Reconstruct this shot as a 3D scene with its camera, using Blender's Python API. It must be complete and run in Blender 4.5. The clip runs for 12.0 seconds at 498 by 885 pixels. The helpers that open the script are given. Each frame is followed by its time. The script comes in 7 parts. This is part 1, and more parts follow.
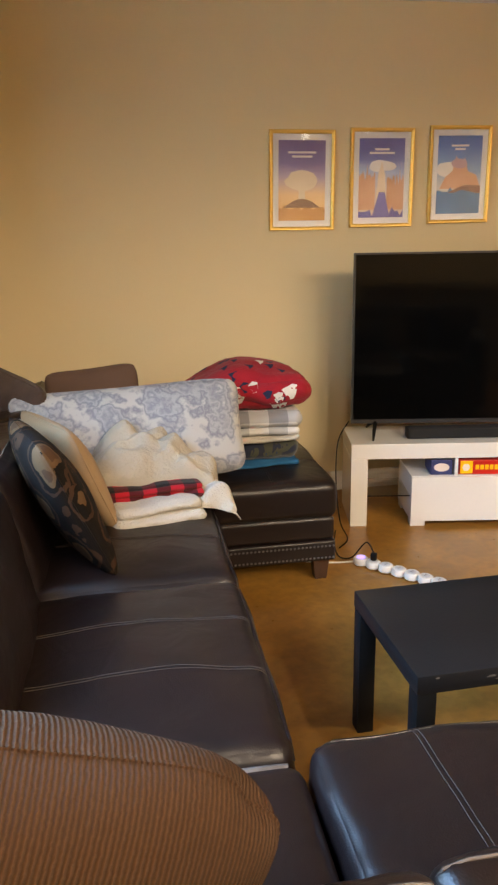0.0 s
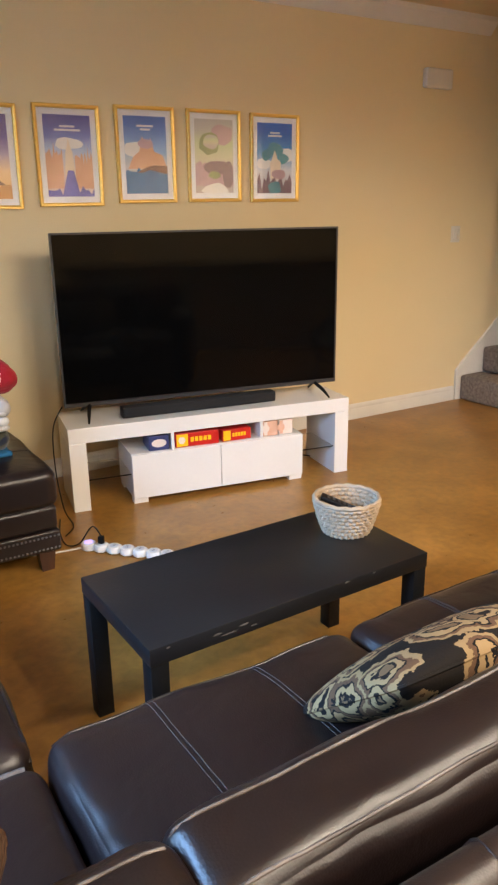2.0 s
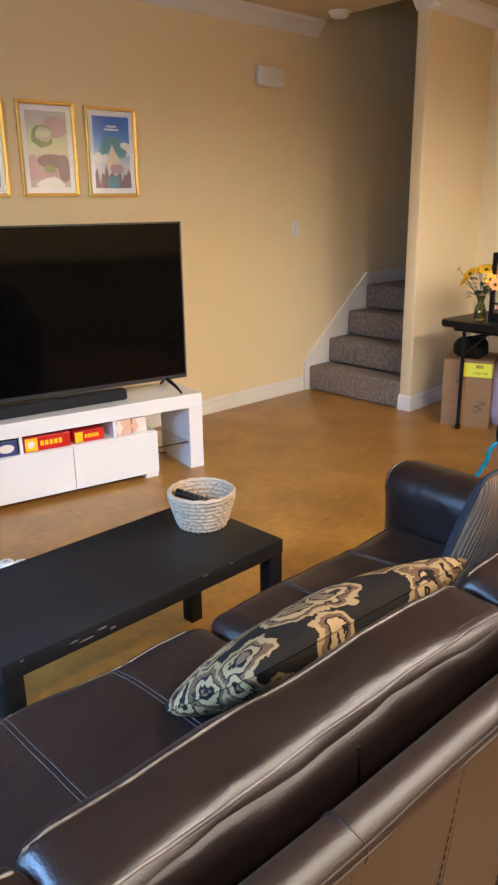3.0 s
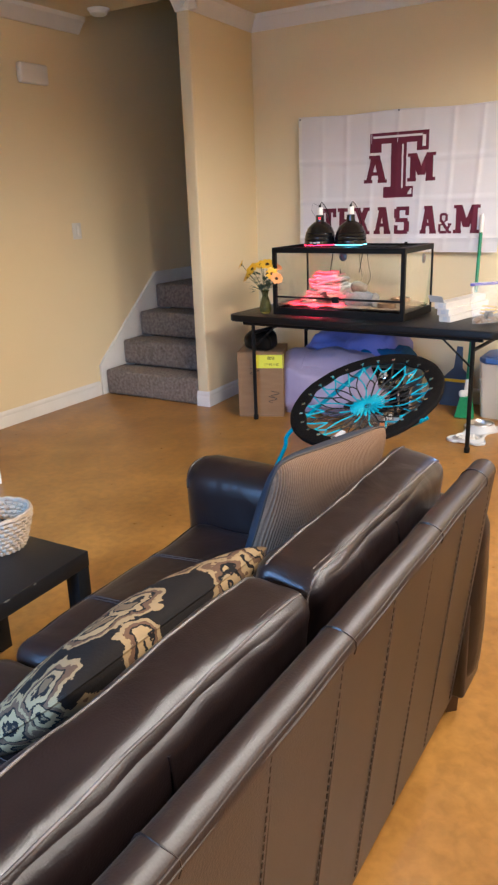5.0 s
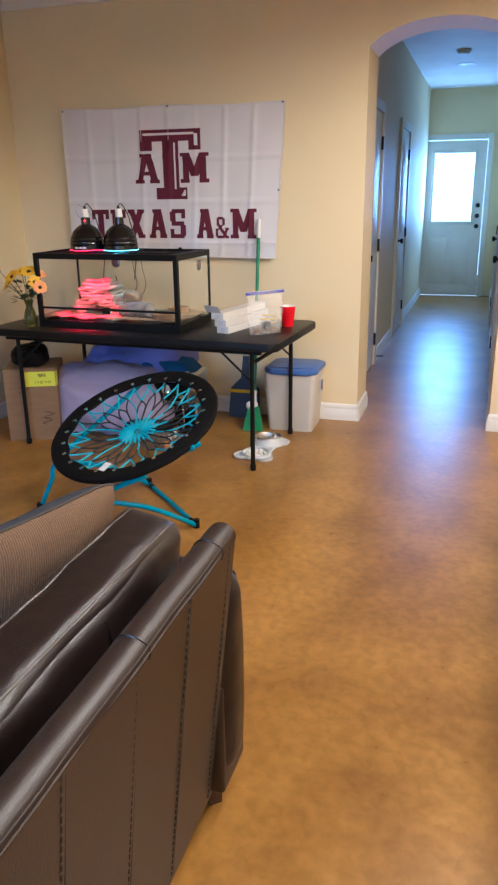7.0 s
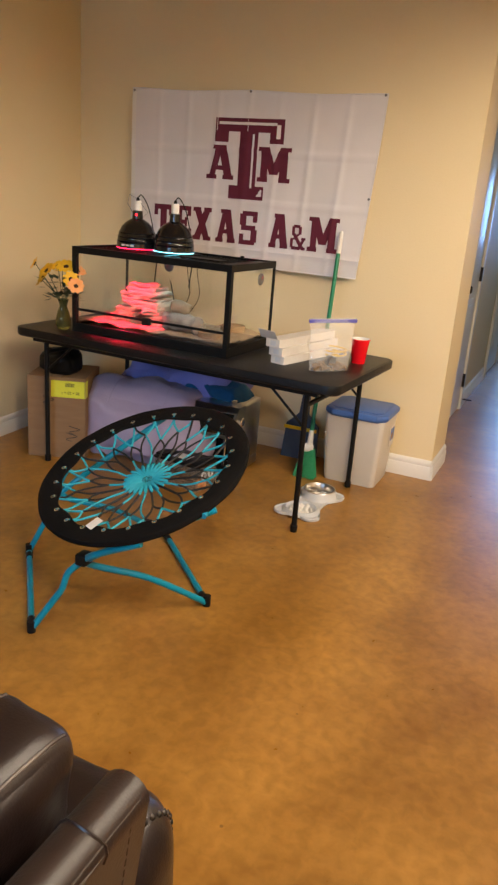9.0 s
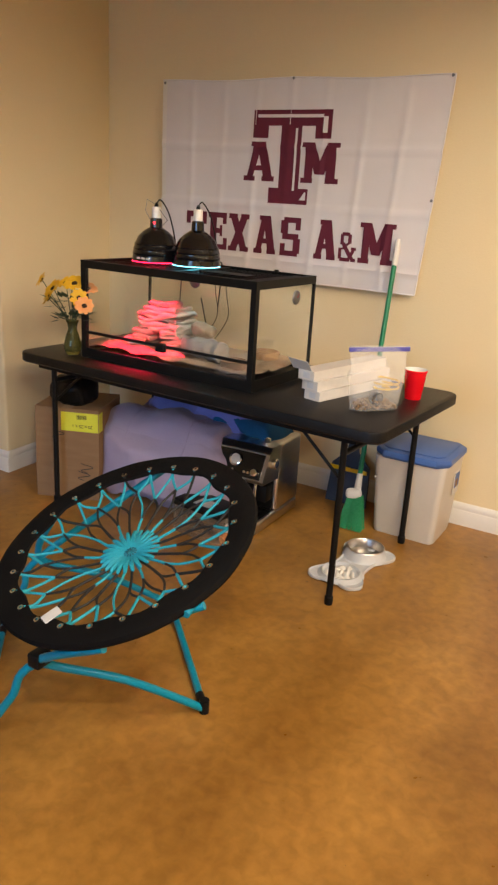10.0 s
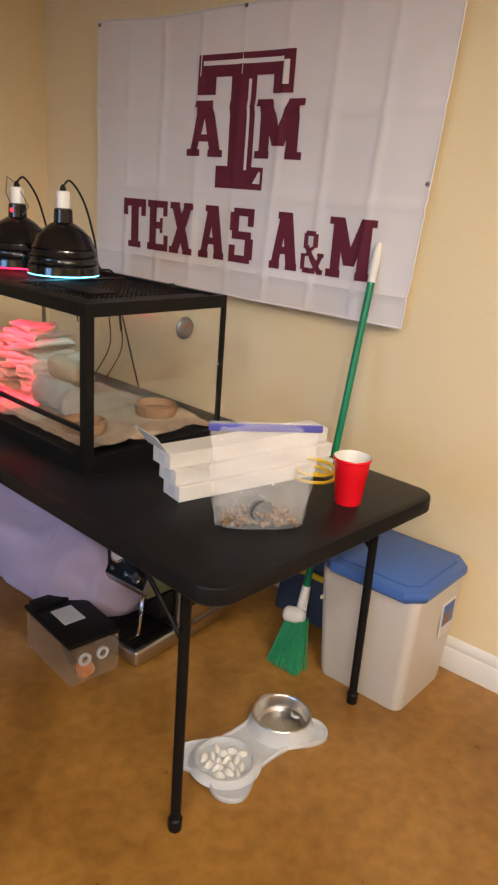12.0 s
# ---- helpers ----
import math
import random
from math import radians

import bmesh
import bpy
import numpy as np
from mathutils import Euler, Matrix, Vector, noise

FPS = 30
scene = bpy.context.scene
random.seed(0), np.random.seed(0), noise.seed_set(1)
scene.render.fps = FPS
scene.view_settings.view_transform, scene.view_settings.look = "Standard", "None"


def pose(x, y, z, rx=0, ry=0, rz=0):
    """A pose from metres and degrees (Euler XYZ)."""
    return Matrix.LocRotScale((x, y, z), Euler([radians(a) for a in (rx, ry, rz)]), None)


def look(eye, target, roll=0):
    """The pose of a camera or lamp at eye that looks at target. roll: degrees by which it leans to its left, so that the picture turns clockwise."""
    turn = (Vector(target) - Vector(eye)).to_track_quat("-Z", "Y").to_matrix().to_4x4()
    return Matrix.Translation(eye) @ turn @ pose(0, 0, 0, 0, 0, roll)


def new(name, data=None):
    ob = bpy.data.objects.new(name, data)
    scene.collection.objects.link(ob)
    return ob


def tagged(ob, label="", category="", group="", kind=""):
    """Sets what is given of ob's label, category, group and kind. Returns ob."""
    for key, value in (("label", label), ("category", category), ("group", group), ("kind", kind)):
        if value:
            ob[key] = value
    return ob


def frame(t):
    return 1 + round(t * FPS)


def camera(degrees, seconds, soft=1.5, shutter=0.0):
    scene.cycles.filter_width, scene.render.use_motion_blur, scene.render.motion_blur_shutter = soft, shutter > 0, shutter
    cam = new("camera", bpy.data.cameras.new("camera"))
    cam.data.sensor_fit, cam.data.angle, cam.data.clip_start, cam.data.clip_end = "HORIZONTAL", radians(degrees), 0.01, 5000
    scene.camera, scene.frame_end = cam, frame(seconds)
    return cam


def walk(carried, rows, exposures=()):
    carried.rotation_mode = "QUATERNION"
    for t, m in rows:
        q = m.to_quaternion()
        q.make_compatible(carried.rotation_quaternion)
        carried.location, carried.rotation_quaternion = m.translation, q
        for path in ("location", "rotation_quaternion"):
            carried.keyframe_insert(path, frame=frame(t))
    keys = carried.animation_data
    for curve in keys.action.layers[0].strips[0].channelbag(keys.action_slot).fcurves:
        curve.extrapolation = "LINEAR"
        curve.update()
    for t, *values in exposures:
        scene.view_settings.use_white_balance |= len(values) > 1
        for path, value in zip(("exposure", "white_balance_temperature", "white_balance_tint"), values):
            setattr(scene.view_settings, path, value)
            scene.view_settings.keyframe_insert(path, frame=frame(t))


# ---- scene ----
cam = camera(37.3, 12.0, soft=2.4)
PATH = [
    (0, (0.014, -0.068, 1.457), (0.328, 1.832, 0.919), -1.1),
    (0.5, (0.027, -0.064, 1.452), (0.513, 1.785, 0.864), -1.1),
    (1, (0.035, -0.071, 1.457), (0.684, 1.728, 0.871), -1.3),
    (1.5, (0.045, -0.07, 1.457), (0.86, 1.658, 0.868), -1.1),
    (2, (0.051, -0.079, 1.458), (1.044, 1.55, 0.858), -0.9),
    (2.5, (0.064, -0.074, 1.444), (1.204, 1.454, 0.838), -1.0),
    (3, (0.083, -0.085, 1.443), (1.374, 1.315, 0.832), -0.9),
    (3.5, (0.108, -0.101, 1.443), (1.514, 1.184, 0.833), -1.2),
    (3.7, (0.106, -0.087, 1.432), (1.553, 1.155, 0.828), -1.2),
    (5.3, (0.149, -0.108, 1.44), (1.785, 0.852, 0.807), -2.1),
    (5.5, (0.166, -0.111, 1.434), (1.818, 0.819, 0.794), -2.0),
    (6, (0.26, -0.11, 1.429), (1.95, 0.727, 0.764), -1.8),
    (6.5, (0.449, -0.134, 1.436), (2.207, 0.548, 0.768), -1.2),
    (6.7, (0.509, -0.179, 1.458), (2.292, 0.426, 0.785), -1.4),
    (8.3, (0.952, 0.042, 1.427), (2.799, 0.545, 0.847), 0.8),
    (8.5, (1.052, 0.005, 1.436), (2.872, 0.581, 0.841), 2.1),
    (9, (1.312, -0.057, 1.441), (3.05, 0.705, 0.81), 4.4),
    (9.5, (1.583, -0.028, 1.414), (3.258, 0.846, 0.758), 4.1),
    (10, (1.937, 0.03, 1.426), (3.584, 0.979, 0.805), 3.4),
    (10.5, (2.3, 0.035, 1.436), (3.938, 1.014, 0.838), 3.8),
    (11, (2.632, 0.058, 1.417), (4.239, 1.083, 0.81), 3.8),
    (11.5, (2.939, 0.087, 1.419), (4.5, 1.179, 0.809), 3.7),
    (12, (3.273, 0.037, 1.411), (4.736, 1.243, 0.773), 4.3),
]
walk(cam, [(t, look(eye, target, roll)) for t, eye, target, roll in PATH], [(0, 0.28, 7000, 10), (0.5, 0.38, 6450, 10), (1.5, 0.40, 6350, 10), (3.6, 0.48, 5750, 10), (5.4, 0.42, 5400, 10), (6.6, 0.10, 5300, 10), (8.4, -0.10, 6300, 10), (9.5, -0.08, 6650, 10), (10.5, -0.04, 6100, 10), (11, -0.06, 5900, 10), (12, -0.14, 5850, 10)])

# ---- light ----
def lamp(name, kind, m, energy, color, **kw):
    data = bpy.data.lights.new(name, kind)
    data.energy, data.color = energy, color
    if "size" in kw:
        data.size = kw["size"]
    if "size_y" in kw:
        data.shape, data.size_y = "RECTANGLE", kw["size_y"]
    if "shape" in kw:
        data.shape = kw["shape"]
    if "radius" in kw:
        data.shadow_soft_size = kw["radius"]
    if "cone" in kw:
        data.spot_size, data.spot_blend = kw["cone"], 0.4
    if "spread" in kw:
        data.spread = kw["spread"]
    ob = new(name, data)
    ob.matrix_world = m
    return ob


WARM = (1.0, 0.845, 0.655)
SKYBLUE = (0.30, 0.55, 1.0)
world = bpy.data.worlds.new("world")
scene.world = world
world.use_nodes = True
sky = world.node_tree.nodes.new("ShaderNodeTexSky")
sky.sky_type, sky.sun_disc, sky.sun_elevation, sky.sun_rotation = "NISHITA", False, radians(40), radians(200)
world.node_tree.links.new(sky.outputs[0], world.node_tree.nodes["Background"].inputs[0])
world.node_tree.nodes["Background"].inputs[1].default_value = 0.1

CEIL = 2.695
# the last three are added fill for the floor and north wall
DOWNLIGHTS_AND_FILL = [(1.32, -0.98, 108), (2.55, -1.08, 84), (3.45, -1.12, 64), (4.32, -1.2, 48), (2.0, -2.4, 62), (3.4, -2.3, 52), (2.8, -3.4, 45), (-0.1, -2.1, 122), (1.9, -0.3, 80), (3.5, -0.4, 56)]
for lx, ly, watts in DOWNLIGHTS_AND_FILL:
    lamp("downlight_or_fill_lamp", "SPOT", pose(lx, ly, CEIL - 0.07), watts, WARM, radius=0.055, cone=radians(174))
# daylight in the glass of the hall's end door and in the west window
lamp("door_daylight", "AREA", pose(11.81, 0.35, 1.48, 90, 0, 90), 44.0, (0.20, 0.44, 1.0), size=0.6, size_y=0.9)
lamp("window_daylight", "AREA", pose(-0.93, 1.3, 1.5, 48, 0, -90), 36.0, SKYBLUE, size=1.7, size_y=0.9, spread=radians(95))


# ---- materials ----
def mat(name, color, rough=0.5, metal=0.0, color2=None, scale=4.0, fine=60.0, bump=0.1, bumpscale=None, contrast=0.5, spec=0.5, coat=0.0, sheen=0.0, trans=0.0, ior=1.45, emit=None, emit_strength=0.0, stretch=(1, 1, 1), rough2=None, alpha=1.0):
    m = bpy.data.materials.new(name)
    m.use_nodes = True
    nt = m.node_tree
    b = nt.nodes["Principled BSDF"]
    b.inputs["Roughness"].default_value = rough
    b.inputs["Metallic"].default_value = metal
    b.inputs["Specular IOR Level"].default_value = spec
    b.inputs["Coat Weight"].default_value = coat
    b.inputs["Coat Roughness"].default_value = 0.15
    b.inputs["Sheen Weight"].default_value = sheen * 0.15
    b.inputs["Transmission Weight"].default_value = trans
    b.inputs["IOR"].default_value = ior
    b.inputs["Alpha"].default_value = alpha
    if emit:
        b.inputs["Emission Color"].default_value = (*emit, 1)
        b.inputs["Emission Strength"].default_value = emit_strength
    c2 = color2 or tuple(min(1.0, c * 1.18) for c in color)
    co = nt.nodes.new("ShaderNodeTexCoord")
    mp = nt.nodes.new("ShaderNodeMapping")
    mp.inputs["Scale"].default_value = stretch
    nt.links.new(co.outputs["Object"], mp.inputs["Vector"])
    n1 = nt.nodes.new("ShaderNodeTexNoise")
    n1.inputs["Scale"].default_value, n1.inputs["Detail"].default_value = scale, 6
    n2 = nt.nodes.new("ShaderNodeTexNoise")
    n2.inputs["Scale"].default_value, n2.inputs["Detail"].default_value = fine, 3
    for n in (n1, n2):
        nt.links.new(mp.outputs[0], n.inputs["Vector"])
    ad = nt.nodes.new("ShaderNodeMath")
    ad.operation = "MULTIPLY_ADD"
    ad.inputs[1].default_value, ad.inputs[2].default_value = 0.35, -0.17
    nt.links.new(n2.outputs["Fac"], ad.inputs[0])
    su = nt.nodes.new("ShaderNodeMath")
    su.operation = "ADD"
    nt.links.new(n1.outputs["Fac"], su.inputs[0])
    nt.links.new(ad.outputs[0], su.inputs[1])
    mr = nt.nodes.new("ShaderNodeMapRange")
    mr.inputs["From Min"].default_value, mr.inputs["From Max"].default_value = 0.5 - 0.5 * (1.05 - contrast), 0.5 + 0.5 * (1.05 - contrast)
    nt.links.new(su.outputs[0], mr.inputs["Value"])
    mx = nt.nodes.new("ShaderNodeMix")
    mx.data_type = "RGBA"
    mx.inputs["A"].default_value, mx.inputs["B"].default_value = (*color, 1), (*c2, 1)
    nt.links.new(mr.outputs[0], mx.inputs["Factor"])
    nt.links.new(mx.outputs["Result"], b.inputs["Base Color"])
    if rough2 is not None:
        rr = nt.nodes.new("ShaderNodeMapRange")
        rr.inputs["To Min"].default_value, rr.inputs["To Max"].default_value = rough, rough2
        nt.links.new(su.outputs[0], rr.inputs["Value"])
        nt.links.new(rr.outputs[0], b.inputs["Roughness"])
    if bump:
        nb = n2
        if bumpscale:
            nb = nt.nodes.new("ShaderNodeTexNoise")
            nb.inputs["Scale"].default_value, nb.inputs["Detail"].default_value = bumpscale, 4
            nt.links.new(mp.outputs[0], nb.inputs["Vector"])
        bp = nt.nodes.new("ShaderNodeBump")
        bp.inputs["Strength"].default_value, bp.inputs["Distance"].default_value = bump, 0.01
        nt.links.new(nb.outputs["Fac"], bp.inputs["Height"])
        nt.links.new(bp.outputs[0], b.inputs["Normal"])
    return m


def nodes_of(m):
    return m.node_tree, m.node_tree.nodes["Principled BSDF"]


def leather(name, color, color2, crease=0.35, rough=0.20, rough2=0.40):
    """Creased leather with worn paler patches."""
    m = mat(name, color, rough, color2=color2, scale=3.0, fine=45, bump=0, contrast=0.35, spec=0.55, rough2=rough2)
    nt, b = nodes_of(m)
    co = nt.nodes.new("ShaderNodeTexCoord")
    no = nt.nodes.new("ShaderNodeTexNoise")
    no.inputs["Scale"].default_value, no.inputs["Detail"].default_value, no.inputs["Distortion"].default_value = 9, 2, 0.6
    nt.links.new(co.outputs["Object"], no.inputs["Vector"])
    b2 = nt.nodes.new("ShaderNodeBump")
    b2.inputs["Strength"].default_value, b2.inputs["Distance"].default_value = crease, 0.012
    nt.links.new(no.outputs["Fac"], b2.inputs["Height"])
    gr = nt.nodes.new("ShaderNodeTexVoronoi")
    gr.inputs["Scale"].default_value = 260
    nt.links.new(co.outputs["Object"], gr.inputs["Vector"])
    b3 = nt.nodes.new("ShaderNodeBump")
    b3.inputs["Strength"].default_value, b3.inputs["Distance"].default_value = 0.12, 0.002
    nt.links.new(gr.outputs["Distance"], b3.inputs["Height"])
    nt.links.new(b2.outputs[0], b3.inputs["Normal"])
    nt.links.new(b3.outputs[0], b.inputs["Normal"])
    return m


def ribbed(name, color, color2, scale, axis="X"):
    """Corded woven cloth: fine ribs across one way, knots along them."""
    m = mat(name, color, 0.9, color2=color2, scale=5, fine=150, bump=0, contrast=0.4, spec=0.2)
    nt, b = nodes_of(m)
    co = nt.nodes.new("ShaderNodeTexCoord")
    wv = nt.nodes.new("ShaderNodeTexWave")
    wv.bands_direction = axis
    wv.inputs["Scale"].default_value, wv.inputs["Distortion"].default_value, wv.inputs["Detail"].default_value, wv.inputs["Detail Scale"].default_value = scale, 1.5, 2, 3
    nt.links.new(co.outputs["Object"], wv.inputs["Vector"])
    bp = nt.nodes.new("ShaderNodeBump")
    bp.inputs["Strength"].default_value, bp.inputs["Distance"].default_value = 0.7, 0.006
    nt.links.new(wv.outputs["Fac"], bp.inputs["Height"])
    nt.links.new(bp.outputs[0], b.inputs["Normal"])
    old = b.inputs["Base Color"].links[0].from_socket
    mx = nt.nodes.new("ShaderNodeMix")
    mx.data_type, mx.blend_type = "RGBA", "MULTIPLY"
    mx.inputs["Factor"].default_value = 0.4
    nt.links.new(old, mx.inputs["A"])
    nt.links.new(wv.outputs["Color"], mx.inputs["B"])
    nt.links.new(mx.outputs["Result"], b.inputs["Base Color"])
    return m


def ramp(name, stops, kind="noise", scale=5.0, rough=0.8, distortion=0.0, detail=3.0, interp="CONSTANT", axis=2, bump=0.15, sheen=0.0, spec=0.4):
    """Cloth or print coloured by a ramp over noise, cells, checks or height."""
    m = bpy.data.materials.new(name)
    m.use_nodes = True
    nt, b = nodes_of(m)
    b.inputs["Roughness"].default_value, b.inputs["Sheen Weight"].default_value, b.inputs["Specular IOR Level"].default_value = rough, sheen, spec
    co = nt.nodes.new("ShaderNodeTexCoord")
    if kind == "noise":
        t = nt.nodes.new("ShaderNodeTexNoise")
        t.inputs["Detail"].default_value, t.inputs["Distortion"].default_value = detail, distortion
        t.inputs["Scale"].default_value = scale
        out = t.outputs["Fac"]
        nt.links.new(co.outputs["Object"], t.inputs["Vector"])
    elif kind == "cells":
        t = nt.nodes.new("ShaderNodeTexVoronoi")
        t.inputs["Scale"].default_value = scale
        d = nt.nodes.new("ShaderNodeTexNoise")
        d.inputs["Scale"].default_value, d.inputs["Detail"].default_value = scale * 2.2, detail
        ad = nt.nodes.new("ShaderNodeVectorMath")
        ad.operation = "MULTIPLY_ADD"
        ad.inputs[1].default_value = (distortion,) * 3
        nt.links.new(co.outputs["Object"], d.inputs["Vector"])
        nt.links.new(d.outputs["Color"], ad.inputs[0])
        nt.links.new(co.outputs["Object"], ad.inputs[2])
        nt.links.new(ad.outputs[0], t.inputs["Vector"])
        out = t.outputs["Distance"]
    else:
        sp = nt.nodes.new("ShaderNodeSeparateXYZ")
        nt.links.new(co.outputs["Generated"], sp.inputs[0])
        d = nt.nodes.new("ShaderNodeTexNoise")
        d.inputs["Scale"].default_value, d.inputs["Detail"].default_value = scale, detail
        nt.links.new(co.outputs["Object"], d.inputs["Vector"])
        ad = nt.nodes.new("ShaderNodeMath")
        ad.operation = "MULTIPLY_ADD"
        ad.inputs[1].default_value = distortion
        nt.links.new(d.outputs["Fac"], ad.inputs[0])
        nt.links.new(sp.outputs[axis], ad.inputs[2])
        out = ad.outputs[0]
    cr = nt.nodes.new("ShaderNodeValToRGB")
    cr.color_ramp.interpolation = interp
    for n, (p, c) in enumerate(stops):
        e = cr.color_ramp.elements[n] if n < 2 else cr.color_ramp.elements.new(p)
        e.position, e.color = p, (*c, 1)
    nt.links.new(out, cr.inputs[0])
    nt.links.new(cr.outputs[0], b.inputs["Base Color"])
    if bump:
        f = nt.nodes.new("ShaderNodeTexNoise")
        f.inputs["Scale"].default_value = 180
        nt.links.new(co.outputs["Object"], f.inputs["Vector"])
        bp = nt.nodes.new("ShaderNodeBump")
        bp.inputs["Strength"].default_value, bp.inputs["Distance"].default_value = bump, 0.004
        nt.links.new(f.outputs["Fac"], bp.inputs["Height"])
        nt.links.new(bp.outputs[0], b.inputs["Normal"])
    return m


def plaid(name, a, c, d, size):
    """Buffalo check: two stripe sets crossed."""
    m = mat(name, a, 0.95, fine=200, bump=0.2, sheen=0.4)
    nt, b = nodes_of(m)
    co = nt.nodes.new("ShaderNodeTexCoord")
    sp = nt.nodes.new("ShaderNodeSeparateXYZ")
    nt.links.new(co.outputs["Object"], sp.inputs[0])
    bands = []
    for k in (0, 1):
        q = nt.nodes.new("ShaderNodeMath")
        q.operation = "PINGPONG"
        q.inputs[1].default_value = size
        if k == 1:
            w = nt.nodes.new("ShaderNodeMath")
            w.operation = "ADD"
            nt.links.new(sp.outputs[1], w.inputs[0])
            nt.links.new(sp.outputs[2], w.inputs[1])
            nt.links.new(w.outputs[0], q.inputs[0])
        else:
            nt.links.new(sp.outputs[0], q.inputs[0])
        g = nt.nodes.new("ShaderNodeMath")
        g.operation = "GREATER_THAN"
        g.inputs[1].default_value = size / 2
        nt.links.new(q.outputs[0], g.inputs[0])
        bands.append(g)
    s = nt.nodes.new("ShaderNodeMath")
    s.operation = "MULTIPLY_ADD"
    s.inputs[1].default_value = 0.5
    h = nt.nodes.new("ShaderNodeMath")
    h.operation = "MULTIPLY"
    h.inputs[1].default_value = 0.5
    nt.links.new(bands[1].outputs[0], h.inputs[0])
    nt.links.new(bands[0].outputs[0], s.inputs[0])
    nt.links.new(h.outputs[0], s.inputs[2])
    cr = nt.nodes.new("ShaderNodeValToRGB")
    cr.color_ramp.interpolation = "CONSTANT"
    cr.color_ramp.elements[0].color, cr.color_ramp.elements[1].position = (*a, 1), 0.3
    cr.color_ramp.elements[1].color = (*c, 1)
    e = cr.color_ramp.elements.new(0.8)
    e.color = (*d, 1)
    nt.links.new(s.outputs[0], cr.inputs[0])
    nt.links.new(cr.outputs[0], b.inputs["Base Color"])
    return m


WALL = mat("wall_paint", (0.72, 0.595, 0.365), 0.6, color2=(0.77, 0.64, 0.40), scale=1.3, fine=90, bump=0.12, bumpscale=130, contrast=0.2, spec=0.35)
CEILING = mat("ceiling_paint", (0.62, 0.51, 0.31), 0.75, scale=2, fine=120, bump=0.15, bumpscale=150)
TRIM = mat("white_trim_paint", (0.68, 0.655, 0.61), 0.4, color2=(0.74, 0.715, 0.67), scale=5, bump=0.03)
HALLPAINT = mat("hall_ceiling_paint", (0.74, 0.72, 0.66), 0.7, scale=3, bump=0.08)
LEATHER = leather("dark_brown_leather", (0.0095, 0.0055, 0.0052), (0.0145, 0.0083, 0.0075), 0.34, 0.28, 0.38)
LEATHER_BACK = leather("back_leather", (0.018, 0.0105, 0.0085), (0.021, 0.0122, 0.0096), 0.03, 0.36, 0.42)
PIPING = mat("worn_piping", (0.17, 0.14, 0.12), 0.5, color2=(0.035, 0.024, 0.02), scale=9, fine=40, bump=0.05, contrast=0.7)
STITCH = mat("tan_stitching", (0.038, 0.028, 0.022), 0.7, fine=200, bump=0.2)
DARKWOOD = mat("dark_stained_wood", (0.035, 0.015, 0.008), 0.35, color2=(0.07, 0.03, 0.015), stretch=(6, 6, 1), bump=0.05)
BLACK = mat("black_satin", (0.005, 0.0047, 0.0047), 0.45, color2=(0.009, 0.0087, 0.0087), fine=80, bump=0.05, spec=0.2)
BLACKTABLE = mat("black_foil_tabletop", (0.008, 0.0072, 0.0075), 0.30, color2=(0.014, 0.013, 0.013), scale=3, fine=120, bump=0.03, rough2=0.45, spec=0.35)
CHIP = mat("worn_edge_scuff", (0.05, 0.045, 0.04), 0.8, color2=(0.16, 0.145, 0.13), scale=30, bump=0.2)
PLASTICTABLE = mat("black_moulded_plastic", (0.0065, 0.0062, 0.0065), 0.36, color2=(0.011, 0.0105, 0.011), fine=300, bump=0.12, spec=0.2)
WHITE = mat("white_gloss_foil", (0.74, 0.73, 0.71), 0.18, color2=(0.79, 0.78, 0.76), scale=2, bump=0.01, coat=0.3)
SCREEN = mat("black_screen_glass", (0.002, 0.002, 0.0022), 0.07, scale=1.0, bump=0.0, spec=0.16, rough2=0.10)
BEZEL = mat("dark_grey_bezel", (0.035, 0.035, 0.038), 0.3, bump=0.02)
GREYMETAL = mat("grey_metal", (0.2, 0.2, 0.21), 0.35, metal=0.8, bump=0.02)
CLOTHBLACK = mat("speaker_cloth", (0.012, 0.012, 0.013), 0.9, fine=400, bump=0.4)
GOLD = mat("brushed_gold_frame", (0.80, 0.52, 0.13), 0.38, metal=0.75, color2=(0.88, 0.62, 0.2), scale=8, fine=200, stretch=(1, 1, 8), bump=0.05)
MATBOARD = mat("pale_mat_board", (0.62, 0.60, 0.62), 0.8, fine=200, bump=0.05)
CARPET = mat("grey_brown_carpet", (0.13, 0.098, 0.076), 1.0, color2=(0.31, 0.25, 0.205), scale=45, fine=350, bump=0.9, bumpscale=220, sheen=0.4, contrast=0.6)
CARDBOARD = mat("cardboard", (0.24, 0.138, 0.066), 0.85, color2=(0.29, 0.172, 0.086), scale=6, fine=150, bump=0.08, stretch=(1, 1, 6))
LABELYELLOW = mat("yellow_label", (0.72, 0.72, 0.05), 0.6, bump=0.02)
INK = mat("black_ink", (0.02, 0.02, 0.02), 0.6, bump=0)
MAROON = mat("maroon_print", (0.105, 0.010, 0.028), 0.8, color2=(0.125, 0.014, 0.035), scale=10, fine=300, bump=0.12)
FLAGWHITE = mat("white_flag_cloth", (0.66, 0.63, 0.64), 0.8, color2=(0.72, 0.69, 0.70), scale=4, fine=400, bump=0.1, sheen=0.2)
TEAL = mat("teal_powder_coat", (0.0, 0.20, 0.32), 0.3, color2=(0.0, 0.24, 0.37), scale=10, bump=0.02)
TEALCORD = mat("teal_bungee_cord", (0.008, 0.27, 0.37), 0.6, color2=(0.025, 0.36, 0.45), scale=120, fine=500, bump=0.2)
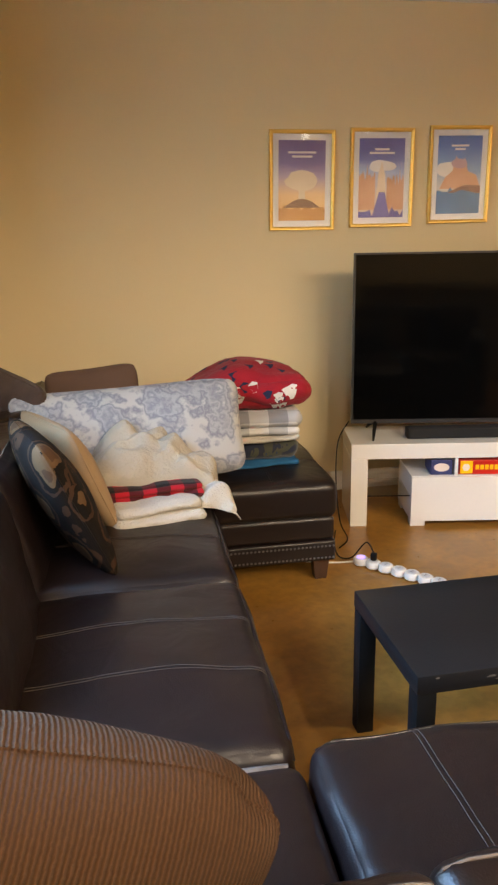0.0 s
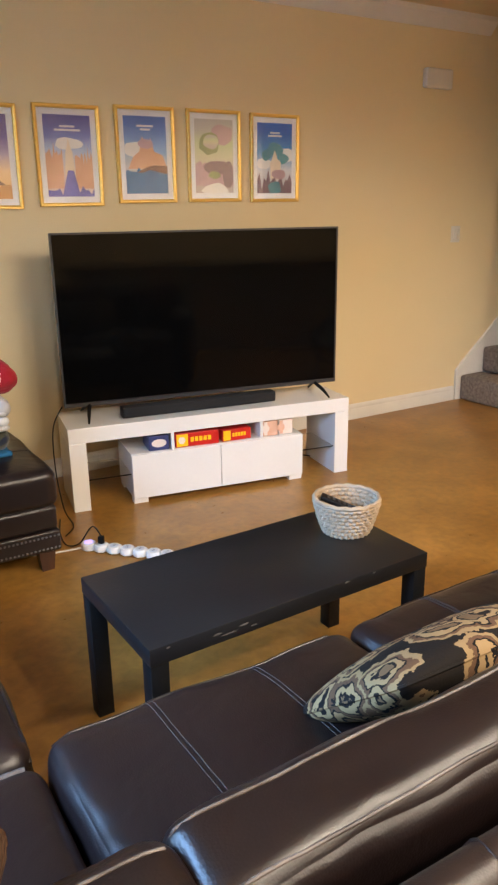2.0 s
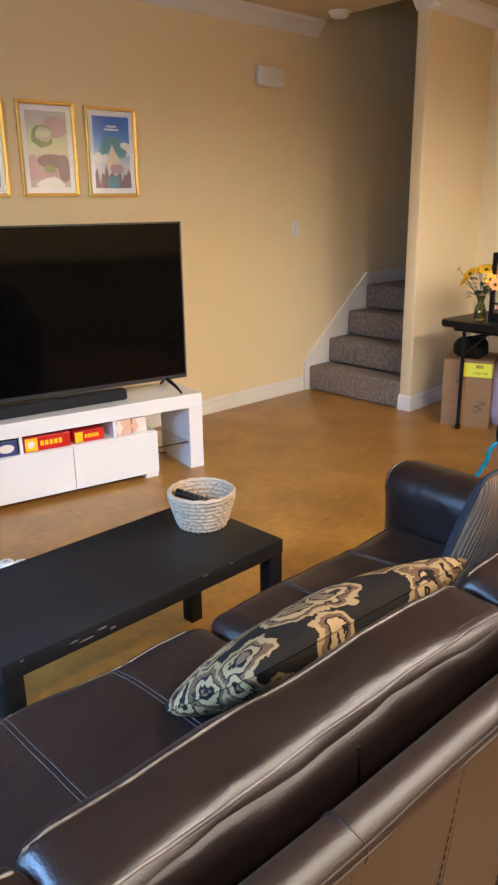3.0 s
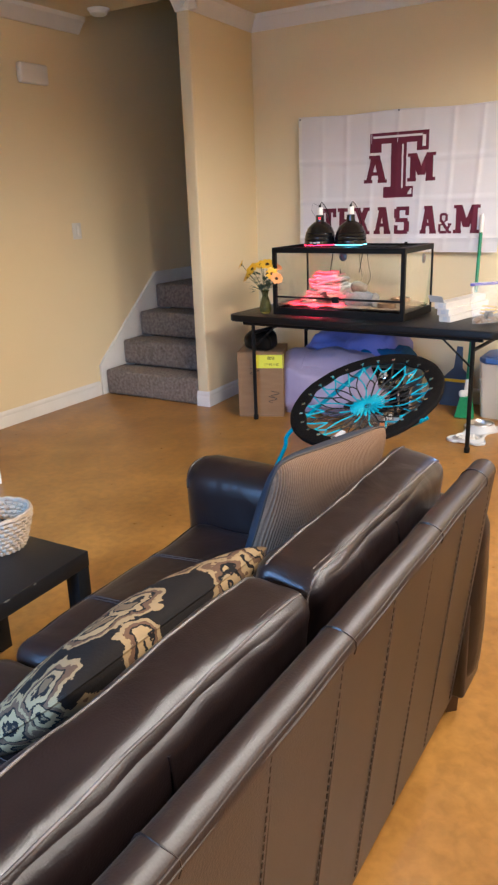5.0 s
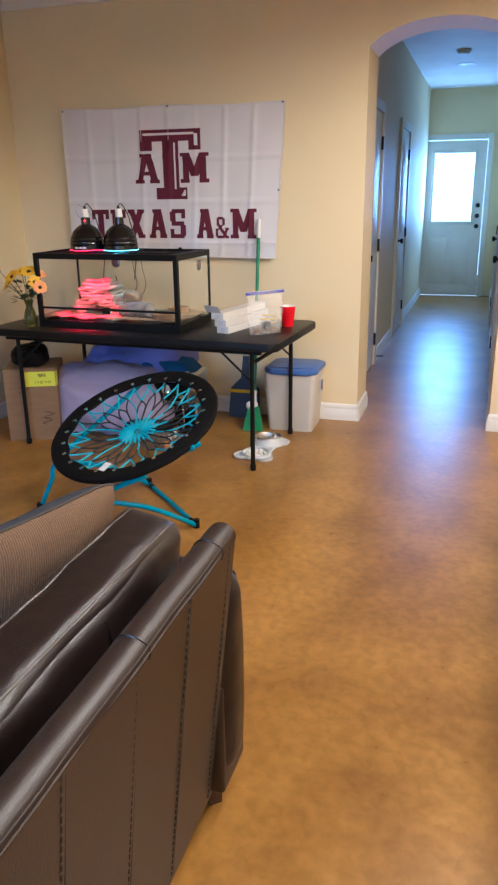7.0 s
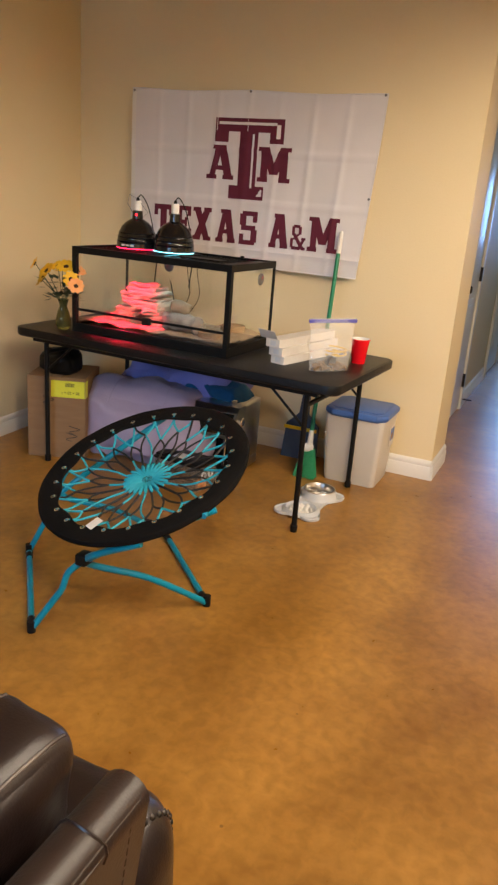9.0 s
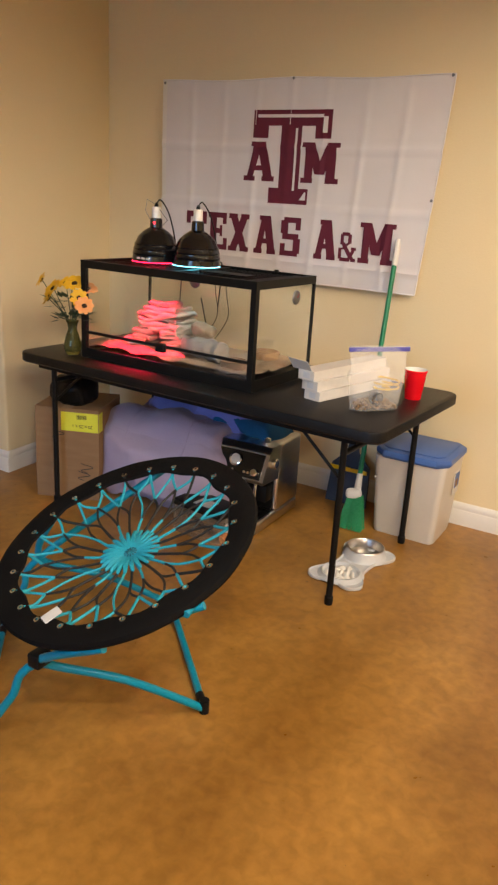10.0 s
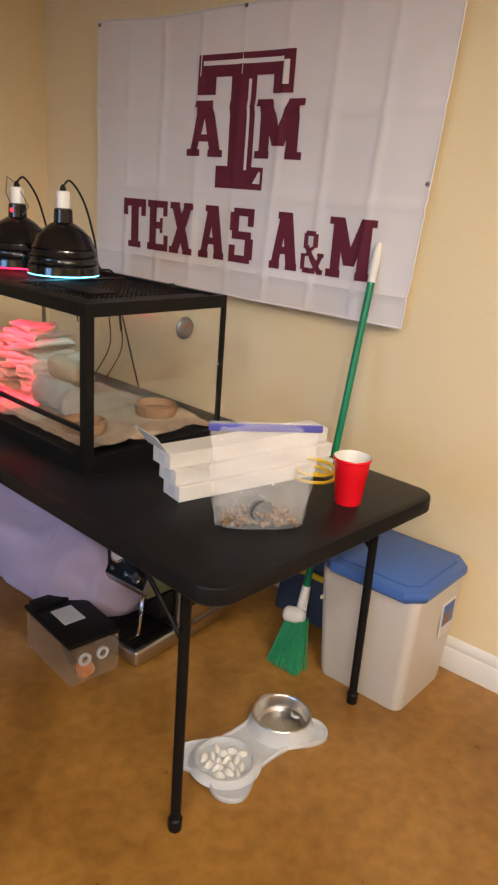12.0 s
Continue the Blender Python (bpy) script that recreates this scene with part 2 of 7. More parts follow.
BLACKCORD = mat("black_bungee_cord", (0.010, 0.010, 0.010), 0.6, fine=500, bump=0.2)
SLEEVE = mat("black_webbing_sleeve", (0.004, 0.0036, 0.0036), 0.75, color2=(0.008, 0.0074, 0.0074), fine=350, bump=0.3, spec=0.1)
STEEL = mat("brushed_steel", (0.55, 0.53, 0.5), 0.28, metal=1.0, color2=(0.62, 0.6, 0.57), scale=5, fine=300, stretch=(1, 1, 12), bump=0.03)
CHROME = mat("chrome", (0.75, 0.75, 0.75), 0.08, metal=1.0, bump=0)
LAVENDER = mat("lavender_beanbag_cloth", (0.37, 0.305, 0.43), 0.85, color2=(0.43, 0.36, 0.48), scale=5, fine=200, bump=0.9, bumpscale=11, sheen=0.3)
# beanbag cloth again, with cool lamp light put into the colour
PERIWINKLE = mat("cool_lit_beanbag_cloth", (0.17, 0.18, 0.50), 0.9, color2=(0.23, 0.24, 0.58), scale=6, fine=200, bump=0.9, bumpscale=10, sheen=0.4)
BLUECLOTH = mat("blue_cloth", (0.01, 0.085, 0.20), 0.85, color2=(0.015, 0.12, 0.27), scale=10, fine=250, bump=0.3)
BINWHITE = mat("off_white_plastic", (0.56, 0.52, 0.46), 0.4, color2=(0.60, 0.56, 0.5), scale=4, bump=0.03)
LIDBLUE = mat("blue_plastic", (0.05, 0.12, 0.36), 0.4, color2=(0.065, 0.145, 0.41), scale=5, bump=0.04)
GREEN = mat("green_plastic", (0.005, 0.17, 0.075), 0.3, bump=0.02)
BRISTLE = mat("green_bristles", (0.03, 0.33, 0.13), 0.6, color2=(0.08, 0.45, 0.22), scale=90, bump=0.2)
DARKBLUE = mat("slate_plastic", (0.03, 0.045, 0.08), 0.45, bump=0.03)
YELLOW = mat("yellow_plastic", (0.70, 0.44, 0.01), 0.4, bump=0.02)
RED = mat("red_cup_plastic", (0.68, 0.005, 0.012), 0.25, bump=0.01)
PAPERWHITE = mat("white_carton", (0.60, 0.57, 0.53), 0.65, bump=0.03)
BOWLGREY = mat("pale_grey_silicone", (0.50, 0.51, 0.53), 0.5, bump=0.03)
WICKER = mat("cream_painted_wicker", (0.33, 0.245, 0.16), 0.75, color2=(0.42, 0.32, 0.22), scale=25, fine=150, bump=0.3)
SAND = mat("terrarium_sand", (0.20, 0.135, 0.08), 0.95, color2=(0.28, 0.20, 0.125), scale=20, fine=250, bump=0.5, bumpscale=90)
ROCK = mat("layered_rock", (0.36, 0.27, 0.2), 0.85, color2=(0.5, 0.4, 0.3), scale=12, fine=80, bump=0.6, stretch=(1, 1, 6))
BARK = mat("grey_driftwood", (0.20, 0.17, 0.145), 0.9, color2=(0.32, 0.28, 0.24), scale=18, fine=120, bump=0.6, stretch=(1, 6, 6))
BROWNDISH = mat("brown_resin_dish", (0.20, 0.11, 0.05), 0.7, scale=20, bump=0.4)
LEAF = mat("dark_green_leaf", (0.02, 0.05, 0.018), 0.5, color2=(0.035, 0.08, 0.03), scale=30, bump=0.1)
PETAL = mat("yellow_petals", (0.80, 0.42, 0.01), 0.6, color2=(0.85, 0.52, 0.03), scale=20, bump=0.1)
PETAL_O = mat("peach_petals", (0.75, 0.28, 0.07), 0.6, color2=(0.8, 0.4, 0.16), scale=20, bump=0.1)
FLOWERHEART = mat("dark_flower_heart", (0.03, 0.014, 0.006), 0.9, bump=0.3)
BLACKGLOSS = mat("black_gloss_enamel", (0.006, 0.006, 0.007), 0.13, bump=0.0, spec=0.7)
CERAMIC = mat("white_ceramic", (0.72, 0.70, 0.66), 0.3, bump=0)
CREAM = mat("cream_fleece_throw", (0.36, 0.31, 0.24), 0.95, color2=(0.42, 0.37, 0.29), scale=8, fine=220, bump=0.6, bumpscale=70, sheen=0.5)
IVORY = mat("ivory_knit_blanket", (0.50, 0.455, 0.39), 0.95, color2=(0.57, 0.53, 0.46), scale=10, fine=250, bump=0.8, bumpscale=110, sheen=0.5)
SLATE = mat("dark_slate_cloth", (0.018, 0.02, 0.028), 0.85, fine=200, bump=0.2)
TAN = mat("tan_microfibre_pillow", (0.28, 0.18, 0.095), 0.9, scale=6, fine=200, bump=0.15, sheen=0.4)
MOCHA = mat("mocha_corduroy", (0.105, 0.06, 0.042), 0.9, scale=8, fine=200, bump=0.3, sheen=0.4)
PLUSH = mat("dark_brown_plush", (0.045, 0.026, 0.018), 0.95, color2=(0.08, 0.047, 0.034), scale=20, fine=250, bump=0.6, sheen=0.5)
NAVY = ramp("navy_print_fleece", [(0.0, (0.008, 0.012, 0.03)), (0.5, (0.05, 0.05, 0.03)), (0.62, (0.01, 0.03, 0.07))], scale=9, distortion=1.5, sheen=0.3)
RIB = ribbed("brown_ribbed_cloth", (0.075, 0.038, 0.020), (0.11, 0.058, 0.031), 52)
RIBTAN = ribbed("tan_ribbed_cloth", (0.19, 0.112, 0.066), (0.25, 0.152, 0.092), 58)
SNAKE = ramp("snakeskin_chenille", [(0.0, (0.075, 0.038, 0.02)), (0.26, (0.11, 0.062, 0.030)), (0.36, (0.009, 0.0065, 0.005)), (0.50, (0.05, 0.026, 0.015)), (0.58, (0.010, 0.007, 0.0055))], kind="cells", scale=8, distortion=0.05, spec=0.1)
BAROQUE = ramp("gold_black_chenille", [(0.0, (0.16, 0.10, 0.05)), (0.17, (0.012, 0.010, 0.009)), (0.24, (0.30, 0.20, 0.095)), (0.36, (0.012, 0.010, 0.009)), (0.41, (0.11, 0.06, 0.032)), (0.50, (0.27, 0.18, 0.085)), (0.60, (0.014, 0.011, 0.009))], kind="cells", scale=8.5, distortion=0.10, detail=4, spec=0.1)
TIEDYE = ramp("grey_tie_dye_cotton", [(0.0, (0.46, 0.455, 0.455)), (0.24, (0.21, 0.22, 0.26)), (0.42, (0.34, 0.345, 0.36)), (0.55, (0.19, 0.20, 0.24)), (0.72, (0.42, 0.41, 0.40))], kind="cells", scale=9, distortion=0.16, interp="LINEAR", detail=8, spec=0.2)
REDFLEECE = mat("red_fleece", (0.27, 0.004, 0.013), 0.95, color2=(0.33, 0.008, 0.02), scale=10, fine=250, bump=0.5, bumpscale=60, sheen=0.4)
REDPLAID = plaid("red_black_check", (0.40, 0.008, 0.02), (0.08, 0.005, 0.008), (0.01, 0.008, 0.008), 0.05)
GREYPLAID = plaid("grey_white_check", (0.62, 0.61, 0.60), (0.40, 0.40, 0.41), (0.22, 0.22, 0.235), 0.085)
GLASS = mat("clear_glass", (0.95, 0.97, 0.96), 0.02, trans=1.0, ior=1.45, bump=0)
VASEGLASS = mat("olive_glass", (0.30, 0.30, 0.10), 0.05, trans=0.9, ior=1.45, bump=0.1)
CLEARPLASTIC = mat("clear_plastic", (0.80, 0.78, 0.75), 0.10, alpha=0.19, ior=1.5, spec=1.0, bump=1.0, bumpscale=34)
ZIPBLUE = mat("violet_blue_zip", (0.07, 0.07, 0.30), 0.35, bump=0.02)
SMOKEDPLASTIC = mat("brownish_clear_plastic", (0.40, 0.31, 0.23), 0.1, alpha=0.15, ior=1.5, spec=0.7, bump=0)
KIBBLE = mat("brown_kibble", (0.15, 0.085, 0.04), 0.8, color2=(0.24, 0.15, 0.08), scale=60, bump=0.3)
DOORGLOW = mat("bright_daylight_sky", (0.8, 0.9, 1.0), 0.5, bump=0, emit=(0.34, 0.62, 1.0), emit_strength=4.5)
BULBGLOW = mat("glowing_lamp_lens", (1, 0.9, 0.75), 0.5, bump=0, emit=(1.0, 0.8, 0.55), emit_strength=12.0)
REDGLOW = mat("red_heat_bulb", (0.9, 0.02, 0.05), 0.4, bump=0, emit=(1.0, 0.01, 0.05), emit_strength=10.0)
CYANGLOW = mat("cool_reptile_bulb", (0.5, 0.9, 1.0), 0.4, bump=0, emit=(0.15, 0.75, 0.95), emit_strength=6.0)
REDLED = mat("red_indicator_glow", (0.9, 0.02, 0.02), 0.4, bump=0, emit=(1.0, 0.02, 0.03), emit_strength=3.0)
PURPLELED = mat("violet_switch_glow", (0.4, 0.3, 1.0), 0.4, bump=0, emit=(0.35, 0.25, 1.0), emit_strength=1.5)
BRONZE = mat("dark_bronze_hardware", (0.03, 0.025, 0.022), 0.4, metal=0.7, bump=0.02)


def floor_material():
    """Acid-stained sealed concrete: amber and brown clouds, small pits and scratches, glossy sealer."""
    m = bpy.data.materials.new("stained_concrete")
    m.use_nodes = True
    nt, b = nodes_of(m)
    co = nt.nodes.new("ShaderNodeTexCoord")
    def noise_tex(scale, detail, dist=0.0):
        n = nt.nodes.new("ShaderNodeTexNoise")
        n.inputs["Scale"].default_value, n.inputs["Detail"].default_value, n.inputs["Distortion"].default_value = scale, detail, dist
        nt.links.new(co.outputs["Object"], n.inputs["Vector"])
        return n
    a, c, d = noise_tex(3.1, 10, 0.4), noise_tex(24, 9, 0.3), noise_tex(45, 3)
    r1 = nt.nodes.new("ShaderNodeValToRGB")
    r1.color_ramp.elements[0].position, r1.color_ramp.elements[0].color = 0.32, (0.245, 0.115, 0.0215, 1)
    r1.color_ramp.elements[1].position, r1.color_ramp.elements[1].color = 0.68, (0.372, 0.188, 0.040, 1)
    nt.links.new(a.outputs["Fac"], r1.inputs[0])
    r2 = nt.nodes.new("ShaderNodeValToRGB")
    r2.color_ramp.elements[0].position, r2.color_ramp.elements[0].color = 0.35, (0.80, 0.77, 0.70, 1)
    r2.color_ramp.elements[1].position, r2.color_ramp.elements[1].color = 0.65, (1.14, 1.12, 1.08, 1)
    nt.links.new(c.outputs["Fac"], r2.inputs[0])
    mx = nt.nodes.new("ShaderNodeMix")
    mx.data_type, mx.blend_type = "RGBA", "MULTIPLY"
    mx.inputs["Factor"].default_value = 0.8
    nt.links.new(r1.outputs[0], mx.inputs["A"])
    nt.links.new(r2.outputs[0], mx.inputs["B"])
    pit = nt.nodes.new("ShaderNodeTexVoronoi")
    pit.inputs["Scale"].default_value = 5.5
    nt.links.new(co.outputs["Object"], pit.inputs["Vector"])
    lt = nt.nodes.new("ShaderNodeMath")
    lt.operation = "LESS_THAN"
    lt.inputs[1].default_value = 0.028
    nt.links.new(pit.outputs["Distance"], lt.inputs[0])
    m2 = nt.nodes.new("ShaderNodeMix")
    m2.data_type = "RGBA"
    m2.inputs["B"].default_value = (0.10, 0.05, 0.018, 1)
    ft = nt.nodes.new("ShaderNodeMath")
    ft.operation = "MULTIPLY"
    ft.inputs[1].default_value = 0.6
    nt.links.new(lt.outputs[0], ft.inputs[0])
    nt.links.new(ft.outputs[0], m2.inputs["Factor"])
    nt.links.new(mx.outputs["Result"], m2.inputs["A"])
    nt.links.new(m2.outputs["Result"], b.inputs["Base Color"])
    rr = nt.nodes.new("ShaderNodeMapRange")
    rr.inputs["To Min"].default_value, rr.inputs["To Max"].default_value = 0.22, 0.42
    nt.links.new(c.outputs["Fac"], rr.inputs["Value"])
    nt.links.new(rr.outputs[0], b.inputs["Roughness"])
    bp = nt.nodes.new("ShaderNodeBump")
    bp.inputs["Strength"].default_value, bp.inputs["Distance"].default_value = 0.12, 0.006
    nt.links.new(c.outputs["Fac"], bp.inputs["Height"])
    nt.links.new(bp.outputs[0], b.inputs["Normal"])
    return m


FLOOR = floor_material()


# ---- building helpers ----
def part(name, bm, material, parent=None, label="", smooth=True):
    """Links a bmesh as one mesh object, under a thing or a part."""
    me = bpy.data.meshes.new(name)
    bm.normal_update()
    bm.to_mesh(me)
    bm.free()
    if smooth:
        me.polygons.foreach_set("use_smooth", [True] * len(me.polygons))
        me.set_sharp_from_angle(angle=radians(38))
    me.materials.append(material)
    ob = new(name, me)
    if parent:
        ob.parent = parent
    if label:
        ob["label"] = label
    return ob


def thing(name, x, y, z, rz, label, category, group="", kind=""):
    ob = new(name)
    ob.matrix_world = pose(x, y, z, 0, 0, rz)
    ob.empty_display_size = 0.1
    return tagged(ob, label, category, group, kind)


def box(bm, x0, x1, y0, y1, z0, z1, m=None, bevel=0.0, seg=2):
    c = bmesh.ops.create_cube(bm, size=1.0)["verts"]
    for v in c:
        v.co = Vector((x0 + (v.co.x + 0.5) * (x1 - x0), y0 + (v.co.y + 0.5) * (y1 - y0), z0 + (v.co.z + 0.5) * (z1 - z0)))
    if bevel:
        edges = list({e for v in c for e in v.link_edges})
        r = bmesh.ops.bevel(bm, geom=edges, offset=bevel, segments=seg, profile=0.5, affect="EDGES", clamp_overlap=True)
        c = list({v for f in r["faces"] for v in f.verts} | {v for v in c if v.is_valid})
    if m is not None:
        bmesh.ops.transform(bm, matrix=m, verts=c)
    return bm


def boxed(*a, **k):
    return box(bmesh.new(), *a, **k)


def tube(bm, pts, r, seg=8, closed=False, caps=True):
    """A round tube along points; r: a radius or one for each point."""
    pts = [Vector(p) for p in pts]
    n = len(pts)
    rs = r if isinstance(r, (list, tuple)) else [r] * n
    rings, side = [], None
    for i, p in enumerate(pts):
        a, b = pts[(i - 1) % n if closed else max(i - 1, 0)], pts[(i + 1) % n if closed else min(i + 1, n - 1)]
        d = (b - a).normalized() if (b - a).length > 1e-9 else Vector((0, 0, 1))
        if side is None:
            side = d.orthogonal().normalized()
        side = (side - d * side.dot(d))
        side = side.normalized() if side.length > 1e-6 else d.orthogonal().normalized()
        up = d.cross(side)
        rings.append([bm.verts.new(p + rs[i] * (math.cos(t) * side + math.sin(t) * up)) for t in (2 * math.pi * k / seg for k in range(seg))])
    for i in range(n if closed else n - 1):
        a, b = rings[i], rings[(i + 1) % n]
        for k in range(seg):
            bm.faces.new((a[k], a[(k + 1) % seg], b[(k + 1) % seg], b[k]))
    if caps and not closed:
        bm.faces.new(list(reversed(rings[0])))
        bm.faces.new(rings[-1])
    return bm


def smooth_path(pts, steps=6, closed=False):
    """Catmull-Rom points through the given ones."""
    pts = [Vector(p) for p in pts]
    n, out = len(pts), []
    for i in range(n if closed else n - 1):
        q = [pts[(i + k) % n] if closed else pts[min(max(i + k, 0), n - 1)] for k in (-1, 0, 1, 2)]
        for s in range(steps):
            t = s / steps
            out.append(0.5 * (2 * q[1] + (q[2] - q[0]) * t + (2 * q[0] - 5 * q[1] + 4 * q[2] - q[3]) * t * t + (3 * q[1] - q[0] - 3 * q[2] + q[3]) * t ** 3))
    return out if closed else out + [pts[-1]]


def lathe(bm, prof, seg=32, c=(0, 0, 0), m=None):
    """Turns a profile of (radius, height) round z."""
    rings = []
    for r, z in prof:
        rings.append([bm.verts.new((c[0] + r * math.cos(2 * math.pi * k / seg), c[1] + r * math.sin(2 * math.pi * k / seg), c[2] + z)) for k in range(seg)] if r > 1e-6 else [bm.verts.new((c[0], c[1], c[2] + z))])
    for a, b in zip(rings, rings[1:]):
        for k in range(seg):
            j = (k + 1) % seg
            if len(a) == 1 and len(b) == 1:
                continue
            if len(a) == 1:
                bm.faces.new((a[0], b[j], b[k]))
            elif len(b) == 1:
                bm.faces.new((a[k], a[j], b[0]))
            else:
                bm.faces.new((a[k], a[j], b[j], b[k]))
    if m is not None:
        bmesh.ops.transform(bm, matrix=m, verts=[v for ring in rings for v in ring])
    return bm


def pad(size, r, puff=(0, 0, 0), wrinkle=0.0, freq=5.0, n=16, seed=0.0, m=None, fine=0.0):
    """A stuffed block: rounded edges, bulging faces, creases. Centred on its origin."""
    bm = bmesh.new()
    h = [s / 2 for s in size]
    grid = [math.sin((2 * i / n - 1) * math.pi / 2) for i in range(n + 1)]
    for ax in range(3):
        i, j = (ax + 1) % 3, (ax + 2) % 3
        for sgn in (-1, 1):
            vs = []
            for a in grid:
                row = []
                for b in grid:
                    p = [0, 0, 0]
                    p[ax], p[i], p[j] = sgn, a, b
                    row.append(bm.verts.new(p))
                vs.append(row)
            for u in range(n):
                for w in range(n):
                    q = (vs[u][w], vs[u + 1][w], vs[u + 1][w + 1], vs[u][w + 1])
                    bm.faces.new(q if sgn > 0 else q[::-1])
    bmesh.ops.remove_doubles(bm, verts=bm.verts, dist=1e-5)
    off = Vector((seed * 3.7, seed * 1.3, seed * 5.1))
    for v in bm.verts:
        u = v.co.copy()
        p = Vector([u[k] * h[k] for k in range(3)])
        inner = Vector([max(-(h[k] - r), min(h[k] - r, p[k])) for k in range(3)])
        d = p - inner
        q = inner + (r * d.normalized() if d.length > 1e-9 else d)
        for k in range(3):
            i, j = (k + 1) % 3, (k + 2) % 3
            q[k] += puff[k] * u[k] * (1 - u[i] ** 2) * (1 - u[j] ** 2)
        if wrinkle:
            q += wrinkle * noise.noise_vector(q * freq + off)
            q += wrinkle * 0.4 * noise.noise_vector(q * freq * 2.7 + off)
        if fine:
            q += fine * noise.noise_vector(q * 22 + off)
        v.co = q
    if m is not None:
        bmesh.ops.transform(bm, matrix=m, verts=bm.verts)
    return bm


def pillow(w, h, t, wrinkle=0.008, n=22, seed=1.0, m=None, pinch=0.05, power=0.45, sag=0.0, corner=0.09):
    """A stuffed square cushion standing in the xz plane, thick along y, with drawn-in sides and pointed corners."""
    bm = bmesh.new()
    off = Vector((seed * 2.1, seed * 4.3, seed))
    sheets = []
    for sgn in (-1, 1):
        vs = []
        for i in range(n + 1):
            row = []
            u = math.sin((2 * i / n - 1) * math.pi / 2)
            for j in range(n + 1):
                v = math.sin((2 * j / n - 1) * math.pi / 2)
                x = w / 2 * u * (1 - pinch * (1 - v * v)) * (1 - corner * u * u * v ** 6)
                z = h / 2 * v * (1 - pinch * (1 - u * u)) * (1 - corner * v * v * u ** 6) - sag * (1 - u * u) * (v + 1) / 2
                e = max(0.0, (1 - u * u) * (1 - v * v))
                y = sgn * t / 2 * e ** power
                p = Vector((x, y, z))
                p += wrinkle * (0.3 + e) * noise.noise_vector(Vector((x, sgn * 0.3, z)) * 7 + off) * (1 if e > 1e-6 else 0)
                row.append(bm.verts.new(p))
            vs.append(row)
        for i in range(n):
            for j in range(n):
                q = (vs[i][j], vs[i + 1][j], vs[i + 1][j + 1], vs[i][j + 1])
                bm.faces.new(q if sgn < 0 else q[::-1])
        sheets.append(vs)
    bmesh.ops.remove_doubles(bm, verts=bm.verts, dist=1e-5)
    if m is not None:
        bmesh.ops.transform(bm, matrix=m, verts=bm.verts)
    return bm


def pillow_rim(w, h, pinch=0.05, sag=0.0, n=20, corner=0.09):
    """The seam round a pillow()."""
    out = []
    for side in range(4):
        for i in range(n):
            s = math.sin((2 * i / n - 1) * math.pi / 2)
            u, v = ((s, -1), (1, s), (-s, 1), (-1, -s))[side]
            out.append((w / 2 * u * (1 - pinch * (1 - v * v)) * (1 - corner * u * u * v ** 6), 0, h / 2 * v * (1 - pinch * (1 - u * u)) * (1 - corner * v * v * u ** 6) - sag * (1 - u * u) * (v + 1) / 2))
    return out


from mathutils.bvhtree import BVHTree


def drape(bm, pts, way=(0, 0, -1), lift=0.002, back=0.6):
    """Lays points onto a bmesh along a direction."""
    tree, d, out = BVHTree.FromBMesh(bm), Vector(way).normalized(), []
    for p in pts:
        hit = tree.ray_cast(Vector(p) - d * back, d)
        if hit[0] is not None:
            out.append(hit[0] + hit[1] * lift)
    return out


def line(a, b, n=16):
    a, b = Vector(a), Vector(b)
    return [a.lerp(b, i / n) for i in range(n + 1)]


def extrude_profile(bm, prof, a, b, up=(0, 0, 1)):
    """Sweeps a profile of (out, height) from a to b; out is to the left of the way."""
    a, b, up = Vector(a), Vector(b), Vector(up)
    left = up.cross((b - a).normalized())
    ends = [[bm.verts.new(p + left * o + up * z) for o, z in prof] for p in (a, b)]
    n = len(prof)
    for k in range(n):
        bm.faces.new((ends[0][k], ends[1][k], ends[1][(k + 1) % n], ends[0][(k + 1) % n]))
    bm.faces.new(ends[0])
    bm.faces.new(list(reversed(ends[1])))
    bmesh.ops.recalc_face_normals(bm, faces=bm.faces)
    return bm


def poly(bm, pts, depth=0.0, axis=(0, -1, 0), m=None):
    """A flat shape from (x, z) corners, with a thickness towards axis."""
    vs = [bm.verts.new((x, 0, z)) for x, z in pts]
    f = bm.faces.new(vs)
    made = list(vs)
    if depth:
        r = bmesh.ops.extrude_face_region(bm, geom=[f])
        top = [g for g in r["geom"] if isinstance(g, bmesh.types.BMVert)]
        bmesh.ops.translate(bm, verts=top, vec=Vector(axis) * depth)
        made += top
    if m is not None:
        bmesh.ops.transform(bm, matrix=m, verts=made)
    return bm


def structure(name, bm, material, label="", smooth=False):
    return tagged(part(name, bm, material, None, "", smooth), label, "", "", "structure")


# ---- the room ----
NORTH, EAST, WEST, SOUTH = 3.945, 5.31, -0.95, -5.0
PART_S, PART_C, PART_N, PART_X = 2.935, 2.985, 3.03, 4.46
STAIR_X = 4.52   # edge of the ceiling over the stairs
HALL_L, HALL_R, HALL_END = 0.72, -0.285, 11.85
JAMB_L, JAMB_R, WALL_T = 0.572, -0.27, 0.38

